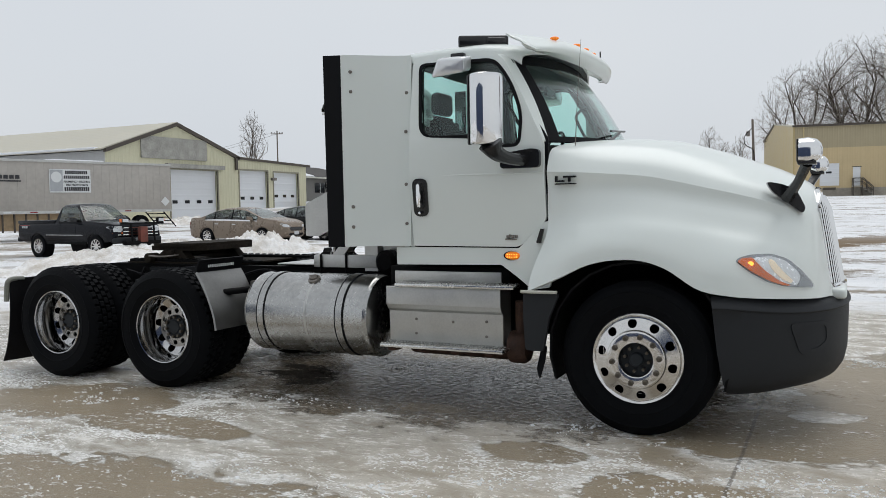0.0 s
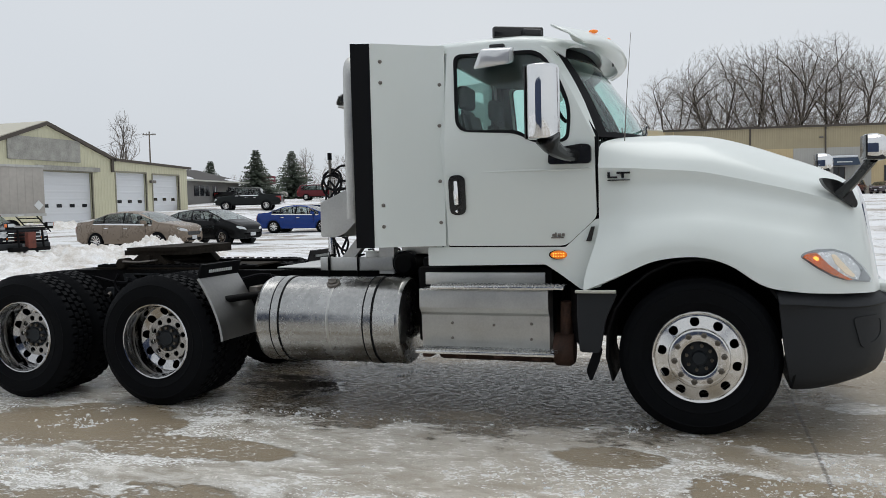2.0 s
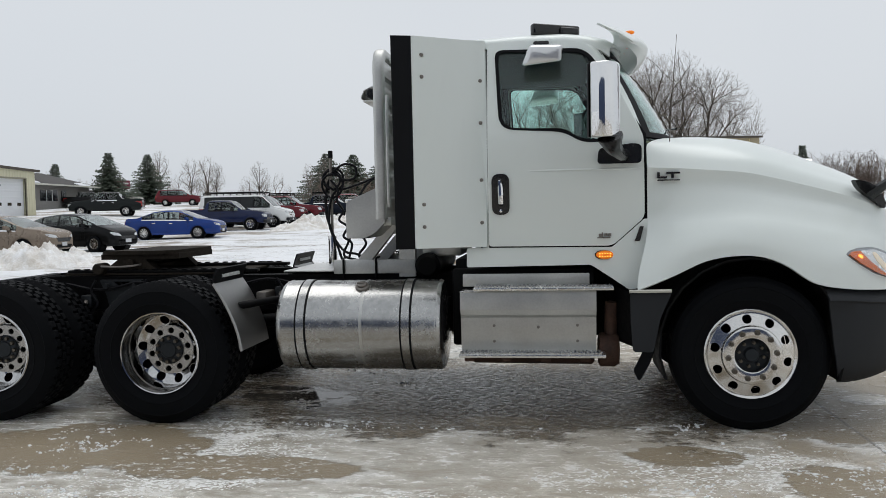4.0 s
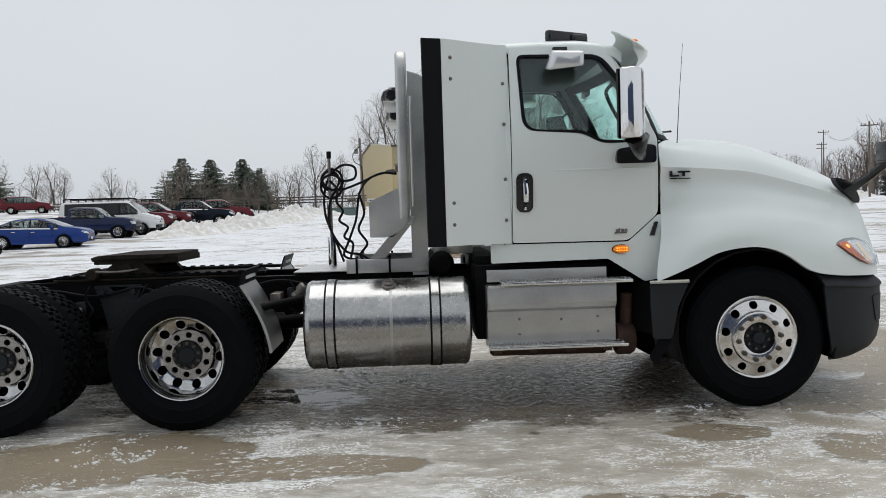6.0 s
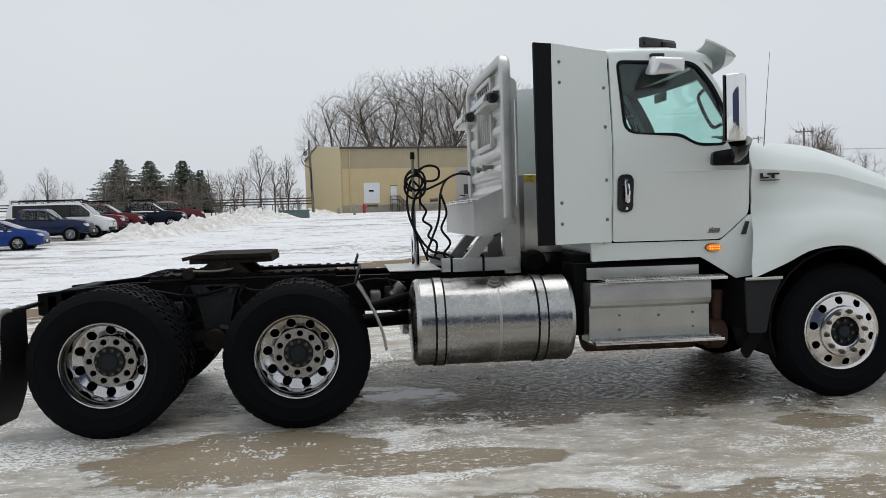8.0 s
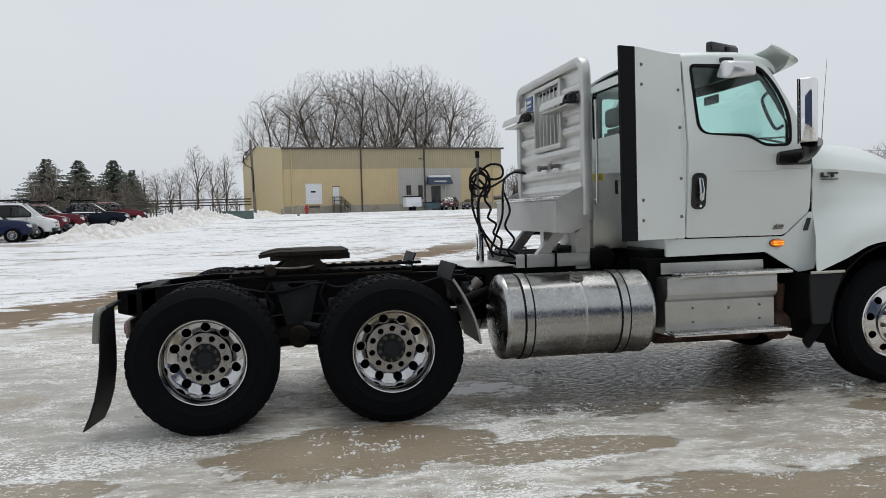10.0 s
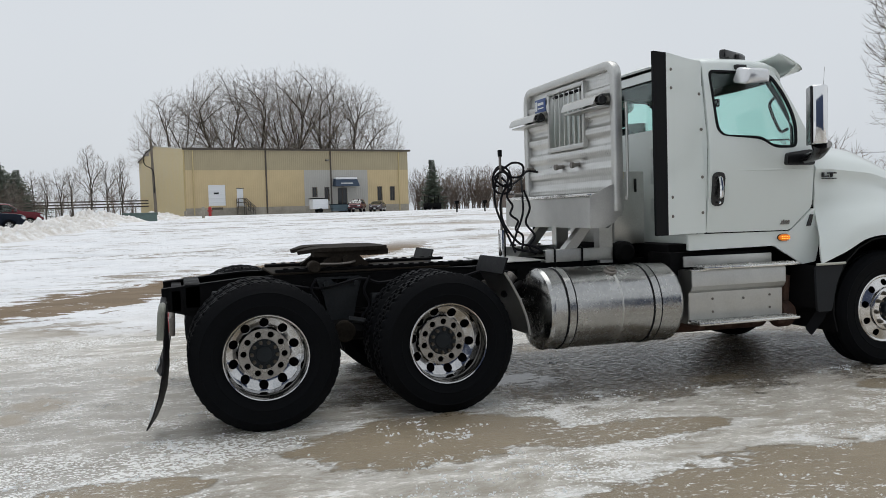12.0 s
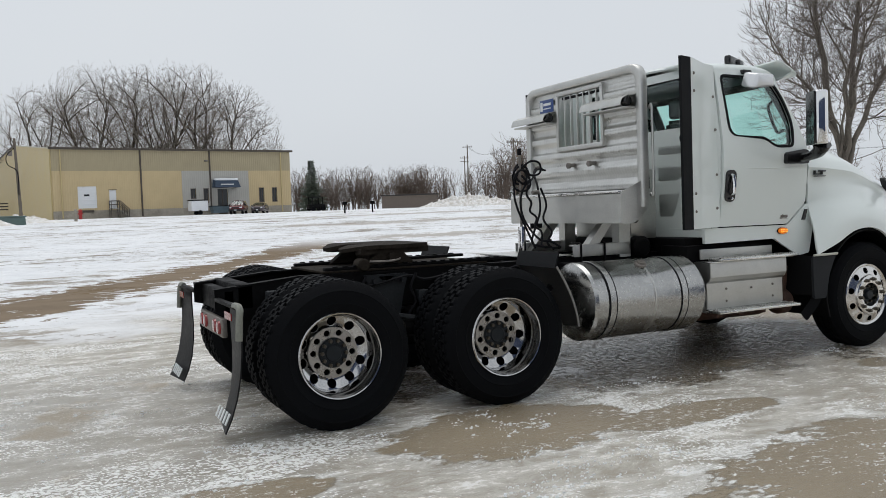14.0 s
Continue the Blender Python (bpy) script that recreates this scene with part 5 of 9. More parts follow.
for sgn in (-1, 1):
    bm = loft(bmesh.new(), [[(x, sgn * y, z) for y, z in ((0.88, 0.935), (1.055, 0.932), (1.060, 0.915), (1.060, 0.80), (1.040, 0.765), (1.010, 0.742), (1.010, 0.732), (1.012, 0.525), (1.0, 0.48), (0.80, 0.48))] for x in (-1.94, -1.0)])
    thicken(bm, 0.006)
    sb = part("step_box", bm, ALU_DULL, truck, "aluminium step box with two treads", 20)
    for x in (-1.938, -1.002):
        part("step_end", sheet([(0.80, 0.48), (0.80, 0.93), (1.055, 0.93), (1.058, 0.80), (1.01, 0.74), (1.0, 0.48)], [], lambda u, v, s=sgn, xx=x: Vector((xx, s * u, v)), 0.006), ALU_DULL, sb)
    bm = bmesh.new()
    tread(bm, -1.845, -0.885, sgn * 0.93, sgn * 1.105, 0.967)
    part("tread_plate", bm, ALU, sb, "bright upper tread")
    bm = bmesh.new()
    tread(bm, -1.945, -0.945, sgn * 0.99, sgn * 1.17, 0.512)
    part("tread_plate", bm, ALU, sb, "bright lower tread")
    part("kick_plate", B((-1.935, sgn * 0.925 - 0.008, 0.955), (-1.04, sgn * 0.925 + 0.008, 1.045), 0.004), ALU_DULL, sb)
    part("lid_edge", B((-1.94, min(sgn * 0.95, sgn * 1.062), 0.926), (-1.80, max(sgn * 0.95, sgn * 1.062), 0.938), 0.003), ALU, sb)
    for x, z in ((-1.71, 0.685), (-1.40, 0.675), (-1.13, 0.688), (-1.71, 0.575), (-1.13, 0.578)):
        part("bolt", lathe(bmesh.new(), [(0.0005, 0.009), (0.006, 0.008), (0.010, 0.005), (0.011, -0.004)], 10, "y"), STEEL, sb).matrix_local = Matrix.Translation((x, sgn * 1.013, z)) @ Matrix.Diagonal((1, sgn, 1, 1))
    for x in (-1.88, -1.62, -1.35, -1.08):
        part("step_bracket", B((x - 0.035, min(sgn * 0.6, sgn * 1.1), 0.445), (x + 0.035, max(sgn * 0.6, sgn * 1.1), 0.48), 0.008), RUST, sb, "rusty step bracket")
    bm = bmesh.new()
    lathe(bm, [(0.0005, -0.985), (0.09, -0.985), (0.115, -0.975), (0.12, -0.96), (0.12, -0.87), (0.10, -0.84), (0.0005, -0.83)], 24, "x", (0, sgn * 0.90, 0.50))
    cyl(bm, (-0.90, sgn * 0.90, 0.55), (-0.89, sgn * 0.92, 0.84), 0.045, 12)
    cyl(bm, (-1.9, sgn * 0.66, 0.55), (-1.0, sgn * 0.70, 0.55), 0.19, 20, 0.02)
    part("exhaust_filter", bm, RUST, truck, "rust-brown exhaust canister")
    part("under_cab_box", B((-2.02, min(sgn * 0.5, sgn * 0.86), 0.52), (-1.0, max(sgn * 0.5, sgn * 0.86), 1.08), 0.02), BLACK, truck)
part("battery_tray", B((-2.0, -0.80, 0.98), (-1.75, 0.80, 1.15), 0.02), BLACK, truck)

# ---- headache rack, tray, hoses ----
squared = lambda c: math.copysign(abs(c) ** 0.55, c)
loop = rounded([(-0.925, 1.44), (-0.925, 2.695), (0.925, 2.695), (0.925, 1.44)], [0.01, 0.17, 0.17, 0.01], 7)
bm = bmesh.new()
secs = []
inner = rounded([(-0.845, 1.44), (-0.845, 2.615), (0.845, 2.615), (0.845, 1.44)], [0.01, 0.10, 0.10, 0.01], 7)
for o, i in zip(loop[6:-6], inner[6:-6]):
    o3, i3 = Vector((0, o.x, o.y)), Vector((0, i.x, i.y))
    m3 = (o3 + i3) / 2
    d = (o3 - i3) / 2
    secs.append([m3 + d * squared(math.cos(a)) + Vector((-2.525 + 0.042 * squared(math.sin(a)), 0, 0)) for a in (2 * math.pi * (k + 0.5) / 16 for k in range(16))])
rack = part("headache_rack", loft(bmesh.new(), secs, close=True, caps=True), ALU_DULL, truck, "aluminium headache rack of ribbed diamond plate")
# ribbed plate with a barred opening
def rib(u, v):
    w = 0.0
    if 1.60 < v < 2.50:
        w = 0.026 * (0.5 + 0.5 * math.tanh(3 * math.sin(2 * math.pi * (v - 1.60) / 0.165)))
    return Vector((-2.515 - w, u, v))


plate = sheet(rounded([(-0.86, 1.45), (-0.86, 2.63), (0.86, 2.63), (0.86, 1.45)], [0, 0.1, 0.1, 0], 4), [[(-0.34, 2.05), (-0.34, 2.575), (0.34, 2.575), (0.34, 2.05)]], rib, 0.006, [("v", 1.50 + 0.0165 * i) for i in range(66)])
part("ribbed_plate", plate, DIAMOND, rack, "bright ribbed diamond plate", 50)
for a, b in (((-2.56, -0.37, 2.015), (-2.50, 0.37, 2.06)), ((-2.555, -0.37, 2.56), (-2.50, 0.37, 2.60)), ((-2.555, -0.375, 2.03), (-2.50, -0.335, 2.58)), ((-2.555, 0.335, 2.03), (-2.50, 0.375, 2.58))):
    part("opening_frame", B(a, b, 0.006), ALU_DULL, rack)
for i in range(6):
    y = -0.255 + 0.102 * i
    part("grate_bar", B((-2.535, y - 0.008, 2.05), (-2.505, y + 0.008, 2.57), 0.003), ALU_DULL, rack)
for i in range(5):
    part("grate_tie", cyl(bmesh.new(), (-2.52, -0.33 + 0.13 * i, 2.535), (-2.52, -0.23 + 0.13 * i, 2.535), 0.014, 8), SEAL, rack)
for yc, z in ((0.72, 2.365), (-0.49, 2.375)):
    bm = loft(bmesh.new(), [[(-2.53, y, z + 0.055), (-2.60, y, z + 0.052), (-2.66, y, z + 0.025), (-2.68, y, z - 0.02), (-2.68, y, z - 0.04)] for y in (yc - 0.30, yc + 0.30)])
    thicken(bm, 0.006)
    lc = part("lamp_cover", bm, ALU_DULL, rack, "folded aluminium lamp cover")
    part("work_lamp", cyl(bmesh.new(), (-2.60, yc - 0.315, z + 0.0), (-2.60, yc - 0.24, z + 0.0), 0.043, 18, 0.010), GLOSSBLACK, lc, "round black work lamp")
    part("lamp_shelf", B((-2.66, yc - 0.32, z - 0.065), (-2.52, yc + 0.28, z - 0.05), 0.004), ALU_DULL, lc)
sg = part("small_sign", B((-2.545, 0.43, 2.43), (-2.538, 0.67, 2.56), 0.002), BLUE_SIGN, rack, "small blue sign with pale bars")
bm = bmesh.new()
for y0, y1, z0, z1 in ((0.47, 0.60, 2.50, 2.525), (0.47, 0.60, 2.465, 2.475), (0.615, 0.655, 2.45, 2.54)):
    box(bm, (-2.549, y0, z0), (-2.544, y1, z1))
part("sign_bars", bm, PAPER, sg)
for y in (0.13, -0.20):
    bm = bmesh.new()
    cyl(bm, (-2.51, y, 1.875), (-2.585, y, 1.868), 0.018, 12)
    cyl(bm, (-2.575, y, 1.868), (-2.60, y, 1.866), 0.028, 12)
    part("hose_holder", bm, STEEL, rack)
# tray at the foot of the rack
tray = part("tray", loft(bmesh.new(), [[(x, y, z) for x, z in ((-2.50, 1.60), (-2.70, 1.592), (-2.765, 1.588), (-2.787, 1.566), (-2.787, 1.315), (-2.62, 1.312), (-2.50, 1.42))] for y in (-0.895, 0.895)]), ALU_DULL, truck, "folded aluminium tray on the rack", 20)
for s in (-1, 1):
    part("tray_end", sheet(rounded([(-2.50, 1.425), (-2.50, 1.69), (-2.53, 1.69), (-2.765, 1.587), (-2.788, 1.565), (-2.788, 1.313), (-2.66, 1.31), (-2.58, 1.345)], 0.012, 2), [], lambda u, v, k=s: Vector((u, k * 0.90, v)), 0.008), ALU_DULL, tray)
part("tray_lip", B((-2.80, -0.88, 1.572), (-2.70, 0.88, 1.600), 0.006), ALU, tray)
# uprights, feet and braces
for s in (-1, 1):
    part("upright_post", sheet(rounded([(-2.480, 0.995), (-2.480, 2.60), (-2.352, 2.56), (-2.352, 0.995)], [0.004, 0.004, 0.05, 0.004], 4), [], lambda u, v, k=s: Vector((u, k * 0.48, v)), 0.10), ALU_DULL, rack)
    ft = part("rack_foot", B((-3.0, s * 0.43 - 0.05, 1.022), (-2.40, s * 0.43 + 0.05, 1.035), 0.003), ALU_DULL, rack)
    part("foot_side", B((-3.0, s * 0.485 - 0.006, 1.022), (-2.36, s * 0.485 + 0.006, 1.128), 0.003), ALU_DULL, ft)
    part("foot_lip", B((-3.0, s * 0.46 - 0.03, 1.118), (-2.36, s * 0.46 + 0.03, 1.130), 0.003), ALU_DULL, ft)
    br = bmesh.new()
    hexa(br, [(-2.90, s * 0.38, 1.03), (-2.78, s * 0.38, 1.03), (-2.78, s * 0.47, 1.03), (-2.90, s * 0.47, 1.03), (-2.56, s * 0.38, 1.42), (-2.46, s * 0.38, 1.42), (-2.46, s * 0.47, 1.42), (-2.56, s * 0.47, 1.42)])
    part("brace", br, ALU_DULL, rack)
    for x in (-2.92, -2.66):
        bm = bmesh.new()
        tube(bm, [(x, s * 0.50, 0.74), (x, s * 0.50, 1.13), (x, s * 0.47, 1.145), (x, s * 0.36, 1.145)], 0.009, 6)
        part("clamp_rod", bm, BLACK, ft)
    part("rack_rod", tube(bmesh.new(), catmull([(-2.46, s * 0.90, 2.30), (-2.46, s * 0.935, 2.28), (-2.46, s * 0.935, 1.60), (-2.46, s * 0.90, 1.56)], 14), 0.012, 8), ALU_DULL, rack)
part("cross_brace", B((-2.52, -0.86, 1.40), (-2.46, 0.86, 1.46), 0.006), ALU_DULL, rack)
part("deck_plate", B((-3.42, -0.46, 1.036), (-3.0, 0.46, 1.048), 0.003), DIAMOND, truck, "small diamond-plate deck")
# grey cabinet behind the cab with a yellow label
cab2 = part("rear_cabinet", B((-2.305, -0.43, 1.15), (-1.995, 0.43, 1.795), 0.012), ALU_DULL, truck, "grey metal cabinet behind the cab")
lab = part("warning_label", B((-2.295, -0.4335, 1.728), (-2.205, -0.4295, 1.788)), YELLOW, cab2, "yellow label with two words")
fc = bpy.data.curves.new("label_text", "FONT")
fc.body, fc.size, fc.align_x, fc.align_y, fc.extrude = "NO\nSTEP", 0.024, "CENTER", "CENTER", 0.0006
ft = new("label_text", fc)
ft.matrix_world = pose(-2.25, -0.4342, 1.757, 90, 0, 0)
dg = bpy.context.evaluated_depsgraph_get()
txt = bpy.data.meshes.new_from_object(ft.evaluated_get(dg))
bpy.data.objects.remove(ft)
txt.materials.clear()
txt.materials.append(INK)
ob = part("label_words", txt, INK, lab)
ob.matrix_local = pose(-2.25, -0.4342, 1.757, 90, 0, 0)
part("cabinet_latch", B((-2.10, -0.442, 1.61), (-2.075, -0.428, 1.73), 0.008), GLOSSBLACK, cab2, "black latch")
part("air_tank", cyl(bmesh.new(), (-2.25, -0.55, 1.08), (-2.25, 0.55, 1.08), 0.10, 16, 0.03), BLACK, truck)
bm = cyl(bmesh.new(), (-1.90, -0.80, 2.06), (-1.98, -0.80, 2.06), 0.075, 20, 0.02)
part("cab_work_lamp", bm, GLOSSBLACK, truck, "round black work lamp on the cab back")
# pogo stick and air lines
pogo = part("hose_mast", tube(bmesh.new(), [(-3.163, 0.10, 1.045), (-3.163, 0.10, 1.30)], 0.036, 14), CHROME, truck, "hose mast with a chrome sleeve")
part("mast_rod", tube(bmesh.new(), [(-3.163, 0.10, 1.30), (-3.165, 0.10, 1.99)], 0.013, 8), STEEL, pogo)
part("mast_tip", cyl(bmesh.new(), (-3.165, 0.10, 1.97), (-3.165, 0.10, 2.03), 0.020, 10), SEAL, pogo)
rng = random.Random(5)
HOSES = [
    [(-2.60, 0.58, 1.865), (-2.70, 0.54, 1.86), (-2.84, 0.36, 1.80), (-2.92, 0.18, 1.67), (-2.95, 0.10, 1.45), (-3.02, 0.10, 1.26), (-3.06, 0.08, 1.14), (-2.95, 0.05, 1.10), (-2.80, 0.0, 1.08)],
    [(-2.60, 0.52, 1.845), (-2.74, 0.46, 1.85), (-2.92, 0.26, 1.76), (-3.08, 0.12, 1.70), (-3.18, 0.08, 1.72), (-3.23, 0.10, 1.80), (-3.17, 0.12, 1.88), (-3.08, 0.12, 1.85), (-3.06, 0.10, 1.74), (-3.14, 0.08, 1.66), (-3.18, 0.08, 1.52), (-3.16, 0.04, 1.35), (-3.04, 0.0, 1.18), (-2.92, -0.02, 1.15), (-2.82, -0.04, 1.09)],
    [(-3.16, 0.10, 1.84), (-3.05, 0.09, 1.91), (-2.95, 0.09, 1.89), (-2.95, 0.09, 1.80), (-3.05, 0.09, 1.78), (-3.14, 0.11, 1.84), (-3.20, 0.12, 1.74), (-3.22, 0.12, 1.60), (-3.20, 0.09, 1.45), (-3.12, 0.06, 1.25), (-3.06, 0.03, 1.09)],
    [(-3.16, 0.08, 1.78), (-3.10, 0.07, 1.70), (-3.11, 0.08, 1.60), (-3.06, 0.08, 1.52), (-3.09, 0.06, 1.44), (-3.02, 0.06, 1.38), (-3.05, 0.04, 1.30), (-2.98, 0.04, 1.24), (-3.0, 0.02, 1.12)],
    [(-2.92, 0.13, 1.66), (-2.88, 0.10, 1.5), (-2.93, 0.08, 1.36), (-2.86, 0.05, 1.24), (-2.92, 0.04, 1.14), (-2.86, 0.02, 1.07)],
]
for h in HOSES:
    bm = tube(bmesh.new(), catmull(h, 60), 0.0105, 7)
    part("air_hose", bm, HOSE, pogo, "black air hose")
for c, r in (((-3.16, 0.11, 1.78), 0.075), ((-3.15, 0.09, 1.73), 0.09)):
    pts = [Vector(c) + Vector((r * math.cos(a), 0.02 * math.sin(2 * a), r * 1.1 * math.sin(a))) for a in (2 * math.pi * k / 30 for k in range(31))]
    part("hose_coil", tube(bmesh.new(), pts, 0.0105, 7), HOSE, pogo)
for x, z in ((-2.62, 1.872), (-2.95, 1.62)):
    part("gladhand", cyl(bmesh.new(), (x, 0.58 if x > -2.7 else 0.12, z), (x - 0.07, 0.55 if x > -2.7 else 0.12, z - 0.005), 0.020, 10), STEEL, pogo)

# ==== ground ====
class Net:
    """Short hand for a material's nodes."""

    def __init__(self, name):
        self.m = bpy.data.materials.new(name)
        self.m.use_nodes = True
        self.n, self.l = self.m.node_tree.nodes, self.m.node_tree.links
        self.p = self.n["Principled BSDF"]
        self.pos = self.n.new("ShaderNodeNewGeometry").outputs["Position"]

    def put(self, sock, v):
        if isinstance(v, (int, float)):
            sock.default_value = v
        elif isinstance(v, tuple):
            sock.default_value = (*v, 1) if len(v) == 3 and sock.type == "RGBA" else v
        else:
            self.l.new(v, sock)

    def math(self, op, a, b=0.0, c=0.0):
        q = self.n.new("ShaderNodeMath")
        q.operation = op
        for i, v in enumerate((a, b, c)):
            self.put(q.inputs[i], v)
        return q.outputs[0]

    def scaled(self, s, off=(0, 0, 0), turn=0.0):
        q = self.n.new("ShaderNodeMapping")
        q.inputs["Scale"].default_value, q.inputs["Location"].default_value, q.inputs["Rotation"].default_value = s, off, (0, 0, turn)
        self.l.new(self.pos, q.inputs["Vector"])
        return q.outputs[0]

    def noise(self, vec, scale, detail=4, rough=0.55, dist=0.0):
        q = self.n.new("ShaderNodeTexNoise")
        self.l.new(vec, q.inputs["Vector"])
        q.inputs["Scale"].default_value, q.inputs["Detail"].default_value = scale, detail
        q.inputs["Roughness"].default_value, q.inputs["Distortion"].default_value = rough, dist
        return q.outputs["Fac"]

    def step(self, v, lo, hi):
        q = self.n.new("ShaderNodeMapRange")
        q.interpolation_type = "SMOOTHSTEP"
        self.put(q.inputs["Value"], v)
        q.inputs["From Min"].default_value, q.inputs["From Max"].default_value = lo, hi
        return q.outputs[0]

    def mix(self, f, a, b):
        q = self.n.new("ShaderNodeMix")
        q.data_type = "RGBA"
        self.put(q.inputs[0], f)
        self.put(q.inputs[6], a)
        self.put(q.inputs[7], b)
        return q.outputs[2]

    def mixf(self, f, a, b):
        q = self.n.new("ShaderNodeMix")
        self.put(q.inputs[0], f)
        self.put(q.inputs[2], a)
        self.put(q.inputs[3], b)
        return q.outputs[0]

    def crumbs(self, vec, scale, size, mask):
        """Small scattered lumps: 1 inside one."""
        q = self.n.new("ShaderNodeTexVoronoi")
        self.l.new(vec, q.inputs["Vector"])
        q.inputs["Scale"].default_value = scale
        d = self.math("SUBTRACT", self.math("MULTIPLY", mask, size), q.outputs["Distance"])
        return self.step(d, 0.0, 0.06)

    def bump(self, h, strength, dist):
        q = self.n.new("ShaderNodeBump")
        q.inputs["Strength"].default_value, q.inputs["Distance"].default_value = strength, dist
        self.l.new(h, q.inputs["Height"])
        self.l.new(q.outputs[0], self.p.inputs["Normal"])


def ground_material():
    g = Net("icy_yard")
    sep = g.n.new("ShaderNodeSeparateXYZ")
    g.l.new(g.pos, sep.inputs[0])
    X, Y = sep.outputs[0], sep.outputs[1]
    big = g.noise(g.pos, 0.33, 4)
    mid = g.noise(g.pos, 1.3, 5, 0.6)
    streak = g.noise(g.scaled((1.0, 1.9, 1), turn=0.25), 2.6, 9, 0.70, 0.5)
    flake = g.noise(g.scaled((1.0, 1.9, 1), turn=0.3), 13.0, 6, 0.7, 0.5)
    grit = g.noise(g.pos, 46.0, 5, 0.6)
    # brown bare concrete
    bare = g.mix(mid, (0.205, 0.163, 0.108), (0.35, 0.288, 0.200))
    bare = g.mix(g.math("MULTIPLY", g.step(grit, 0.42, 0.75), 0.35), bare, (0.42, 0.35, 0.26))
    # grey ice with trodden white frost
    ice = g.mix(g.step(streak, 0.34, 0.66), (0.37, 0.335, 0.275), (0.72, 0.69, 0.63))
    ice = g.mix(g.math("MULTIPLY", g.step(big, 0.5, 0.75), 0.5), ice, (0.62, 0.61, 0.58))
    # greyer, more trodden ice towards the rear of the truck
    trod = g.math("MULTIPLY", g.step(g.math("MULTIPLY_ADD", mid, 3.0, X), -3.0, -5.5), g.step(g.math("MULTIPLY_ADD", mid, 2.0, Y), 4.5, 2.0))
    ice = g.mix(g.math("MULTIPLY", trod, 0.55), ice, g.mix(streak, (0.20, 0.18, 0.148), (0.40, 0.38, 0.345)))
    # thin, browner ice in front of the truck
    thin = g.math("MULTIPLY", g.step(g.math("MULTIPLY_ADD", mid, 2.0, X), -1.6, 0.4), g.step(g.math("MULTIPLY_ADD", mid, 2.0, Y), 6.0, 3.0))
    ice = g.mix(g.math("MULTIPLY", thin, 0.50), ice, g.mix(streak, (0.30, 0.245, 0.175), (0.62, 0.545, 0.44)))
    frost = g.math("MULTIPLY", g.step(g.math("MULTIPLY_ADD", flake, 0.62, g.math("MULTIPLY", streak, 0.5)), 0.60, 0.665), g.step(mid, 0.34, 0.56))
    ice = g.mix(g.math("MULTIPLY", frost, 0.70), ice, (0.86, 0.86, 0.85))
    # white crumbs of broken frost
    warp = g.n.new("ShaderNodeVectorMath")
    warp.operation = "MULTIPLY_ADD"
    wn_ = g.n.new("ShaderNodeTexNoise")
    wn_.inputs["Scale"].default_value, wn_.inputs["Detail"].default_value = 17.0, 3.0
    g.l.new(g.pos, wn_.inputs["Vector"])
    g.l.new(wn_.outputs["Color"], warp.inputs[0])
    warp.inputs[1].default_value = (0.09, 0.09, 0.0)
    g.l.new(g.scaled((1.0, 1.35, 0.0), turn=0.5), warp.inputs[2])
    veil = g.noise(g.scaled((0.55, 1.2, 1), turn=0.2), 0.9, 5, 0.6, 0.6)
    patch = g.step(g.math("MULTIPLY_ADD", veil, 0.75, g.math("MULTIPLY", streak, 0.32)), 0.42, 0.66)
    crumb = g.math("MAXIMUM", g.crumbs(warp.outputs[0], 36.0, 0.55, patch), g.crumbs(warp.outputs[0], 15.0, 0.62, g.math("MULTIPLY", patch, g.step(flake, 0.45, 0.62))))
    ice = g.mix(g.math("MULTIPLY", crumb, 0.9), ice, (0.88, 0.88, 0.86))
    # puddles and thawed patches
    wob = g.math("MULTIPLY_ADD", mid, 1.7, g.math("MULTIPLY_ADD", flake, 0.75, g.math("MULTIPLY_ADD", streak, 0.80, -1.625)))
    hole, shore = None, None
    for cx, cy, rx, ry in ((-4.45, -1.80, 0.85, 0.55), (-3.2, -2.12, 0.75, 0.24), (-2.2, -3.55, 2.2, 0.62), (-6.35, -2.15, 0.45, 0.22), (-1.62, -0.97, 0.26, 0.13), (0.75, -0.75, 0.85, 0.65), (1.9, 0.9, 1.2, 1.6), (0.6, -2.25, 0.7, 0.35), (-1.05, -3.0, 0.3, 0.12), (-0.55, -1.75, 0.35, 0.18)):
        dx = g.math("DIVIDE", g.math("SUBTRACT", X, cx), rx)
        dy = g.math("DIVIDE", g.math("SUBTRACT", Y, cy), ry)
        d = g.math("SQRT", g.math("ADD", g.math("MULTIPLY", dx, dx), g.math("MULTIPLY", dy, dy)))
        d = g.math("ADD", d, wob)
        v = g.step(d, 1.03, 0.96)
        hole = v if hole is None else g.math("MAXIMUM", hole, v)
        v = g.step(d, 1.50, 1.06)
        shore = v if shore is None else g.math("MAXIMUM", shore, v)
    hole = g.math("MAXIMUM", hole, g.math("MULTIPLY", g.step(g.math("MULTIPLY_ADD", big, 0.7, g.math("MULTIPLY", mid, 0.3)), 0.585, 0.64), 0.85))
    # wet snowless slab under the truck, with the truck's shade put into its colour
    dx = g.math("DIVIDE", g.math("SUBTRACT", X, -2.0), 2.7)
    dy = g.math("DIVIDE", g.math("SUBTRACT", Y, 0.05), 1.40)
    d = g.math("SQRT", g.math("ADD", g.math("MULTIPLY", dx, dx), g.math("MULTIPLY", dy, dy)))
    wet_shade = g.step(g.math("MULTIPLY_ADD", wob, 1.15, d), 1.08, 0.90)
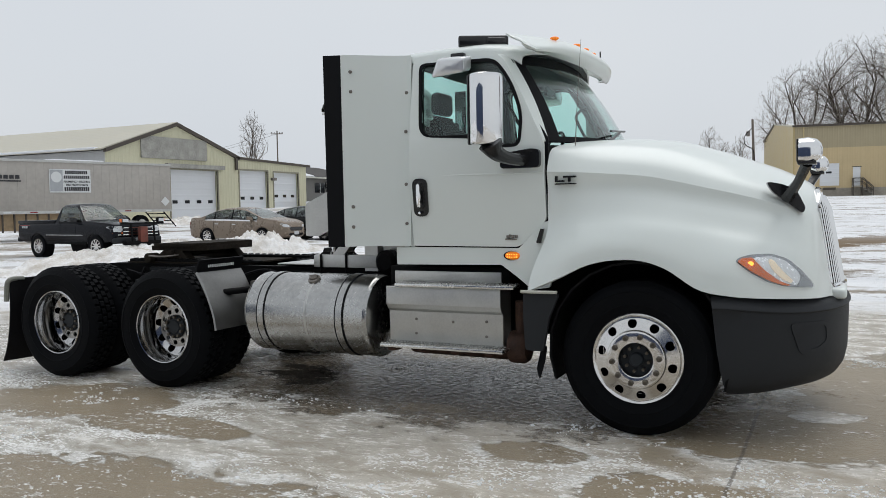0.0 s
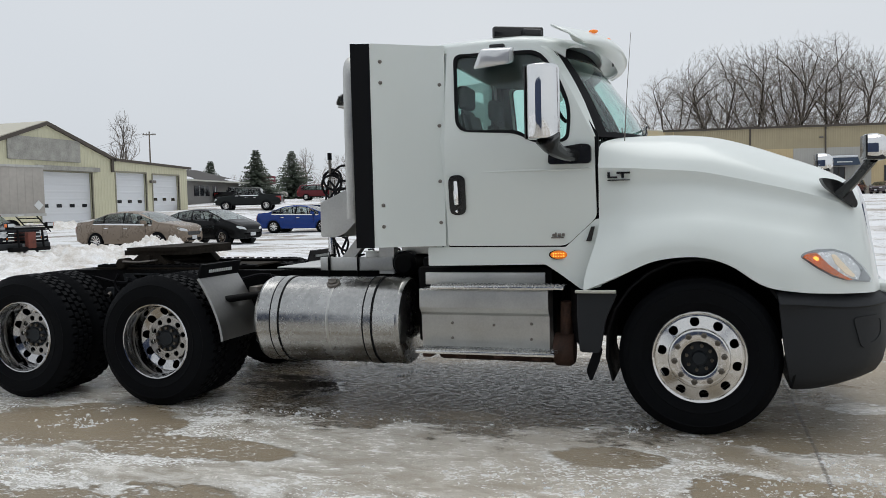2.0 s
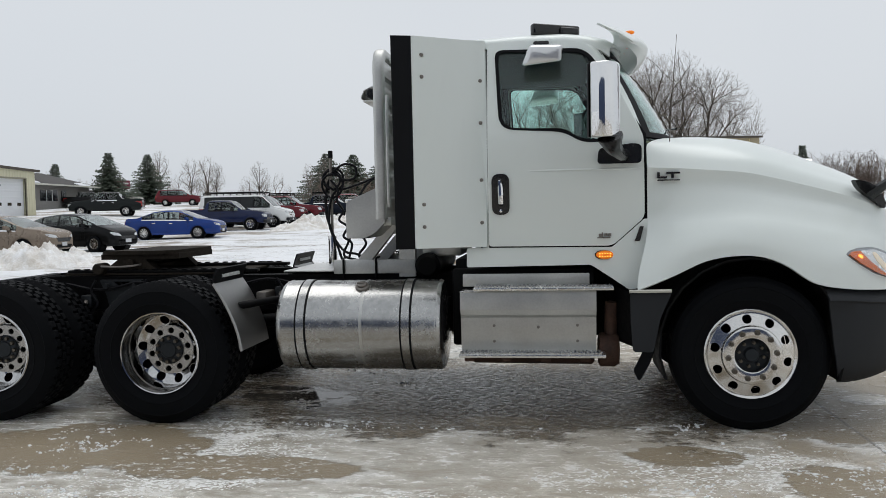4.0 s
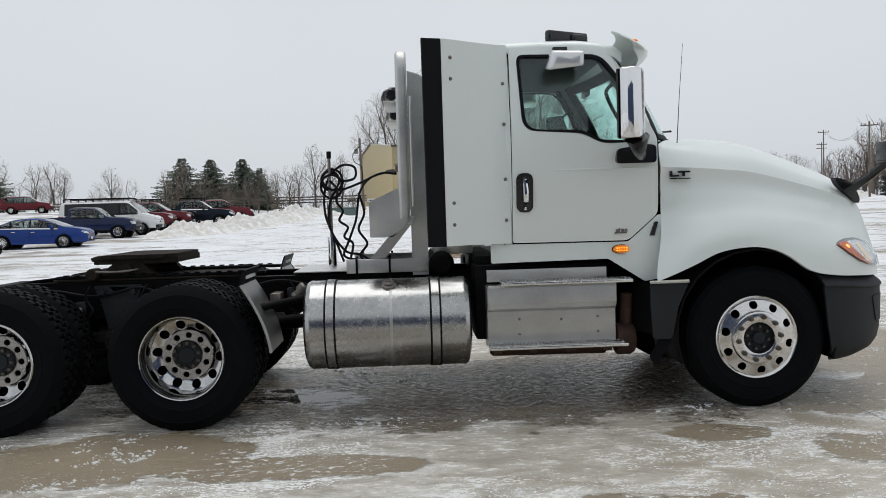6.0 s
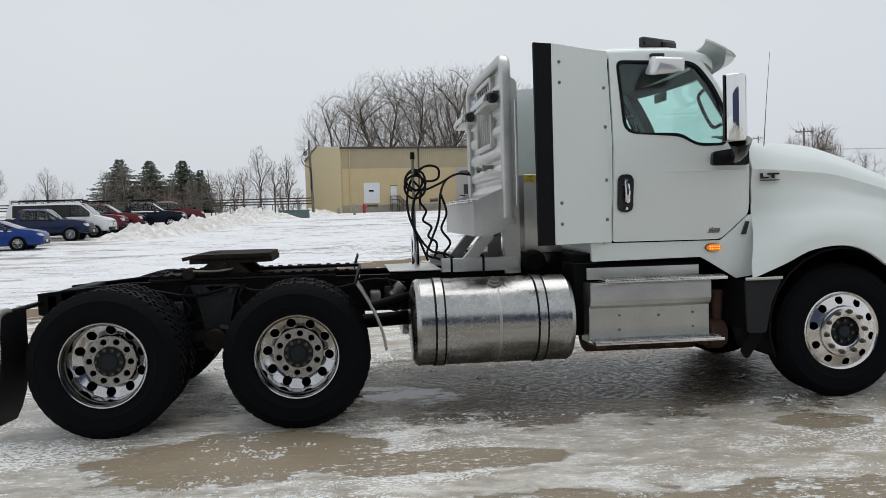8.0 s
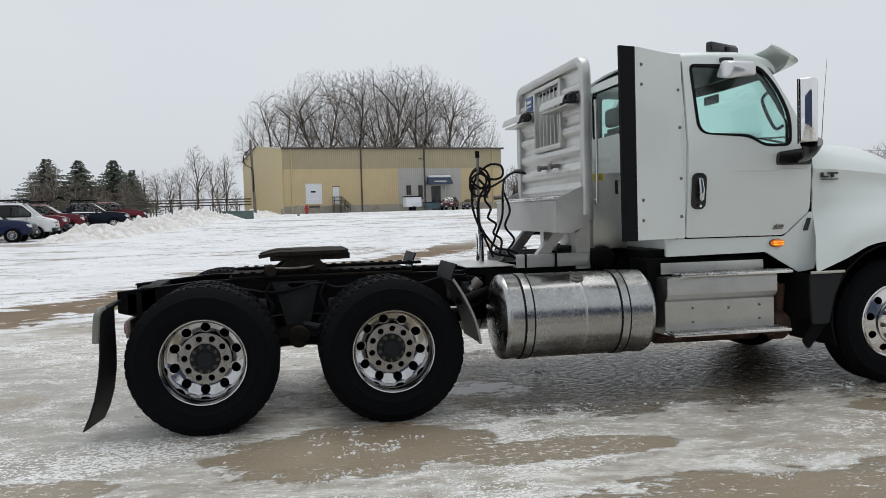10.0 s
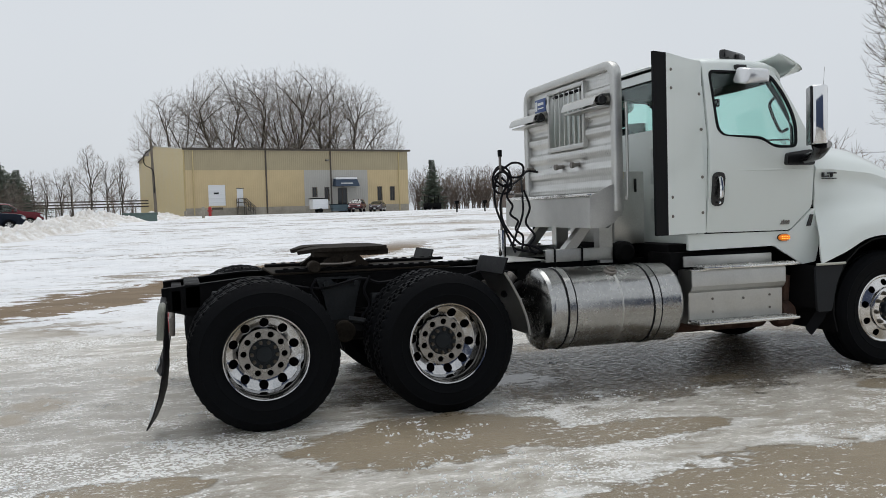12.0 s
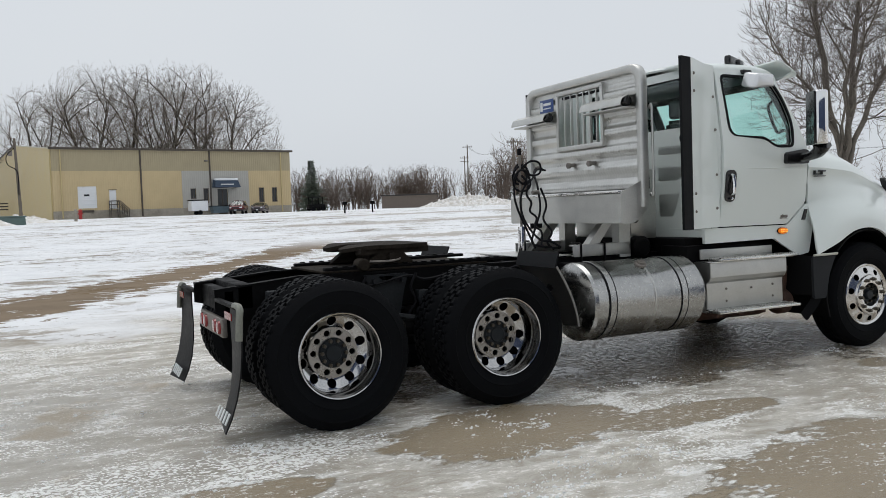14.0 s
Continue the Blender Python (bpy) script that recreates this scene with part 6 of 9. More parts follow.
    ice = g.mix(g.math("MULTIPLY", wet_shade, 0.92), ice, g.mix(g.math("MULTIPLY", crumb, g.step(grit, 0.35, 0.55)), g.mix(streak, (0.060, 0.047, 0.031), (0.26, 0.205, 0.140)), (0.66, 0.66, 0.64)))
    # black crumbs and white flakes strewn over the wet slab
    bits = g.math("MULTIPLY", wet_shade, g.crumbs(warp.outputs[0], 27.0, 0.58, g.step(grit, 0.36, 0.60)))
    ice = g.mix(g.math("MULTIPLY", bits, 0.75), ice, g.mix(g.step(flake, 0.47, 0.55), (0.03, 0.026, 0.02), (0.62, 0.62, 0.60)))
    # paler ice along the edges of the thawed patches
    ice = g.mix(g.math("MULTIPLY", g.math("MULTIPLY", shore, g.math("SUBTRACT", 1.0, wet_shade)), g.math("MULTIPLY", g.step(streak, 0.38, 0.62), 0.65)), ice, (0.74, 0.735, 0.71))
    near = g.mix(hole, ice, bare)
    near = g.mix(g.math("MULTIPLY", g.math("MULTIPLY", crumb, hole), g.step(flake, 0.5, 0.6)), near, (0.84, 0.84, 0.82))
    # snow further off, with a thawed track across it
    snow = g.mix(g.step(g.noise(g.scaled((0.9, 1.1, 1), turn=0.3), 0.55, 9, 0.66, 0.6), 0.30, 0.60), (0.735, 0.75, 0.77), (0.82, 0.83, 0.845))
    dirty = g.noise(g.scaled((0.42, 0.85, 1), turn=0.25), 0.30, 7, 0.62, 1.2)
    scuff = g.noise(g.scaled((0.8, 1.1, 1), turn=-0.18), 1.2, 9, 0.70, 0.8)
    snow = g.mix(g.math("MULTIPLY", g.step(g.math("MULTIPLY_ADD", dirty, 0.6, g.math("MULTIPLY", scuff, 0.45)), 0.575, 0.625), 0.72), snow, g.mix(scuff, (0.155, 0.12, 0.082), (0.36, 0.31, 0.25)))
    # brown specks of grass and grit showing through
    speck = g.noise(g.scaled((0.8, 1.0, 1), turn=0.4), 4.5, 6, 0.7, 0.6)
    snow = g.mix(g.math("MULTIPLY", g.step(g.math("MULTIPLY_ADD", speck, 0.7, g.math("MULTIPLY", dirty, 0.5)), 0.655, 0.72), 0.75), snow, (0.16, 0.125, 0.085))
    line = g.math("MULTIPLY_ADD", X, 1.62, 22.4)
    off = g.math("MULTIPLY", g.math("ABSOLUTE", g.math("SUBTRACT", Y, line)), 0.53)
    track = g.step(g.math("MULTIPLY_ADD", g.math("SUBTRACT", scuff, 0.5), 6.5, g.math("MULTIPLY_ADD", g.math("SUBTRACT", dirty, 0.5), 2.0, off)), 1.15, 0.98)
    track = g.math("MULTIPLY", track, g.math("MULTIPLY", g.step(Y, 33.0, 25.0), g.step(Y, 3.5, 6.0)))
    # ruts left by tyres, following the same bend
    lane = g.math("SINE", g.math("MULTIPLY_ADD", g.math("SUBTRACT", Y, line), 0.62, g.math("MULTIPLY", veil, 9.0)))
    rut = g.math("MULTIPLY", g.step(g.math("MULTIPLY_ADD", g.math("SUBTRACT", scuff, 0.5), 2.6, lane), 0.80, 1.10), g.step(dirty, 0.40, 0.56))
    snow = g.mix(g.math("MULTIPLY", rut, 0.75), snow, g.mix(scuff, (0.20, 0.16, 0.115), (0.40, 0.355, 0.29)))
    snow = g.mix(g.math("MULTIPLY", track, 0.9), snow, g.mix(mid, (0.125, 0.082, 0.042), (0.235, 0.165, 0.092)))
    # worn drive towards the warehouse
    drive = None
    for mid_y, lean_, half_w, from_x in ((47.0, 0.10, 2.2, 6.0), (62.0, 0.16, 1.8, 2.0), (30.0, 0.06, 1.5, 5.5)):
        gap_ = g.math("ABSOLUTE", g.math("SUBTRACT", Y, g.math("MULTIPLY_ADD", X, lean_, mid_y)))
        v = g.step(g.math("MULTIPLY_ADD", g.math("SUBTRACT", scuff, 0.5), 9.0, g.math("MULTIPLY_ADD", g.math("SUBTRACT", dirty, 0.5), 8.0, gap_)), half_w, half_w * 0.5)
        v = g.math("MULTIPLY", v, g.step(X, from_x, from_x + 3.0))
        drive = v if drive is None else g.math("MAXIMUM", drive, v)
    snow = g.mix(g.math("MULTIPLY", drive, 0.62), snow, g.mix(scuff, (0.20, 0.155, 0.105), (0.42, 0.35, 0.27)))
    # bare yard round the parked cars
    lot = g.math("MULTIPLY", g.math("MULTIPLY", g.step(X, -12.0, -17.0), g.step(Y, 4.0, 8.0)), g.step(g.math("MULTIPLY_ADD", dirty, 0.7, g.math("MULTIPLY", big, 0.5)), 0.56, 0.68))
    snow = g.mix(g.math("MULTIPLY", lot, 0.8), snow, (0.30, 0.26, 0.215))
    away = g.math("MAXIMUM", g.step(g.math("MULTIPLY_ADD", g.math("SUBTRACT", big, 0.5), 9.0, Y), 3.5, 8.0), g.step(g.math("MULTIPLY_ADD", g.math("SUBTRACT", big, 0.5), 6.0, X), -7.2, -13.0))
    away = g.math("MULTIPLY", away, g.step(g.math("MULTIPLY_ADD", veil, 0.8, g.math("MULTIPLY", away, 0.75)), 0.50, 0.85))
    away = g.math("MAXIMUM", away, track)
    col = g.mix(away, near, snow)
    # a joint in the slab
    joint = g.math("MULTIPLY", g.step(g.math("ABSOLUTE", g.math("MULTIPLY_ADD", mid, 0.06, g.math("SUBTRACT", X, 0.70))), 0.016, 0.006), g.step(Y, 2.0, 1.0))
    col = g.mix(g.math("MULTIPLY", joint, 0.6), col, (0.07, 0.06, 0.05))
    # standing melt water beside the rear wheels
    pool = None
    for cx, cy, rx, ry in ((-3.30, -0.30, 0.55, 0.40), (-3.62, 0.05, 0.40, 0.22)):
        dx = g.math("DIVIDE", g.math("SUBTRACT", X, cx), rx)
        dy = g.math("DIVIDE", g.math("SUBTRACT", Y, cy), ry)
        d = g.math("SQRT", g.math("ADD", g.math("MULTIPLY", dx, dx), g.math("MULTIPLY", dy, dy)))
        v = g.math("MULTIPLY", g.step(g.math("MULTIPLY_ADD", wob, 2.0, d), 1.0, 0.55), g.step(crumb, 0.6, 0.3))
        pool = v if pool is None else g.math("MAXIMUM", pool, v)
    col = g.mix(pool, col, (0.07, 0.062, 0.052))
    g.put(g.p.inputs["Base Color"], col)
    lumps = g.noise(g.scaled((1.0, 1.3, 1), turn=0.6), 19.0, 7, 0.72, 0.3)
    wet = g.mixf(wet_shade, g.mixf(hole, g.mixf(g.math("MAXIMUM", frost, crumb), 0.24, 0.62), g.mixf(grit, 0.22, 0.42)), g.mixf(g.step(lumps, 0.44, 0.60), 0.10, 0.60))
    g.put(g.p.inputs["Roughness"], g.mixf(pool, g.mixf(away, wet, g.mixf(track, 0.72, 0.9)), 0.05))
    g.put(g.p.inputs["Specular IOR Level"], g.mixf(track, g.mixf(away, g.mixf(wet_shade, 0.45, 0.16), 0.15), 0.0))
    h = g.math("MULTIPLY_ADD", flake, 0.45, g.math("MULTIPLY_ADD", streak, 0.7, g.math("MULTIPLY", g.math("MULTIPLY", away, dirty), 1.4)))
    h = g.math("MULTIPLY_ADD", g.math("MULTIPLY", hole, -0.6), 0.5, g.math("MULTIPLY_ADD", crumb, 0.35, h))
    h = g.math("MULTIPLY_ADD", g.math("MULTIPLY", wet_shade, grit), 0.25, g.math("MULTIPLY_ADD", g.math("MULTIPLY", wet_shade, lumps), 0.40, h))
    h = g.math("MULTIPLY_ADD", bits, 0.30, g.math("MULTIPLY", h, g.math("MULTIPLY_ADD", wet_shade, -0.85, 1.0)))
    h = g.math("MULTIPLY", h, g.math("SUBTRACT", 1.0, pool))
    g.bump(h, 0.75, 0.035)
    return g.m


def ground_z(x, y):
    z = 0.0275 * (max(0, y - 22) if y < 70 else 48 + (y - 70) * 0.5 if y < 115 else 70.5)
    z *= smooth(17, 30, y)
    z += (0.70 * smooth(42, 52, y) + 0.55 * smooth(60, 95, y)) * smooth(-27, -40, x)
    z += 0.13 * smooth(8.5, 4.0, math.hypot(x + 19.5, y - 19.5)) if y < 30 else 0.0
    return z


def axis(lo, hi, near_lo, near_hi, step, far):
    out = [near_lo + step * i for i in range(int((near_hi - near_lo) / step) + 1)]
    for sgn, end in ((1, hi), (-1, lo)):
        d, p = step, out[-1] if sgn > 0 else out[0]
        while (end - p) * sgn > 0:
            d = min(d * 1.10, far)
            p += d * sgn
            out.append(p)
        out.sort()
    return out


xs, ys = axis(-1200, 1200, -11, 6, 0.3, 60), axis(-300, 1900, -8, 10, 0.3, 60)
verts = []
for y in ys:
    for x in xs:
        n1 = noise.noise(Vector((x * 0.09, y * 0.09, 0)))
        n2 = noise.noise(Vector((x * 0.8, y * 0.8, 3)))
        far = smooth(7, 25, abs(y) + max(0, abs(x + 2) - 8))
        verts.append((x, y, ground_z(x, y) + far * (0.05 * n1 + 0.03 * n2) - 0.004 + 0.003 * n2 * (1 - far)))
nx = len(xs)
faces = [(j * nx + i, j * nx + i + 1, (j + 1) * nx + i + 1, (j + 1) * nx + i) for j in range(len(ys) - 1) for i in range(nx - 1)]
gm = bpy.data.meshes.new("ground")
gm.from_pydata(verts, [], faces)
gm.polygons.foreach_set("use_smooth", [True] * len(faces))
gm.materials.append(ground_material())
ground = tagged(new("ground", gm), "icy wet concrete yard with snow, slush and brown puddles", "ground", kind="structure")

# loose chips of broken ice lying on the yard
ICE = mat("white_ice_chips", (0.84, 0.85, 0.85), 0.55, var=0.06, scale=20, fine=80)
rc = random.Random(41)
vs_, fs_ = [], []
count = 0
while count < 9000:
    x, y = rc.uniform(-9.5, 2.5), rc.uniform(-5.2, 2.2)
    c = noise.noise(Vector((x * 0.55, y * 1.1, 7.0))) + 0.7 * noise.noise(Vector((x * 1.7, y * 3.2, 2.0))) + 0.5 * noise.noise(Vector((x * 6.0, y * 9.0, 5.0)))
    dry = ((x + 2.0) / 3.0) ** 2 + ((y - 0.1) / 1.3) ** 2
    if c < (0.50 if dry > 1 else 0.95) + rc.uniform(-0.22, 0.22):
        continue
    count += 1
    ln = 0.004 + 0.016 * rc.random() ** 3 + (0.016 * rc.random() if rc.random() < 0.06 else 0)
    wd, ht, a = ln * rc.uniform(0.3, 0.7), min(0.004, ln * rc.uniform(0.12, 0.3)), rc.uniform(-0.6, 0.9)
    ca, sa = math.cos(a), math.sin(a)
    b = len(vs_)
    k = rc.choice((4, 5))
    for i in range(k):
        t_ = 2 * math.pi * i / k
        u, w = ln * math.cos(t_) * rc.uniform(0.5, 1.3), wd * math.sin(t_) * rc.uniform(0.5, 1.3)
        vs_.append((x + u * ca - w * sa, y + u * sa + w * ca, -0.006))
    for i in range(k):
        q = vs_[b + i]
        vs_.append((x + (q[0] - x) * 0.55, y + (q[1] - y) * 0.55, ht * rc.uniform(0.7, 1.2)))
    for i in range(k):
        fs_.append((b + i, b + (i + 1) % k, b + k + (i + 1) % k, b + k + i))
    fs_.append(tuple(b + k + i for i in range(k)))
chips = bpy.data.meshes.new("ice_chips")
chips.from_pydata(vs_, [], fs_)
chips.materials.append(ICE)
tagged(new("ice_chips", chips), "loose white chips of broken ice on the wet yard", "ice", kind="stuff")

# ==== buildings ====
def ribbed(name, col, pitch, var=0.05, axis=0, depth=0.02, rough=0.5):
    """Painted ribbed sheet metal; ribs upright, pitch metres apart along a local axis."""
    m = mat(name, col, rough, var=var, scale=0.5, fine=6)
    n, l = m.node_tree.nodes, m.node_tree.links
    tc = n.new("ShaderNodeTexCoord")
    sep = n.new("ShaderNodeSeparateXYZ")
    l.new(tc.outputs["Object"], sep.inputs[0])
    w = n.new("ShaderNodeMath")
    w.operation = "MULTIPLY"
    w.inputs[1].default_value = 2 * math.pi / pitch
    l.new(sep.outputs[axis], w.inputs[0])
    s = n.new("ShaderNodeMath")
    s.operation = "SINE"
    l.new(w.outputs[0], s.inputs[0])
    pw = n.new("ShaderNodeMath")
    pw.operation = "MAXIMUM"
    pw.inputs[1].default_value = 0.4
    l.new(s.outputs[0], pw.inputs[0])
    b = n.new("ShaderNodeBump")
    b.inputs["Strength"].default_value, b.inputs["Distance"].default_value = 0.8, depth
    l.new(pw.outputs[0], b.inputs["Height"])
    l.new(b.outputs[0], n["Principled BSDF"].inputs["Normal"])
    return m


CREAM = ribbed("cream_ribbed_metal", (0.62, 0.60, 0.43), 0.36, axis=1, depth=0.035)
DOOR_TRIM = mat("olive_grey_trim", (0.27, 0.255, 0.19), 0.6, var=0.1)
CREAM_ROOF = ribbed("pale_roof_metal", (0.50, 0.475, 0.39), 0.6, axis=1)
BROWN = mat("brown_trim", (0.075, 0.062, 0.05), 0.6, var=0.1)
DOORWHITE = ribbed("white_overhead_door", (0.70, 0.72, 0.745), 0.55, var=0.02, axis=2)
BOARD = mat("weathered_grey_board", (0.36, 0.355, 0.325), 0.8, var=0.2, scale=1.5, fine=9)
TAN = ribbed("tan_ribbed_metal", (0.53, 0.415, 0.235), 0.30, axis=0)
TAN_DARK = ribbed("darker_tan_metal", (0.37, 0.315, 0.20), 0.30, axis=0)
TAN_GREY = ribbed("grey_ribbed_metal", (0.40, 0.39, 0.36), 0.30, axis=0)
TAN_END = ribbed("tan_end_wall_metal", (0.52, 0.42, 0.22), 0.30, axis=1)
CONCRETE = mat("weathered_concrete", (0.33, 0.30, 0.25), 0.9, var=0.2, scale=0.8, fine=5)
WINDOWDARK = mat("dark_window", (0.02, 0.022, 0.025), 0.08, var=0.1)
SNOW = mat("snow", (0.80, 0.82, 0.85), 0.75, var=0.05, scale=2, fine=14, bump=0.5, bscale=12)
GREYWALL = mat("grey_siding", (0.22, 0.215, 0.205), 0.8, var=0.1)
SHINGLE = mat("dark_shingles", (0.065, 0.06, 0.058), 0.9, var=0.25, scale=2, fine=20)
TEALBOX = mat("grey_green_paint", (0.10, 0.15, 0.14), 0.6, var=0.1)
WOOD = mat("grey_pole_wood", (0.16, 0.135, 0.11), 0.9, var=0.25, scale=2, fine=30)
NAVY = mat("navy_canvas", (0.03, 0.05, 0.085), 0.7, var=0.1)


def slab(name, parent, m, lo, hi, label="", bevel=0.0):
    return part(name, B(lo, hi, bevel), m, parent, label)


def gable_wall(pts, x, t, axis="x"):
    return sheet(pts, [], (lambda u, v: Vector((x, u, v))) if axis == "x" else (lambda u, v: Vector((u, x, v))), t)


# the cream shed: its gable wall stands at x = -46, facing the yard
shed = thing("metal_shed", (-46, 48, 0.4), "cream ribbed-metal shed with white overhead doors", "building")
S = lambda x, y, z: (x + 46, y - 48, z - 0.4)
D1, D2, D3 = (42.3, 47.7, 0.3, 4.75), (50.5, 54.4, 0.8, 4.92), (55.3, 59.1, 1.0, 4.85)
hole = lambda d: [(d[0] - 48, d[2] - 0.1), (d[0] - 48, d[3] - 0.4), (d[1] - 48, d[3] - 0.4), (d[1] - 48, d[2] - 0.1)]
wall = part("front_wall", sheet([(36.2 - 48, -0.6), (36.2 - 48, 5.75), (43.1 - 48, 7.98), (50.2 - 48, 5.70), (60.4 - 48, 5.32), (60.4 - 48, 0.2)], [hole(D1), hole(D2), hole(D3)], lambda u, v: Vector((0, u, v)), 0.2), CREAM, shed)
for d in (D1, D2, D3):
    dr = part("overhead_door", B((-0.32, d[0] - 48, d[2] - 0.5), (-0.24, d[1] - 48, d[3] - 0.4)), DOORWHITE, shed, "white overhead door with small dark panes")
    for k in range(4 if d is D1 else 3):
        w = (d[1] - d[0]) / (4 if d is D1 else 3)
        part("pane", B((-0.235, d[0] - 48 + w * (k + 0.3), d[2] + 1.22 - 0.4 + (0.55 if d is D1 else 0.35)), (-0.225, d[0] - 48 + w * (k + 0.7), d[2] + 1.48 - 0.4 + (0.55 if d is D1 else 0.35))), WINDOWDARK, dr)
    for y in (d[0] - 48 - 0.12, d[1] - 48):
        part("door_trim", B((-0.1, y, d[2] - 0.5), (0.05, y + 0.12, d[3] - 0.30)), DOOR_TRIM, shed)
    part("door_head", B((-0.1, d[0] - 48, d[3] - 0.40), (0.06, d[1] - 48, d[3] - 0.28)), DOOR_TRIM, shed)
part("door_head_box", B((-0.1, 41.8 - 48, 4.45), (0.35, 48.3 - 48, 4.78)), BOARD, shed)
part("gable_board", B((0.02, 39.35 - 48, 5.12), (0.12, 46.4 - 48, 6.78)), BOARD, shed, "weathered grey sign board, blank")
for a, b, t in (((36.0, 6.05), (43.1, 8.42), 0.28), ((43.1, 8.42), (50.4, 6.08), 0.28), ((50.2, 6.06), (60.9, 5.70), 0.2)):
    part("roof_edge", hexa(bmesh.new(), [S(-46.1, a[0], a[1] - t), S(-45.8, a[0], a[1] - t), S(-45.8, b[0], b[1] - t), S(-46.1, b[0], b[1] - t), S(-46.1, a[0], a[1]), S(-45.8, a[0], a[1]), S(-45.8, b[0], b[1]), S(-46.1, b[0], b[1])]), BROWN, shed)
for a, b in (((35.6, 6.0), (43.1, 8.45)), ((43.1, 8.45), (50.3, 6.1)), ((50.2, 6.05), (60.9, 5.72))):
    part("roof", hexa(bmesh.new(), [S(-86, a[0], a[1] - 0.1), S(-45.9, a[0], a[1] - 0.1), S(-45.9, b[0], b[1] - 0.1), S(-86, b[0], b[1] - 0.1), S(-86, a[0], a[1]), S(-45.9, a[0], a[1]), S(-45.9, b[0], b[1]), S(-86, b[0], b[1])]), CREAM_ROOF, shed, "pale metal roof")
part("side_wall", B(S(-86, 36.2, 0), S(-46.2, 36.4, 5.9)), ribbed("pale_side_metal", (0.45, 0.46, 0.47), 0.4, axis=0), shed, "pale grey side wall")
part("side_wall", B(S(-86, 60.2, 0), S(-46.2, 60.4, 5.6)), CREAM, shed)
part("back_wall", B(S(-86.2, 36.2, 0), S(-86, 60.4, 5.6)), CREAM, shed)
part("snow_edge", B(S(-80, 35.55, 5.95), S(-46.5, 35.95, 6.12), 0.06), SNOW, shed, "snow along the eave")
part("wall_lamp", B(S(-45.9, 54.7, 4.1), S(-45.6, 55.3, 4.35), 0.04), STEEL, shed)
part("downpipe", B(S(-45.95, 49.9, 4.9), S(-45.8, 50.15, 6.0)), BROWN, shed)

# the tan warehouse
wx, wy, wturn = -4.6, 112.0, math.degrees(math.atan2(117.07 - 112.0, 28.455 + 4.6))
wh = thing("warehouse", (wx, wy, 2.0), "long tan ribbed-metal warehouse with a blue entrance canopy", "building", turn=wturn)
LEN, TOP = 33.44, 9.1
opens = [(3.0, 5.35, 1.25, 4.15), (6.95, 7.85, 1.2, 3.6), (18.05, 18.68, 2.3, 3.6), (19.92, 20.52, 1.65, 3.6), (21.9, 23.4, 0.2, 3.55), (28.35, 28.98, 1.6, 3.6), (30.42, 31.06, 1.6, 3.6)]
front = part("front_wall", sheet([(0, 0.95), (0, 6.2), (LEN, 6.2), (LEN, 0.95), (23.4, 0.95), (23.4, 3.55), (21.9, 3.55), (21.9, 0.95)], [[(a, c), (a, d), (b, d), (b, c)] for i, (a, b, c, d) in enumerate(opens) if i != 4], lambda u, v: Vector((u, 0, v)), 0.2), TAN, wh)
part("upper_band", B((0, 0.0, 6.2), (LEN, 0.2, TOP)), TAN_DARK, wh, "darker weathered upper band")
part("grey_panel", sheet([(16.8, 0.95), (16.8, 6.2), (26.7, 6.2), (26.7, 0.95), (23.4, 0.95), (23.4, 3.55), (21.9, 3.55), (21.9, 0.95)], [[(a, c), (a, d), (b, d), (b, c)] for a, b, c, d in (opens[2], opens[3])], lambda u, v: Vector((u, -0.03, v)), 0.02), TAN_GREY, wh, "grey painted wall panel")
part("plinth", B((-0.05, -0.06, -0.8), (21.9, 0.2, 0.95)), CONCRETE, wh)
part("plinth", B((23.4, -0.06, -0.8), (LEN, 0.2, 0.95)), CONCRETE, wh)
part("end_wall", sheet([(0.2, -0.8), (0.2, TOP), (28, 11.75), (50, 10.55), (50, -0.8)], [], lambda u, v: Vector((0, u, v)), 0.2), TAN_END, wh)
part("end_wall", B((LEN - 0.2, 0.2, -0.8), (LEN, 50, TOP)), TAN_END, wh)
part("back_wall", B((0, 49.8, -0.8), (LEN, 50, TOP)), TAN, wh)
part("roof", hexa(bmesh.new(), [(-0.3, -0.3, TOP - 0.05), (LEN + 0.3, -0.3, TOP - 0.05), (LEN + 0.3, 28, 9.6), (-0.3, 28, 11.7), (-0.3, -0.3, TOP + 0.1), (LEN + 0.3, -0.3, TOP + 0.1), (LEN + 0.3, 28, 9.75), (-0.3, 28, 11.85)]), CREAM_ROOF, wh, "pale metal roof")
part("roof", hexa(bmesh.new(), [(-0.3, 28, 11.7), (LEN + 0.3, 28, 9.6), (LEN + 0.3, 50.3, 9.0), (-0.3, 50.3, 10.5), (-0.3, 28, 11.85), (LEN + 0.3, 28, 9.75), (LEN + 0.3, 50.3, 9.15), (-0.3, 50.3, 10.65)]), CREAM_ROOF, wh, "pale metal roof")
part("eave_trim", B((-0.35, -0.38, TOP - 0.12), (LEN + 0.35, -0.3, TOP + 0.16)), BROWN, wh, "dark eave trim")
part("end_fascia", hexa(bmesh.new(), [(-0.38, 28, 11.6), (-0.3, 28, 11.6), (-0.3, 50.3, 10.4), (-0.38, 50.3, 10.4), (-0.38, 28, 11.9), (-0.3, 28, 11.9), (-0.3, 50.3, 10.7), (-0.38, 50.3, 10.7)]), BROWN, wh)
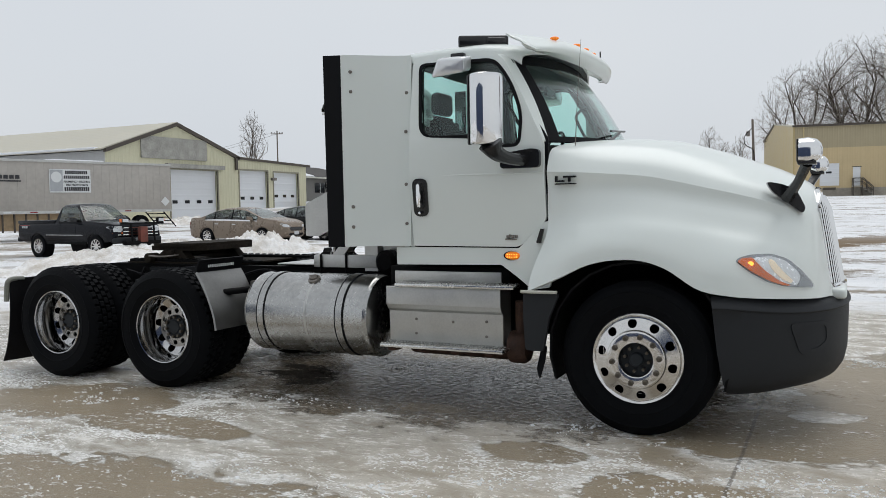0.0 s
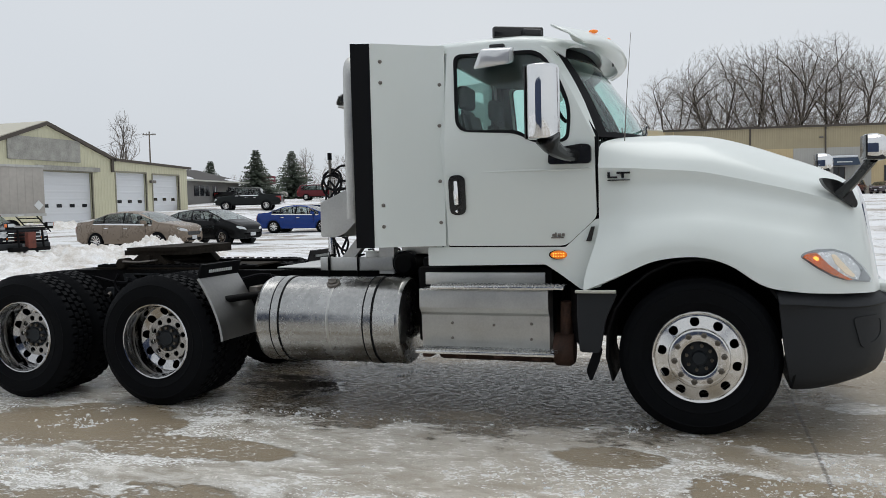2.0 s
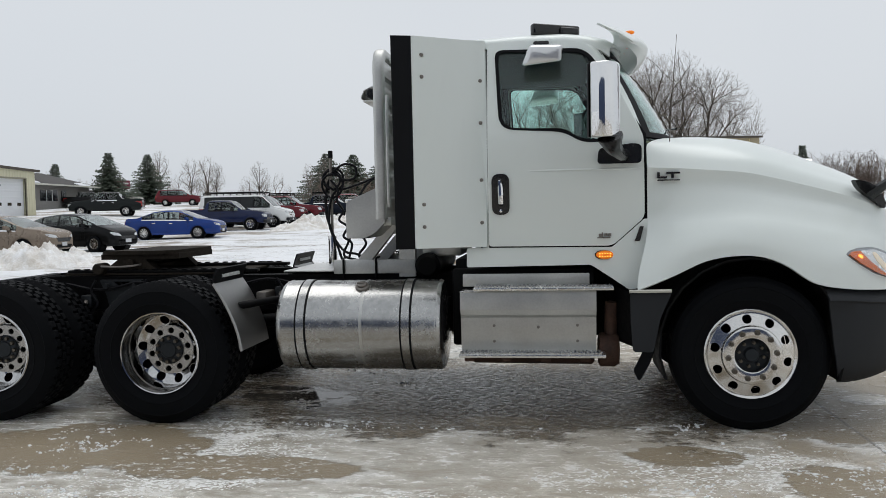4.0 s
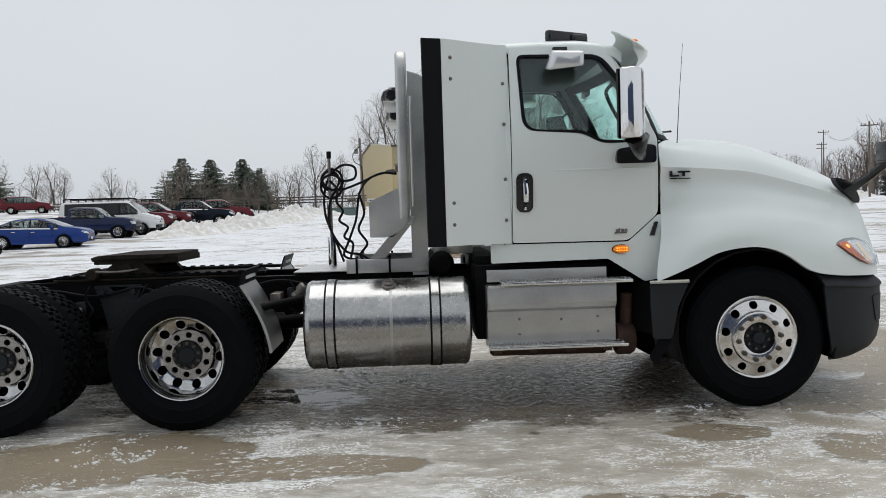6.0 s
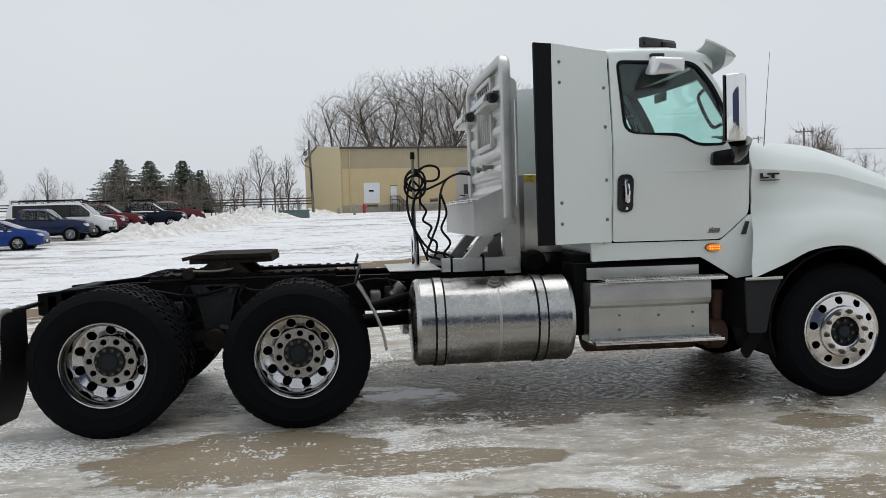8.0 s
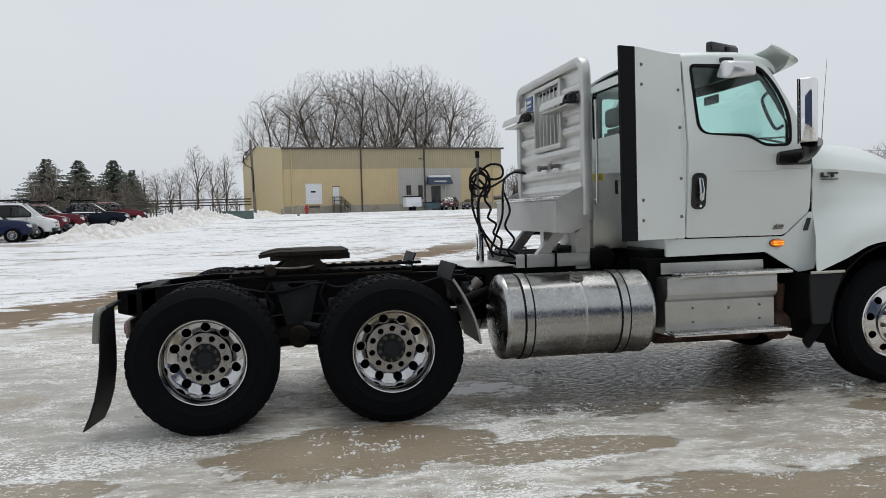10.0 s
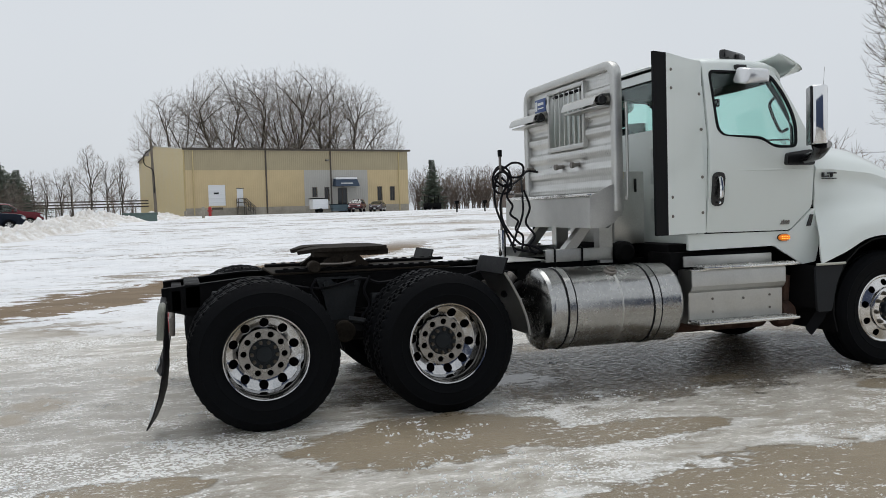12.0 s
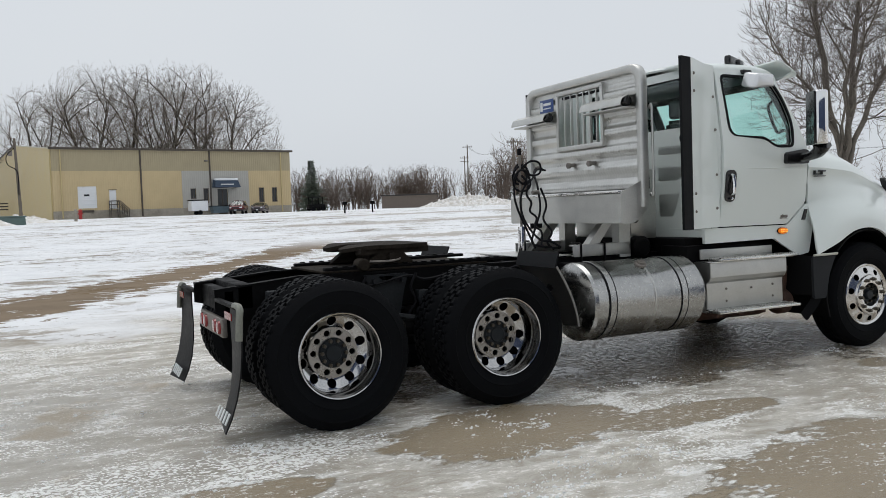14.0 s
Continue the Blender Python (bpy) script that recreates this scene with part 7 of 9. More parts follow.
for x, m, w in ((1.05, TAN_END, 0.14), (11.2, BROWN, 0.2), (20.9, BROWN, 0.2), (31.9, TAN_END, 0.14)):
    part("downpipe", B((x - w / 2, -0.16, 0.0), (x + w / 2, -0.02, TOP - 0.1), 0.02), m, wh)
dock = part("dock_door", B((3.0, 0.06, 1.25), (5.35, 0.12, 4.15)), DOORWHITE, wh, "white dock door")
part("dock_pane", B((3.75, 0.045, 2.85), (4.45, 0.06, 3.1)), WINDOWDARK, dock)
part("dock_bumper", B((3.4, -0.25, 0.7), (4.9, -0.06, 1.0)), BROWN, wh)
pd = part("side_door", B((6.95, 0.06, 1.2), (7.85, 0.12, 3.6)), DOORWHITE, wh, "white door above outside steps")
part("door_frame", B((6.85, -0.03, 3.6), (7.95, 0.02, 3.7)), BROWN, pd)
st = part("outside_stairs", B((6.8, -1.2, 1.05), (8.0, -0.06, 1.18)), BOARD, wh, "weathered steps with handrails")
for i in range(5):
    part("step", B((8.0 + 0.25 * i, -1.2, 0.85 - 0.22 * i), (8.28 + 0.25 * i, -0.2, 0.92 - 0.22 * i)), BOARD, st)
for y in (-1.2, -0.2):
    bm = tube(bmesh.new(), [(6.85, y, 2.15), (8.0, y, 2.15), (9.2, y, 1.0)], 0.05, 6)
    for x, z0, z1 in ((6.85, -0.2, 2.15), (7.9, -0.2, 2.15), (9.15, -0.3, 1.05), (8.5, 0.4, 1.7)):
        tube(bm, [(x, y, z0), (x, y, z1)], 0.05, 6)
    tube(bm, [(6.85, y, 1.65), (8.0, y, 1.65), (9.2, y, 0.5)], 0.04, 6)
    part("handrail", bm, BROWN, st)
for a, b, c, d in (opens[2], opens[3], opens[5], opens[6]):
    w = part("window", B((a, 0.08, c), (b, 0.13, d)), WINDOWDARK, wh)
    part("window_frame", sheet([(a - 0.08, c - 0.08), (a - 0.08, d + 0.08), (b + 0.08, d + 0.08), (b + 0.08, c - 0.08)], [[(a, c), (a, d), (b, d), (b, c)]], lambda u, v: Vector((u, -0.05, v)), 0.05), BROWN, w)
    part("mullion", B(((a + b) / 2 - 0.03, 0.05, c), ((a + b) / 2 + 0.03, 0.08, d)), BROWN, w)
en = part("entrance_door", B((21.9, 0.1, 0.1), (23.4, 0.16, 3.55)), WINDOWDARK, wh, "dark glazed entrance door")
part("door_mullion", B((22.6, 0.05, 0.1), (22.7, 0.1, 3.55)), BROWN, en)
cn = part("canopy", hexa(bmesh.new(), [(21.1, -1.5, 3.75), (24.9, -1.5, 3.75), (24.9, -0.05, 3.75), (21.1, -0.05, 3.75), (21.3, -1.0, 4.75), (24.7, -1.0, 4.75), (24.7, -0.05, 4.95), (21.3, -0.05, 4.95)]), NAVY, wh, "dark blue entrance canopy with snow on it")
part("canopy_snow", B((21.3, -1.05, 4.75), (24.7, -0.1, 5.05), 0.1), SNOW, cn)
part("canopy_bars", B((22.0, -1.36, 4.1), (23.9, -1.30, 4.25)), PAPER, cn)
part("side_entry", B((-0.12, 14.0, 1.0), (-0.01, 16.5, 6.2)), DOORWHITE, wh)
part("roof_vent", B((31.0, 4, TOP + 0.1), (31.4, 4.4, TOP + 0.7), 0.05), STEEL, wh)
part("wall_lamp", B((20.1, -0.3, 7.5), (20.6, -0.02, 7.75), 0.05), STEEL, wh)


def at_wall(u, d, z=0.0):
    """A place u metres along the warehouse front and d metres out from it."""
    a = radians(wturn)
    return (wx + u * math.cos(a) + d * math.sin(a), wy + u * math.sin(a) - d * math.cos(a), z)


# things beside the warehouse
p = at_wall(17.6, 4.0)
bin1 = thing("covered_trailer", (p[0], p[1], ground_z(p[0], p[1])), "small white box trailer with a dark lid by the warehouse", "trailer", turn=wturn)
part("box_body", B((-1.15, -0.8, 0.55), (1.15, 0.8, 1.95), 0.05), DOORWHITE, bin1)
part("lid", B((-1.2, -0.85, 1.95), (1.2, 0.85, 2.1), 0.04), BLACK, bin1)
part("drawbar", B((1.15, -0.06, 0.45), (2.2, 0.06, 0.55)), BLACK, bin1)
for y in (-0.85, 0.85):
    part("wheel", lathe(bmesh.new(), [(0.0005, y - 0.08), (0.3, y - 0.08), (0.32, y), (0.3, y + 0.08), (0.0005, y + 0.08)], 16, "y", (0, 0, 0.32)), RUBBER, bin1)
p = at_wall(21.2, 2.5)
bin2 = thing("waste_bin", (p[0], p[1], ground_z(p[0], p[1])), "low grey-blue steel waste bin on wheels", "bin", turn=wturn)
part("bin_body", hexa(bmesh.new(), [(-1.1, -0.5, 0.2), (1.1, -0.5, 0.2), (1.1, 0.5, 0.2), (-1.1, 0.5, 0.2), (-1.3, -0.7, 1.15), (1.3, -0.7, 1.15), (1.3, 0.7, 1.15), (-1.3, 0.7, 1.15)]), mat("blue_grey_steel", (0.10, 0.15, 0.18), 0.6, var=0.2), bin2)
part("bin_rim", B((-1.35, -0.75, 1.1), (1.35, 0.75, 1.2), 0.03), BLACK, bin2)
p = at_wall(34.6, 6.0)
cart = thing("yard_cart", (p[0], p[1], ground_z(p[0], p[1])), "small dark utility cart with a cab frame", "cart", turn=wturn)
part("cart_body", B((-1.2, -0.7, 0.4), (1.2, 0.7, 1.0), 0.1), BLACK, cart)
for x in (-0.9, 0.7):
    for y in (-0.65, 0.65):
        part("cab_post", B((x - 0.05, y - 0.05, 1.0), (x + 0.05, y + 0.05, 2.0)), BLACK, cart)
part("cart_roof", B((-1.0, -0.75, 1.98), (0.85, 0.75, 2.1), 0.03), BLACK, cart)
for x in (-0.8, 0.8):
    for y in (-0.7, 0.7):
        part("wheel", lathe(bmesh.new(), [(0.0005, y - 0.1), (0.34, y - 0.1), (0.36, y), (0.34, y + 0.1), (0.0005, y + 0.1)], 14, "y", (x, 0, 0.36)), RUBBER, cart)

# the grey office beyond the shed
off = thing("office_building", (-62.4, 80.5, 2.5), "low grey office building with a dark shingled roof", "building", turn=96)
part("wall", B((-9, -5, -0.8), (9, 5, 2.8)), GREYWALL, off)
part("roof", hexa(bmesh.new(), [(-9.9, -6, 2.7), (9.9, -6, 2.7), (9.9, 6, 2.7), (-9.9, 6, 2.7), (-7, -0.4, 4.4), (6.5, -0.4, 4.4), (6.5, 0.4, 4.4), (-7, 0.4, 4.4)]), SHINGLE, off)
part("fascia", B((-9.92, -6.05, 2.58), (9.92, -5.95, 2.76)), WHITE_TRIM, off)
for x, w2 in ((-6.5, 1.2), (-1.2, 1.9), (2.2, 0.5), (6.6, 0.8)):
    w = part("window", B((x - w2, -5.06, 0.9), (x + w2, -4.98, 2.1)), WINDOWDARK, off)
    for xx in ([x] if w2 < 1 else [x - w2 / 3, x + w2 / 3]):
        part("window_bar", B((xx - 0.03, -5.1, 0.9), (xx + 0.03, -5.06, 2.1)), PAPER, w)
for x0, x1, y0, y1 in ((-8.8, -4.2, -5.7, -3.6), (4.5, 7.8, -5.8, -5.0)):
    sn = hexa(bmesh.new(), [(x0, y0, 2.72 + (y0 + 6) * 0.30), (x1, y0, 2.72 + (y0 + 6) * 0.30), (x1 - 0.8, y1, 2.72 + (y1 + 6) * 0.30), (x0 + 0.5, y1, 2.72 + (y1 + 6) * 0.30), (x0 + 0.1, y0 + 0.1, 2.90 + (y0 + 6) * 0.30), (x1 - 0.3, y0 + 0.1, 2.88 + (y0 + 6) * 0.30), (x1 - 1.0, y1, 2.84 + (y1 + 6) * 0.30), (x0 + 0.7, y1, 2.84 + (y1 + 6) * 0.30)])
    part("roof_snow", sn, SNOW, off, "patch of snow on the roof")
sgnp = thing("road_sign", (-57.5, 96.5, 2.7), "maroon and white sign board on posts", "sign", turn=58)
part("sign_top", B((-1.0, -0.15, 2.4), (1.0, 0.15, 3.55), 0.03), mat("maroon_board", (0.16, 0.02, 0.04), 0.5), sgnp)
part("sign_low", B((-0.95, -0.12, 0.9), (0.95, 0.12, 2.4), 0.03), PAPER, sgnp)
for x in (-0.9, 0.9):
    part("post", B((x - 0.1, -0.1, -0.5), (x + 0.1, 0.1, 2.5)), PAPER, sgnp)
bm = bmesh.new()
for x0, x1, z in ((-0.75, 0.75, 3.05), (-0.55, 0.55, 2.65)):
    box(bm, (x0, -0.18, z), (x1, -0.15, z + 0.2))
part("sign_bars", bm, PAPER, sgnp)

# the parked box trailer
tx, ty = -36.4, 31.9
trl = thing("box_trailer", (tx, ty, 0.3), "long weathered grey box trailer with a printed panel", "trailer", turn=79)
TRS = mat("weathered_trailer_skin", (0.43, 0.405, 0.37), 0.6, 0.1, var=0.10, scale=0.5, fine=4)
body = part("trailer_body", B((-13.6, 0.0, 1.25), (0.4, 2.5, 4.05), 0.03), TRS, trl)
for i in range(28):
    part("side_post", B((-13.3 + 0.48 * i, -0.005, 1.3), (-13.27 + 0.48 * i, 0.0, 4.0)), TRS, body)
part("top_rail", B((-13.6, -0.05, 3.98), (0.42, 0.02, 4.10)), ALU_DULL, trl)
part("bottom_rail", B((-13.6, -0.05, 1.18), (0.42, 0.02, 1.34)), ALU_DULL, trl)
for i in range(9):
    part("side_reflector", B((-12.6 + 1.4 * i, -0.06, 1.23), (-12.2 + 1.4 * i, -0.05, 1.29)), RED_LENS if i % 2 else PAPER, trl)
part("under_skirt", B((-13.0, 0.2, 0.30), (-4.4, 0.3, 1.18)), mat("tan_board", (0.34, 0.25, 0.15), 0.8, var=0.2), trl)
for i in range(14):
    part("skirt_post", B((-12.9 + 0.62 * i, 0.14, 0.2), (-12.82 + 0.62 * i, 0.2, 1.18)), BROWN, trl)
for x in (-1.6, -2.9):
    for y in (0.3, 2.2):
        w = part("wheel", lathe(bmesh.new(), [(0.0005, y - 0.22), (0.28, y - 0.2), (0.48, y - 0.22), (0.5, y - 0.15), (0.5, y + 0.15), (0.48, y + 0.22), (0.0005, y + 0.2)], 24, "y", (x, 0, 0.5)), RUBBER, trl)
        part("rim", lathe(bmesh.new(), [(0.0005, y - 0.235), (0.24, y - 0.235), (0.27, y - 0.19)], 20, "y", (x, 0, 0.5)), ALU_DULL, w)
lad = bmesh.new()
for y in (0.3, 2.2):
    tube(lad, [(0.02, y, 1.2), (0.9, y, 0.25)], 0.04, 6)
for k in range(4):
    tube(lad, [(0.15 + 0.2 * k, 0.3, 1.05 - 0.22 * k), (0.15 + 0.2 * k, 2.2, 1.05 - 0.22 * k)], 0.03, 6)
part("rear_steps", lad, BLACK, trl)
sgn_panel = part("printed_panel", B((-7.28, -0.045, 2.33), (-4.88, -0.02, 3.62)), PAPER, trl, "white printed panel")
part("panel_emblem", B((-7.24, -0.055, 2.40), (-6.52, -0.045, 3.58)), mat("pale_grey_print", (0.40, 0.42, 0.44), 0.6), sgn_panel)
part("emblem_disc", cyl(bmesh.new(), (-6.88, -0.062, 3.18), (-6.88, -0.054, 3.18), 0.30, 20), PAPER, sgn_panel)
for x0, x1, z0, z1 in ((-6.38, -5.05, 3.36, 3.54), (-6.46, -4.94, 3.10, 3.27), (-6.44, -4.96, 2.42, 2.64)):
    n = int((x1 - x0) / 0.115)
    for i in range(n):
        part("print_bar", B((x0 + (x1 - x0) * i / n, -0.056, z0), (x0 + (x1 - x0) * (i + 0.78) / n, -0.046, z1)), INK, sgn_panel)
for body_text, z, s in (("PLUMBING \u2022 HEATING", 2.93, 0.155), ("FIRE PROTECTION", 2.75, 0.155)):
    fc = bpy.data.curves.new("panel_text", "FONT")
    fc.body, fc.size, fc.align_x, fc.align_y, fc.extrude, fc.offset = body_text, s, "CENTER", "CENTER", 0.003, 0.004
    ft = new("panel_text", fc)
    txt = bpy.data.meshes.new_from_object(ft.evaluated_get(bpy.context.evaluated_depsgraph_get()))
    bpy.data.objects.remove(ft)
    txt.materials.clear()
    txt.materials.append(INK)
    part("panel_words", txt, INK, sgn_panel).matrix_local = pose(-5.70, -0.052, z, 90, 0, 0)
bars = bmesh.new()
for i in range(5):
    box(bars, (-10.3 + 0.3 * i, -0.04, 3.05), (-10.08 + 0.3 * i, -0.02, 3.25))
box(bars, (-10.3, -0.04, 2.9), (-8.8, -0.02, 2.97))
part("name_bars", bars, INK, trl)
part("hazard_diamond", sheet([(-0.33, 1.80), (-0.03, 2.10), (0.27, 1.80), (-0.03, 1.50)], [], lambda u, v: Vector((u, -0.03, v)), 0.01), PAPER, trl)
part("roof_snow", B((-7.0, 0.3, 4.05), (-3.8, 1.6, 4.18), 0.06), SNOW, trl)

# plain dark blue metal building that closes the yard on its south side
bw = B((-15, -30.0, -0.2), (13, -24.0, 8.5))
solo("wall_south", bw, mat("dark_blue_cladding", (0.03, 0.05, 0.11), 0.5, 0.1, var=0.15, scale=0.6, fine=6), "plain dark blue metal building across the yard", "building", kind="structure")

# ==== parked vehicles ====
def paint(name, col, rough=0.16, metal=0.0):
    return mat(name, col, rough, metal, var=0.06, scale=1.5, fine=12, rvar=0.06, spec=0.30 if max(col) > 0.05 else 0.16)


PAINT = {
    "charcoal": paint("charcoal_car_paint", (0.006, 0.007, 0.010)),
    "champagne": paint("champagne_car_paint", (0.23, 0.185, 0.145), 0.28, 0.25),
    "black": paint("black_car_paint", (0.006, 0.0065, 0.007)),
    "blue": paint("bright_blue_car_paint", (0.008, 0.036, 0.19), 0.2),
    "navy": paint("navy_car_paint", (0.010, 0.017, 0.055)),
    "white": paint("white_van_paint", (0.74, 0.75, 0.75)),
    "red": paint("dark_red_car_paint", (0.115, 0.012, 0.018)),
    "rose": paint("dusty_red_car_paint", (0.10, 0.015, 0.020)),
    "dusk": paint("grey_mauve_car_paint", (0.075, 0.060, 0.066)),
    "slate": paint("dark_slate_car_paint", (0.006, 0.010, 0.020)),
    "silver": paint("silver_car_paint", (0.42, 0.40, 0.37), 0.3, 0.3),
    "grey": paint("dark_grey_car_paint", (0.012, 0.015, 0.015)),
}
LAMPGLASS = mat("car_headlamp", (0.62, 0.64, 0.66), 0.12, 0.2, var=0.1, coat=1.0)
CARTYRE = lathe(bmesh.new(), [(0.62, 0.0), (0.66, -0.02), (0.86, -0.03), (0.97, 0.0), (1.0, 0.06), (1.0, 0.5), (0.97, 0.56), (0.62, 0.58)], 28)
CARTYRE = finish(CARTYRE, "tyre", RUBBER)
bm = lathe(bmesh.new(), [(0.0005, 0.05), (0.10, 0.045), (0.13, 0.07)], 20)
for k in range(10):
    a = 2 * math.pi * k / 10
    c, s_ = math.cos(a), math.sin(a)
    px, pz = -s_ * 0.055, c * 0.055
    hexa(bm, [(0.1 * c + px, 0.06, 0.1 * s_ + pz), (0.1 * c - px, 0.06, 0.1 * s_ - pz), (0.6 * c - px, 0.03, 0.6 * s_ - pz), (0.6 * c + px, 0.03, 0.6 * s_ + pz), (0.1 * c + px, 0.12, 0.1 * s_ + pz), (0.1 * c - px, 0.12, 0.1 * s_ - pz), (0.6 * c - px, 0.1, 0.6 * s_ - pz), (0.6 * c + px, 0.1, 0.6 * s_ + pz)])
lathe(bm, [(0.64, -0.01), (0.60, 0.0), (0.57, 0.06), (0.57, 0.3)], 28)
CARRIM = finish(bm, "rim", RIM)
bm = lathe(bmesh.new(), [(0.0005, 0.16), (0.6, 0.16)], 20)
CARBACK = finish(bm, "brake_disc", BLACK)

KINDS = {
    # length, width, wheelbase, rear overhang, wheel radius; outlines along the car from its tail: top, belt line, half width;
    # side glass from and to, upright posts in it, windscreen and rear window from and to
    "sedan": dict(L=5.0, W=1.85, wb=2.82, ro=1.13, r=0.335, bot=0.22, blur=0.10,
                  top=[(0, 0.74), (0.04, 0.98), (0.16, 1.07), (0.78, 1.10), (1.62, 1.42), (2.1, 1.475), (2.65, 1.475), (3.1, 1.40), (3.98, 1.03), (4.5, 0.955), (4.86, 0.86), (4.97, 0.76), (5.0, 0.62)],
                  belt=[(0, 0.70), (0.04, 0.92), (0.2, 1.00), (1.2, 0.985), (2.6, 0.95), (3.9, 0.92), (4.5, 0.87), (4.86, 0.78), (4.97, 0.69), (5.0, 0.56)],
                  half=[(0, 0.60), (0.12, 0.78), (0.45, 0.885), (1.2, 0.925), (3.7, 0.925), (4.3, 0.895), (4.68, 0.83), (4.88, 0.72), (4.97, 0.60), (5.0, 0.50)],
                  dlo=(1.02, 3.72), posts=(1.52, 2.42), screen=(3.06, 3.96), rear=(0.84, 1.66)),
    "hatch": dict(L=4.48, W=1.75, wb=2.70, ro=0.86, r=0.315, bot=0.21, blur=0.12,
                  top=[(0, 0.80), (0.04, 1.08), (0.12, 1.14), (0.9, 1.40), (1.6, 1.48), (2.1, 1.49), (2.55, 1.44), (3.0, 1.28), (3.68, 1.02), (4.1, 0.90), (4.38, 0.77), (4.46, 0.66), (4.48, 0.54)],
                  belt=[(0, 0.74), (0.04, 1.0), (0.3, 1.04), (1.4, 1.0), (2.6, 0.955), (3.6, 0.91), (4.1, 0.81), (4.38, 0.69), (4.46, 0.59), (4.48, 0.48)],
                  half=[(0, 0.58), (0.12, 0.74), (0.45, 0.84), (1.2, 0.872), (3.2, 0.872), (3.8, 0.845), (4.18, 0.78), (4.38, 0.67), (4.46, 0.56), (4.48, 0.48)],
                  dlo=(0.62, 3.40), posts=(0.98, 1.80, 2.95), screen=(2.62, 3.66), rear=(0.14, 0.90)),
    "pickup": dict(L=5.34, W=1.90, wb=3.20, ro=1.18, r=0.375, bot=0.40, blur=0.05,
                   top=[(0, 0.98), (0.03, 1.19), (1.50, 1.20), (1.55, 1.30), (1.68, 1.74), (1.85, 1.81), (2.9, 1.81), (3.12, 1.75), (3.86, 1.22), (4.7, 1.15), (5.1, 1.08), (5.28, 0.95), (5.34, 0.72)],
                   belt=[(0, 0.94), (0.03, 1.15), (1.5, 1.16), (3.8, 1.15), (4.7, 1.06), (5.1, 0.98), (5.28, 0.88), (5.34, 0.66)],
                   half=[(0, 0.86), (0.06, 0.91), (1.0, 0.945), (4.3, 0.945), (4.9, 0.91), (5.2, 0.82), (5.34, 0.68)],
                   dlo=(1.80, 3.62), posts=(2.60,), screen=(3.10, 3.84), rear=(1.54, 1.66), bed=(0.12, 1.46)),
    "old_pickup": dict(L=5.0, W=1.95, wb=2.98, ro=1.12, r=0.375, bot=0.45, blur=0.03,
                       top=[(0, 1.0), (0.02, 1.17), (2.02, 1.18), (2.05, 1.30), (2.14, 1.72), (2.24, 1.78), (2.85, 1.78), (2.98, 1.73), (3.52, 1.20), (4.6, 1.14), (4.93, 1.08), (4.98, 0.98), (5.0, 0.72)],
                       belt=[(0, 0.98), (0.02, 1.13), (2.0, 1.14), (3.5, 1.14), (4.6, 1.07), (4.93, 1.02), (4.98, 0.92), (5.0, 0.66)],
                       half=[(0, 0.91), (0.04, 0.945), (1.0, 0.965), (4.6, 0.965), (4.9, 0.945), (5.0, 0.90)],
                       dlo=(2.22, 3.40), posts=(), screen=(2.96, 3.50), rear=(2.04, 2.13), bed=(0.1, 1.95)),
    "suv": dict(L=5.1, W=1.98, wb=2.95, ro=1.1, r=0.37, bot=0.36, blur=0.09,
                top=[(0, 0.95), (0.05, 1.25), (0.35, 1.76), (0.6, 1.82), (2.6, 1.84), (2.95, 1.78), (3.75, 1.22), (4.5, 1.13), (4.9, 1.02), (5.05, 0.9), (5.1, 0.7)],
                belt=[(0, 0.90), (0.05, 1.13), (0.5, 1.16), (3.7, 1.13), (4.5, 1.05), (4.9, 0.94), (5.05, 0.82), (5.1, 0.64)],
                half=[(0, 0.84), (0.08, 0.92), (1.0, 0.985), (4.0, 0.985), (4.6, 0.94), (4.95, 0.84), (5.1, 0.70)],
                dlo=(0.52, 3.50), posts=(1.35, 2.35), screen=(2.92, 3.72), rear=(0.07, 0.34)),
    "van": dict(L=5.9, W=2.02, wb=3.5, ro=1.40, r=0.38, bot=0.38, blur=0.06,
                top=[(0, 1.0), (0.03, 1.4), (0.16, 2.02), (0.3, 2.09), (3.95, 2.10), (4.2, 2.04), (4.95, 1.30), (5.6, 1.14), (5.82, 1.02), (5.9, 0.78)],
                belt=[(0, 0.96), (0.03, 1.25), (0.4, 1.28), (4.8, 1.26), (5.6, 1.06), (5.82, 0.94), (5.9, 0.72)],
                half=[(0, 0.90), (0.06, 0.97), (1.0, 1.01), (5.0, 1.0), (5.5, 0.95), (5.78, 0.88), (5.9, 0.76)],
                dlo=(0.40, 4.70), posts=(1.95, 2.78, 3.62), screen=(4.18, 4.92), rear=(0.05, 0.15)),
}
CABIN_GLASS = glass("tinted_car_glass", (0.50, 0.55, 0.54))
SEATCLOTH = mat("pale_car_seat_cloth", (0.16, 0.15, 0.14), 0.9, var=0.15)
PLATE_BLANK = mat("pale_number_plate", (0.55, 0.56, 0.58), 0.5, var=0.08, scale=20)


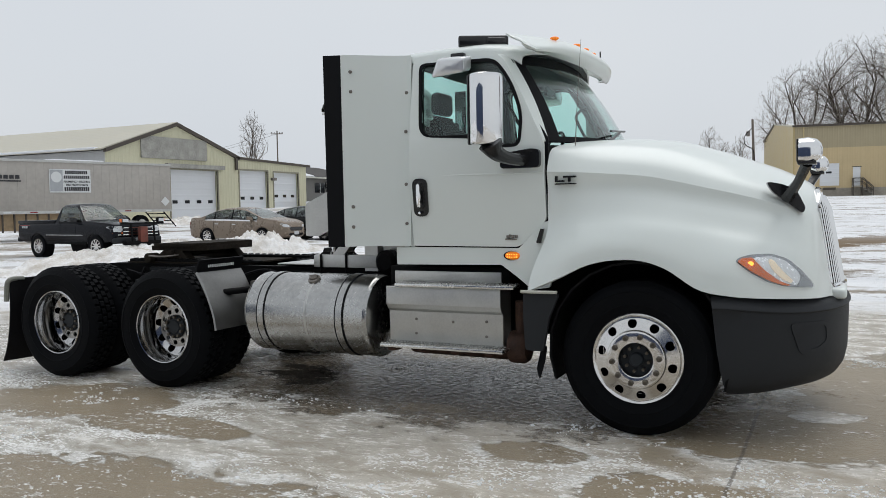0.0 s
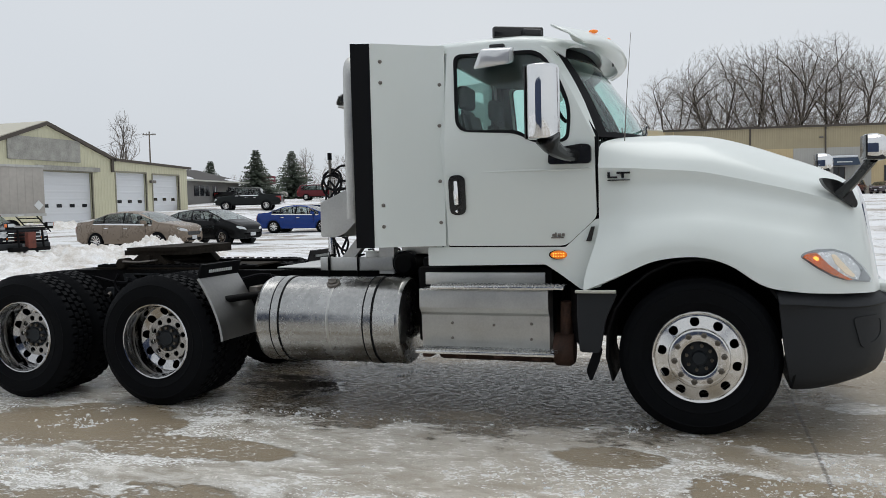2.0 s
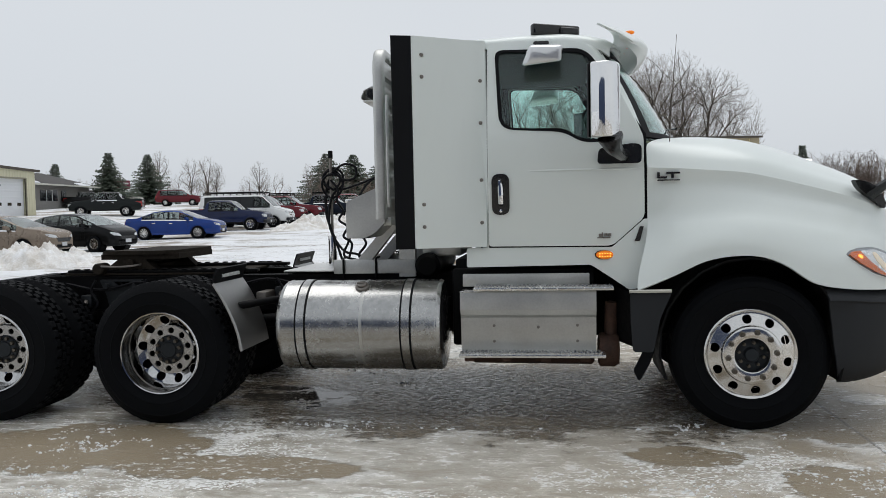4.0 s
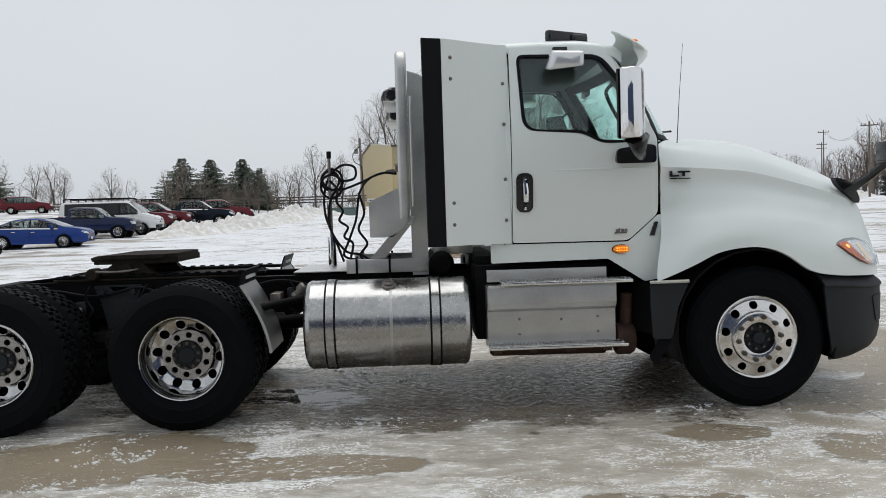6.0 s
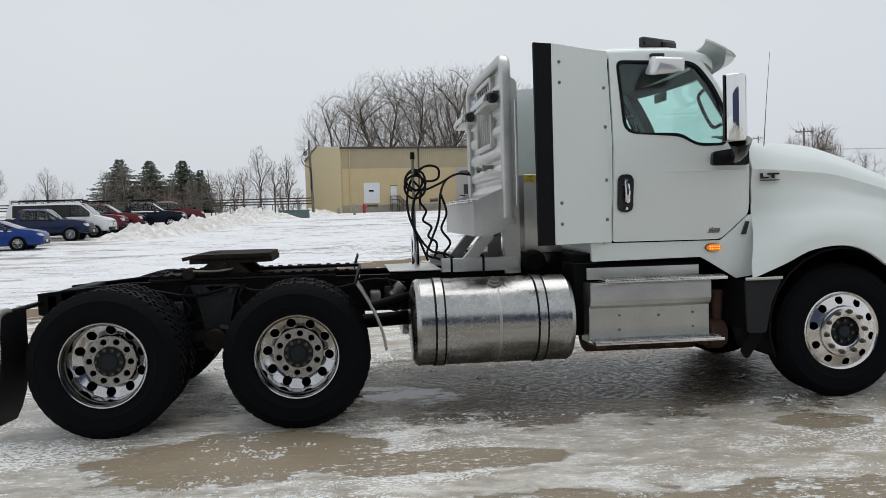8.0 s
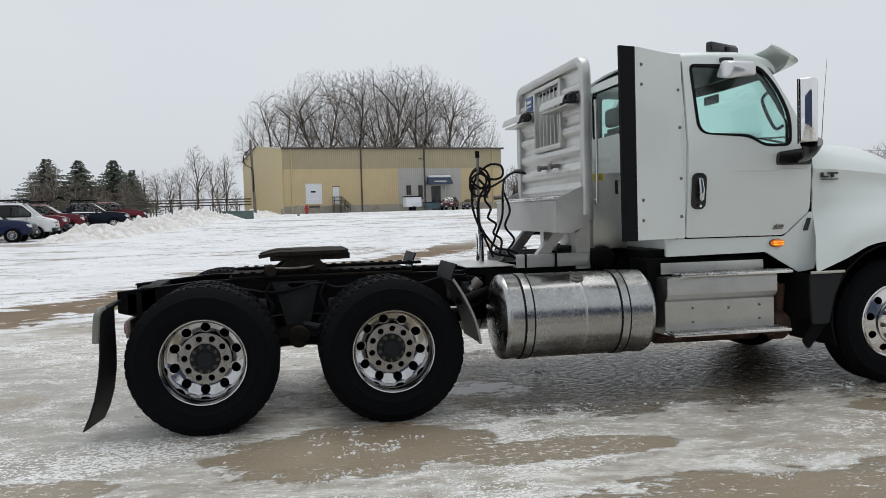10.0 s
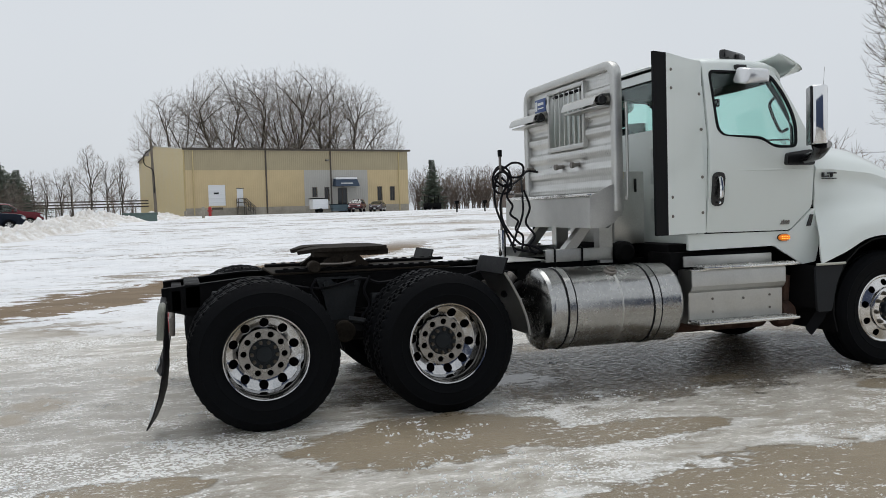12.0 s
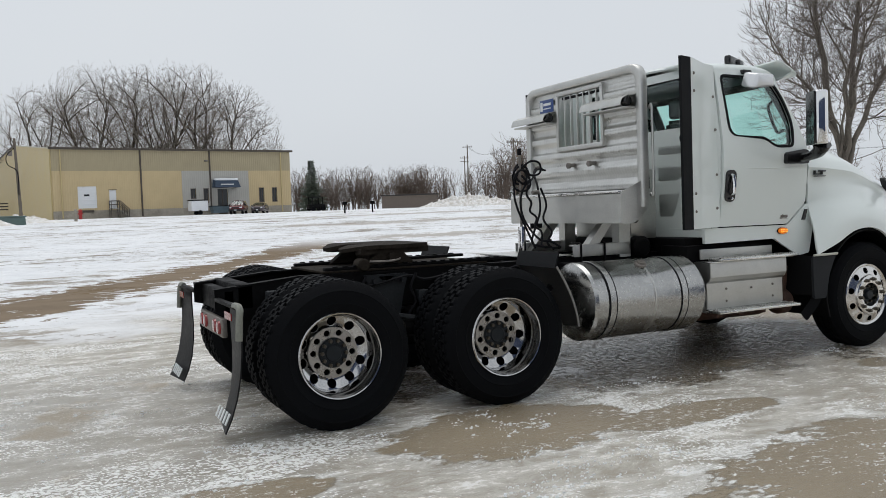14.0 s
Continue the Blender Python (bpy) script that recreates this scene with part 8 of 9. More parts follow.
def vehicle(name, kind, place, heading, colour, label, rack=False, plow=False, size=1.0, chrome=False):
    """A parked vehicle; place is the ground point under its rear axle's middle."""
    k = KINDS[kind]
    P = PAINT[colour]
    v = thing(name, (place[0], place[1], ground_z(place[0], place[1])), label, {"van": "van", "pickup": "pickup truck", "old_pickup": "pickup truck"}.get(kind, "car"), turn=heading)
    v.scale = (size, size, size)
    ox, L, W, r = -k["ro"], k["L"], k["W"], k["r"]
    truckish = kind in ("pickup", "old_pickup", "suv", "van")
    grid_x = np.linspace(0, L, 401)

    def curve(table, soft=True):
        z = np.interp(grid_x, [p[0] for p in table], [p[1] for p in table])
        n = max(1, int(k["blur"] / (L / 400)))
        if soft and n > 1:
            pad = np.concatenate([np.full(n, z[0]), z, np.full(n, z[-1])])
            z = np.convolve(pad, np.ones(n) / n, "same")[n:-n]
        return lambda x: float(np.interp(x, grid_x, z))

    top, belt, half = curve(k["top"]), curve(k["belt"]), curve(k["half"])
    axles = (k["ro"], k["ro"] + k["wb"])
    edges = [*k["dlo"], *k["screen"], *k["rear"]]
    for q in k["posts"]:
        edges += [q - 0.035, q + 0.035]
    for ax in axles:
        edges += [ax + r * 1.17 * math.cos(math.pi * i / 14) for i in range(15)]
    xs_ = sorted(set([round(L * i / 64, 4) for i in range(65)] + [round(e, 4) for e in edges] + [0.02, 0.05, L - 0.02, L - 0.05]))
    secs = []
    for x in xs_:
        w, b, t = half(x), belt(x), top(x)
        h = max(0.03, t - b)
        bot = k["bot"] + 0.10 * smooth(0.35, 0.0, x) + 0.06 * smooth(L - 0.35, L, x)
        ys_, lean = 0.935 * w, 0.36 if kind != "van" else 0.16
        pts = [(0, bot), (0.80 * w, bot), (0.965 * w, bot + 0.07), (0.995 * w, bot + 0.20), (w, bot + 0.54 * (b - bot)), (0.988 * w, b - 0.10), (0.955 * w, b - 0.015),
               (ys_ - lean * 0.08 * h, b + 0.08 * h), (ys_ - lean * 0.5 * h, b + 0.5 * h), (ys_ - lean * 0.86 * h, b + 0.86 * h), (ys_ - lean * h - 0.05 * min(1, h * 3), b + 0.955 * h), (0.55 * (ys_ - lean * h), t + 0.005), (0, t + 0.012)]
        arch = 0.0
        for ax in axles:
            d = abs(x - ax) / (r * 1.17)
            if d < 1:
                arch = max(arch, r + r * 1.14 * math.sqrt(1 - d * d))
        if arch:
            pts = [(y, max(z, min(arch, b - 0.12)) if i in (2, 3, 4) else z) for i, (y, z) in enumerate(pts)]
        secs.append([(x + ox, y, z) for y, z in pts])
    # sort the skin into paint, panes and trim
    groups = defaultdict(list)
    for i in range(len(xs_) - 1):
        xm = (xs_[i] + xs_[i + 1]) / 2
        tall = top(xm) - belt(xm) > 0.10
        for j in range(12):
            for s in (1, -1):
                quad = [secs[i][j], secs[i + 1][j], secs[i + 1][j + 1], secs[i][j + 1]]
                quad = [(x, s * y, z) for x, y, z in (quad if s > 0 else quad[::-1])]
                key = "body"
                if j in (7, 8) and k["dlo"][0] < xm < k["dlo"][1] and tall:
                    n_ = sum(xm > q for q in k["posts"])
                    key = ("side_window", n_, s) if all(abs(xm - q) > 0.035 for q in k["posts"]) else ("window_post", 0, s)
                elif j in (10, 11) and k["screen"][0] < xm < k["screen"][1]:
                    key = ("windscreen", 0, 0)
                elif j in (10, 11) and k["rear"][0] < xm < k["rear"][1]:
                    key = ("rear_window", 0, 0)
                elif j == 6 and k["dlo"][0] < xm < k["dlo"][1] and tall:
                    key = ("window_trim", 0, s)
                groups[key].append(quad)

    def gather(quads):
        bm, seen = bmesh.new(), {}
        for q in quads:
            vs = []
            for p_ in q:
                kk = tuple(round(c, 4) for c in p_)
                if kk not in seen:
                    seen[kk] = bm.verts.new(p_)
                if seen[kk] not in vs:
                    vs.append(seen[kk])
            if len(vs) > 2:
                try:
                    bm.faces.new(vs)
                except ValueError:
                    pass
        return bm

    bm = gather(groups.pop("body"))
    for end in (secs[0], secs[-1]):
        loop = [bm.verts.new((x, y, z)) for x, y, z in end] + [bm.verts.new((x, -y, z)) for x, y, z in end[-2:0:-1]]
        bm.faces.new(loop)
    body = part("body", bm, P, v, "", 32)
    skin_ = BVHTree.FromPolygons([q.co.copy() for q in body.data.vertices], [tuple(q.vertices) for q in body.data.polygons])
    centre = (L / 2 + ox, 0, 0.9)
    for (nm, n_, s), quads in groups.items():
        bm = gather(quads)
        thicken(bm, 0.005 if nm != "window_trim" else 0.012, centre)
        if nm in ("side_window", "windscreen", "rear_window"):
            q = part(nm, bm, CABIN_GLASS if kind != "van" or n_ == 3 or nm != "side_window" else CAR_GLASS, body, "tinted glass")
            q.visible_shadow = False
        else:
            part(nm, bm, CHROME if chrome and nm == "window_trim" else SEAL, body)
    # seats and dash behind the glass
    c0, c1 = k["dlo"][0] + ox, k["screen"][0] + ox
    zb = belt(k["dlo"][1])
    part("cabin_floor", B((c0 - 0.1, -W * 0.42, zb - 0.42), (k["screen"][1] + ox - 0.1, W * 0.42, zb - 0.36)), BLACK, body)
    rows_ = [c1 - 0.55] if kind == "old_pickup" else [c1 - 0.60, c1 - 1.45] if kind != "van" else [c1 - 0.6]
    for xr in rows_:
        for y in (-W * 0.21, W * 0.21):
            seat_ = part("seat", hexa(bmesh.new(), [(xr - 0.08, y - 0.24, zb - 0.36), (xr + 0.10, y - 0.24, zb - 0.36), (xr + 0.10, y + 0.24, zb - 0.36), (xr - 0.08, y + 0.24, zb - 0.36), (xr - 0.26, y - 0.20, zb + 0.16), (xr - 0.12, y - 0.20, zb + 0.16), (xr - 0.12, y + 0.20, zb + 0.16), (xr - 0.26, y + 0.20, zb + 0.16)]), SEATCLOTH if colour in ("champagne", "blue") else CLOTH, body)
            part("headrest", B((xr - 0.27, y - 0.11, zb + 0.19), (xr - 0.17, y + 0.11, zb + 0.36), 0.03), SEATCLOTH if colour in ("champagne", "blue") else CLOTH, seat_)
    part("dashboard", B((k["screen"][0] + ox + 0.42, -W * 0.40, zb - 0.3), (k["screen"][1] + ox - 0.05, W * 0.40, zb - 0.02), 0.05), CLOTH, body)

    def face_on(y, z, o):
        """A point on the car's nose, o metres proud of it."""
        hit = skin_.ray_cast(Vector((L + ox + 1, y, z)), Vector((-1, 0, 0)))[0]
        return Vector((hit.x + o, y, z)) if hit else Vector((L + ox - 0.1, y, z))

    def tail_on(y, z, o):
        hit = skin_.ray_cast(Vector((ox - 1, y, z)), Vector((1, 0, 0)))[0]
        return Vector((hit.x - o, y, z)) if hit else Vector((ox + 0.1, y, z))

    def nose(nm, loop, o, m, label_="", thick=0.02, rear=False):
        on_ = tail_on if rear else face_on
        ys2, zs2 = [q[0] for q in loop], [q[1] for q in loop]
        cuts = [("u", min(ys2) + (max(ys2) - min(ys2)) * i / 8) for i in range(1, 8)] + [("v", (min(zs2) + max(zs2)) / 2)]
        return part(nm, sheet(loop, [], lambda u, w_: on_(u, w_, o), thick, cuts), m, body, label_)

    zn = belt(L - 0.28)
    for s in (-1, 1):
        wn_ = half(L - 0.22)
        if truckish:
            hl = [(s * wn_ * 0.62, zn - 0.20), (s * wn_ * 0.985, zn - 0.20), (s * wn_ * 0.985, zn - 0.03), (s * wn_ * 0.62, zn - 0.02)]
        else:
            hl = [(s * wn_ * 0.50, zn - 0.17), (s * wn_ * 0.90, zn - 0.13), (s * wn_ * 0.985, zn - 0.03), (s * wn_ * 0.93, zn + 0.0), (s * wn_ * 0.56, zn - 0.08)]
        lamp_ = nose("headlamp", rounded(hl, 0.025, 2), 0.006, LAMPGLASS, "clear headlamp")
        if kind in ("van", "old_pickup"):
            part("amber_corner", sheet([(s * wn_ * 0.64, zn - 0.27), (s * wn_ * 0.98, zn - 0.27), (s * wn_ * 0.98, zn - 0.21), (s * wn_ * 0.64, zn - 0.21)], [], lambda u, w_: face_on(u, w_, 0.008), 0.02), AMBER_DIM, lamp_)
        zt = belt(0.3)
        wt = half(0.10)
        nose("tail_lamp", rounded([(s * wt * 0.72, zt - 0.36), (s * wt * 0.985, zt - 0.34), (s * wt * 0.985, zt - 0.08), (s * wt * 0.72, zt - 0.10)] if not truckish else [(s * wt * 0.86, zt - 0.42), (s * wt * 0.99, zt - 0.42), (s * wt * 0.99, zt - 0.05), (s * wt * 0.86, zt - 0.05)], 0.02, 2), 0.008, RED_LENS, "red tail lamp", rear=True)
        # door seams, handles, mirror
        doors = [k["dlo"][1] - 0.25] + list(k["posts"])[:: -1][:2] + ([k["dlo"][0] + 0.12] if kind != "hatch" else [])
        for xd in doors[:3]:
            yb = half(xd)
            part("door_seam", tube(bmesh.new(), [(xd + ox, s * (0.999 * yb), k["bot"] + 0.26), (xd + ox, s * (yb + 0.001), k["bot"] + 0.54 * (belt(xd) - k["bot"])), (xd + ox, s * 0.988 * yb, belt(xd) - 0.10), (xd + ox, s * 0.957 * yb, belt(xd) - 0.02)], 0.006, 5), BLACK, body)
        for xd in doors[1:3] if len(k["posts"]) else [k["dlo"][0] + 0.2]:
            part("door_handle", B((xd + ox + 0.06, s * half(xd) * 0.99 - 0.02, belt(xd) - 0.17), (xd + ox + 0.25, s * half(xd) * 0.99 + 0.022, belt(xd) - 0.135), 0.012), CHROME if chrome else P, body)
        xm = k["dlo"][1] - 0.30 + ox
        mz = belt(k["dlo"][1]) + 0.10
        wm = part("wing_mirror", hexa(bmesh.new(), [(xm - 0.07, s * W * 0.47, mz - 0.05), (xm + 0.10, s * W * 0.47, mz - 0.05), (xm + 0.05, s * W * 0.585, mz - 0.05), (xm - 0.05, s * W * 0.585, mz - 0.05), (xm - 0.07, s * W * 0.47, mz + 0.06), (xm + 0.06, s * W * 0.47, mz + 0.06), (xm + 0.03, s * W * 0.585, mz + 0.09), (xm - 0.05, s * W * 0.585, mz + 0.09)]), GLOSSBLACK if truckish and colour != "red" else P, body)
        for x in (0.0, k["wb"]):
            yw = W / 2 - 0.03
            w_ = new("wheel", CARTYRE)
            w_.parent = v
            w_.matrix_local = Matrix.Translation((x, s * yw, r)) @ Matrix.Diagonal((r, -s * r, r, 1))
            for nm, me_ in (("rim", CARRIM), ("brake_disc", CARBACK)):
                q = new(nm, me_)
                q.parent = w_
            part("wheel_well", lathe(bmesh.new(), [(0.0005, s * (yw - 0.32)), (r * 1.15, s * (yw - 0.32)), (r * 1.15, s * (yw - 0.02))], 24, "y", (x, 0, r)), BLACK, body)
        part("sill_trim", B((r * 1.22, s * W * 0.475 - 0.02, k["bot"] + 0.0), (k["wb"] - r * 1.22, s * W * 0.475 + 0.02, k["bot"] + 0.09), 0.01), BLACK if truckish else P, body)
    wn_ = half(L - 0.12)
    if truckish:
        nose("grille", [(-wn_ * 0.66, zn - 0.32), (wn_ * 0.66, zn - 0.32), (wn_ * 0.66, zn - 0.04), (-wn_ * 0.66, zn - 0.04)], 0.004, GLOSSBLACK)
        nose("grille_bar", [(-wn_ * 0.66, zn - 0.21), (wn_ * 0.66, zn - 0.21), (wn_ * 0.66, zn - 0.16), (-wn_ * 0.66, zn - 0.16)], 0.016, CHROME if chrome else P)
        fb = part("front_bumper", B((L + ox - 0.16, -W * 0.475, k["bot"] + 0.02), (L + ox + 0.07, W * 0.475, k["bot"] + 0.22), 0.06, 3), CHROME if chrome else PLASTIC, v)
        part("rear_bumper", B((ox - 0.10, -W * 0.46, k["bot"] + 0.06), (ox + 0.06, W * 0.46, k["bot"] + 0.22), 0.04, 2), CHROME if chrome else PLASTIC, v)
        part("number_plate", B((L + ox + 0.07, -0.15, k["bot"] + 0.06), (L + ox + 0.08, 0.15, k["bot"] + 0.19)), PLATE_BLANK, fb, "plain pale plate")
    else:
        nose("grille", rounded([(-wn_ * 0.52, zn - 0.30), (wn_ * 0.52, zn - 0.30), (wn_ * 0.62, zn - 0.16), (-wn_ * 0.62, zn - 0.16)], 0.03, 2), 0.004, GLOSSBLACK)
        nose("lower_grille", rounded([(-wn_ * 0.72, k["bot"] + 0.08), (wn_ * 0.72, k["bot"] + 0.08), (wn_ * 0.62, k["bot"] + 0.20), (-wn_ * 0.62, k["bot"] + 0.20)], 0.03, 2), 0.005, BLACK)
        nose("number_plate", [(-0.15, k["bot"] + 0.14), (0.15, k["bot"] + 0.14), (0.15, k["bot"] + 0.28), (-0.15, k["bot"] + 0.28)], 0.02, PLATE_BLANK, "plain pale plate")
    if "bed" in k:
        a, b = k["bed"]
        zt = top(0.8) + 0.012
        part("bed_floor", B((a + ox, -W * 0.40, zt + 0.002), (b + ox, W * 0.40, zt + 0.01)), BLACK, body)
        for s in (-1, 1):
            part("bed_rail", B((a + ox - 0.1, s * W * 0.445 - 0.05, zt - 0.06), (b + ox + 0.05, s * W * 0.445 + 0.04, zt + 0.055), 0.02), P, body)
        part("tailgate_top", B((ox + 0.0, -W * 0.44, zt - 0.1), (ox + 0.09, W * 0.44, zt + 0.055), 0.02), P, body)
    if rack:
        r0, r1, zr = k["dlo"][0] + ox - 0.1, k["screen"][0] + ox + 0.1, top(k["screen"][0] - 0.6)
        rk = part("roof_rack", B((r0, -0.68, zr + 0.15), (r1, -0.63, zr + 0.20)), BLACK, v, "black roof rack")
        part("rack_side", B((r0, 0.63, zr + 0.15), (r1, 0.68, zr + 0.20)), BLACK, rk)
        n_ = max(3, int((r1 - r0) / 0.42))
        for i in range(n_ + 1):
            x = r0 + (r1 - r0) * i / n_
            part("rack_bar", B((x - 0.025, -0.68, zr + 0.09), (x + 0.025, 0.68, zr + 0.14)), BLACK, rk)
            for s in (-1, 1):
                part("rack_foot", B((x - 0.02, s * 0.64 - 0.02, zr - 0.05), (x + 0.02, s * 0.64 + 0.02, zr + 0.10)), BLACK, rk)
    if plow:
        fx = L + ox
        pm = part("plow_mount", B((fx + 0.07, -0.7, 0.42), (fx + 0.30, 0.7, 0.55), 0.03), BLACK, v, "black plow frame with work lamps")
        for s in (-1, 1):
            part("plow_post", tube(bmesh.new(), [(fx + 0.28, s * 0.45, 0.5), (fx + 0.22, s * 0.45, 1.12)], 0.035, 6), BLACK, pm)
            lamp_ = part("plow_lamp", B((fx + 0.16, s * 0.72 - 0.13, 1.14), (fx + 0.30, s * 0.72 + 0.13, 1.28), 0.03), BLACK, pm)
            part("lamp_lens", B((fx + 0.298, s * 0.72 - 0.11, 1.16), (fx + 0.308, s * 0.72 + 0.11, 1.26), 0.004), LAMPGLASS, lamp_)
            part("lamp_amber", B((fx + 0.19, s * 0.86 - 0.006, 1.16), (fx + 0.29, s * 0.86 + 0.006, 1.26), 0.004), AMBER_DIM, lamp_)
        part("plow_bar", B((fx + 0.20, -0.86, 1.08), (fx + 0.26, 0.86, 1.14)), BLACK, pm)
        part("plow_jack", B((fx + 0.16, -0.15, 0.5), (fx + 0.32, 0.15, 1.0), 0.03), mat("rusty_red_steel", (0.17, 0.05, 0.035), 0.8, var=0.3), pm)
        for z in (0.96, 0.84, 0.74):
            part("grille_bars", B((fx - 0.04, -0.80, z), (fx + 0.022, 0.80, z + 0.025)), CHROME, body)
        for s in (-1, 1):
            bars_ = bmesh.new()
            for i in range(3):
                box(bars_, (ox + 0.30 + 0.11 * i, s * W * 0.4975 - 0.006, 0.98), (ox + 0.38 + 0.11 * i, s * W * 0.4975 + 0.006, 1.05))
            part("bed_marks", bars_, PLATE_BLANK, body, "plain pale bars")
            part("side_strip", B((ox + 1.6, s * W * 0.497 - 0.006, 0.74), (ox + 3.5, s * W * 0.497 + 0.008, 0.76), 0.004), CHROME, body)
    return v


vehicle("pickup_truck", "old_pickup", (-23.5, 13.75), -4, "charcoal", "old dark navy pickup with a plow frame on its nose", plow=True)
vehicle("sedan_car", "sedan", (-22.55, 20.9), 0, "champagne", "champagne-brown sedan behind a dirty snow bank", chrome=True)
vehicle("hatchback_car", "hatch", (-21.2, 24.3), -12, "black", "black hatchback with pale headlamps")
vehicle("sedan_car", "sedan", (-21.7, 33.35), 4, "blue", "bright blue sedan on packed snow", chrome=True, size=0.98)
vehicle("pickup_truck", "pickup", (-22.4, 41.5), 3, "navy", "dark navy crew-cab pickup")
vehicle("passenger_van", "van", (-22.5, 45.0), 4, "white", "white passenger van with a black roof rack", rack=True)
vehicle("pickup_truck", "pickup", (-22.8, 49.2), 5, "red", "dark red pickup beside a white van", size=1.07)
vehicle("pickup_truck", "pickup", (-22.6, 53.0), 5, "red", "dark red pickup with a rack over its cab", rack=True, size=1.07)
vehicle("pickup_truck", "pickup", (-20.4, 56.7), 5, "slate", "dark blue crew-cab pickup with a chrome nose", rack=True, chrome=True, size=1.07)
vehicle("pickup_truck", "pickup", (-20.4, 64.3), 12, "red", "red pickup at the end of the row", size=1.07)
vehicle("minivan_car", "suv", (-44.6, 82.5), 15, "red", "dark red car far behind the van")
vehicle("pickup_truck", "pickup", (-36.2, 58.0), 200, "grey", "dark grey-green crew-cab pickup by the shed", size=1.08, chrome=True)
vehicle("sedan_car", "sedan", (-52.0, 66.5), 250, "silver", "grey car parked beside the shed")
vehicle("pickup_truck", "pickup", (-56.4, 83.6), 20, "black", "black pickup parked by the office")
vehicle("sedan_car", "sedan", (-57.2, 90.2), 305, "white", "white car far off by the trees")
vehicle("minivan_car", "suv", (-57.6, 93.8), 50, "silver", "silver minivan far off by the trees")
vehicle("sport_utility_car", "suv", (-62.9, 113.4), 20, "black", "black off-roader far off by the trees")
vehicle("pickup_truck", "pickup", (-59.9, 118.0), 205, "white", "white pickup far off by the trees")
p = at_wall(23.6, 5.2)
vehicle("sport_utility_car", "suv", (p[0] - 0.4, p[1]), 248, "rose", "dark red car in front of the warehouse")
p = at_wall(26.9, 5.0)
vehicle("sedan_car", "sedan", (p[0] - 0.4, p[1]), 246, "dusk", "dusty grey-mauve car in front of the warehouse")

# ==== trees, poles, snow ====
BARK = mat("grey_brown_bark", (0.085, 0.072, 0.060), 0.95, var=0.25, scale=2, fine=20)
BARK_PALE = mat("olive_brown_bark", (0.150, 0.130, 0.105), 0.95, var=0.3, scale=2, fine=22)
TWIG = mat("brown_twigs", (0.235, 0.205, 0.18), 0.95, var=0.2, scale=0.3, fine=3)
TWIG_NEAR = mat("dark_brown_twigs", (0.16, 0.135, 0.12), 0.95, var=0.2, scale=0.6, fine=6)
BRUSH = mat("russet_brush", (0.17, 0.13, 0.105), 0.95, var=0.25, scale=0.15, fine=2)
NEEDLE = mat("dark_spruce_needles", (0.080, 0.100, 0.072), 0.9, var=0.35, scale=1.2, fine=12)


def limb(vs, fs, pts, rs, seg):
    base = None
    side = None
    for i, p in enumerate(pts):
        d = (pts[min(i + 1, len(pts) - 1)] - pts[max(i - 1, 0)]).normalized()
        if side is None:
            side = d.orthogonal().normalized()
        side = (side - d * side.dot(d)).normalized()
        up = d.cross(side)
        b = len(vs)
        for k in range(seg):
            a = 2 * math.pi * k / seg
            vs.append(p + (side * math.cos(a) + up * math.sin(a)) * rs[i])
        if base is not None:
            for k in range(seg):
                fs.append((base + k, base + (k + 1) % seg, b + (k + 1) % seg, b + k))
        base = b


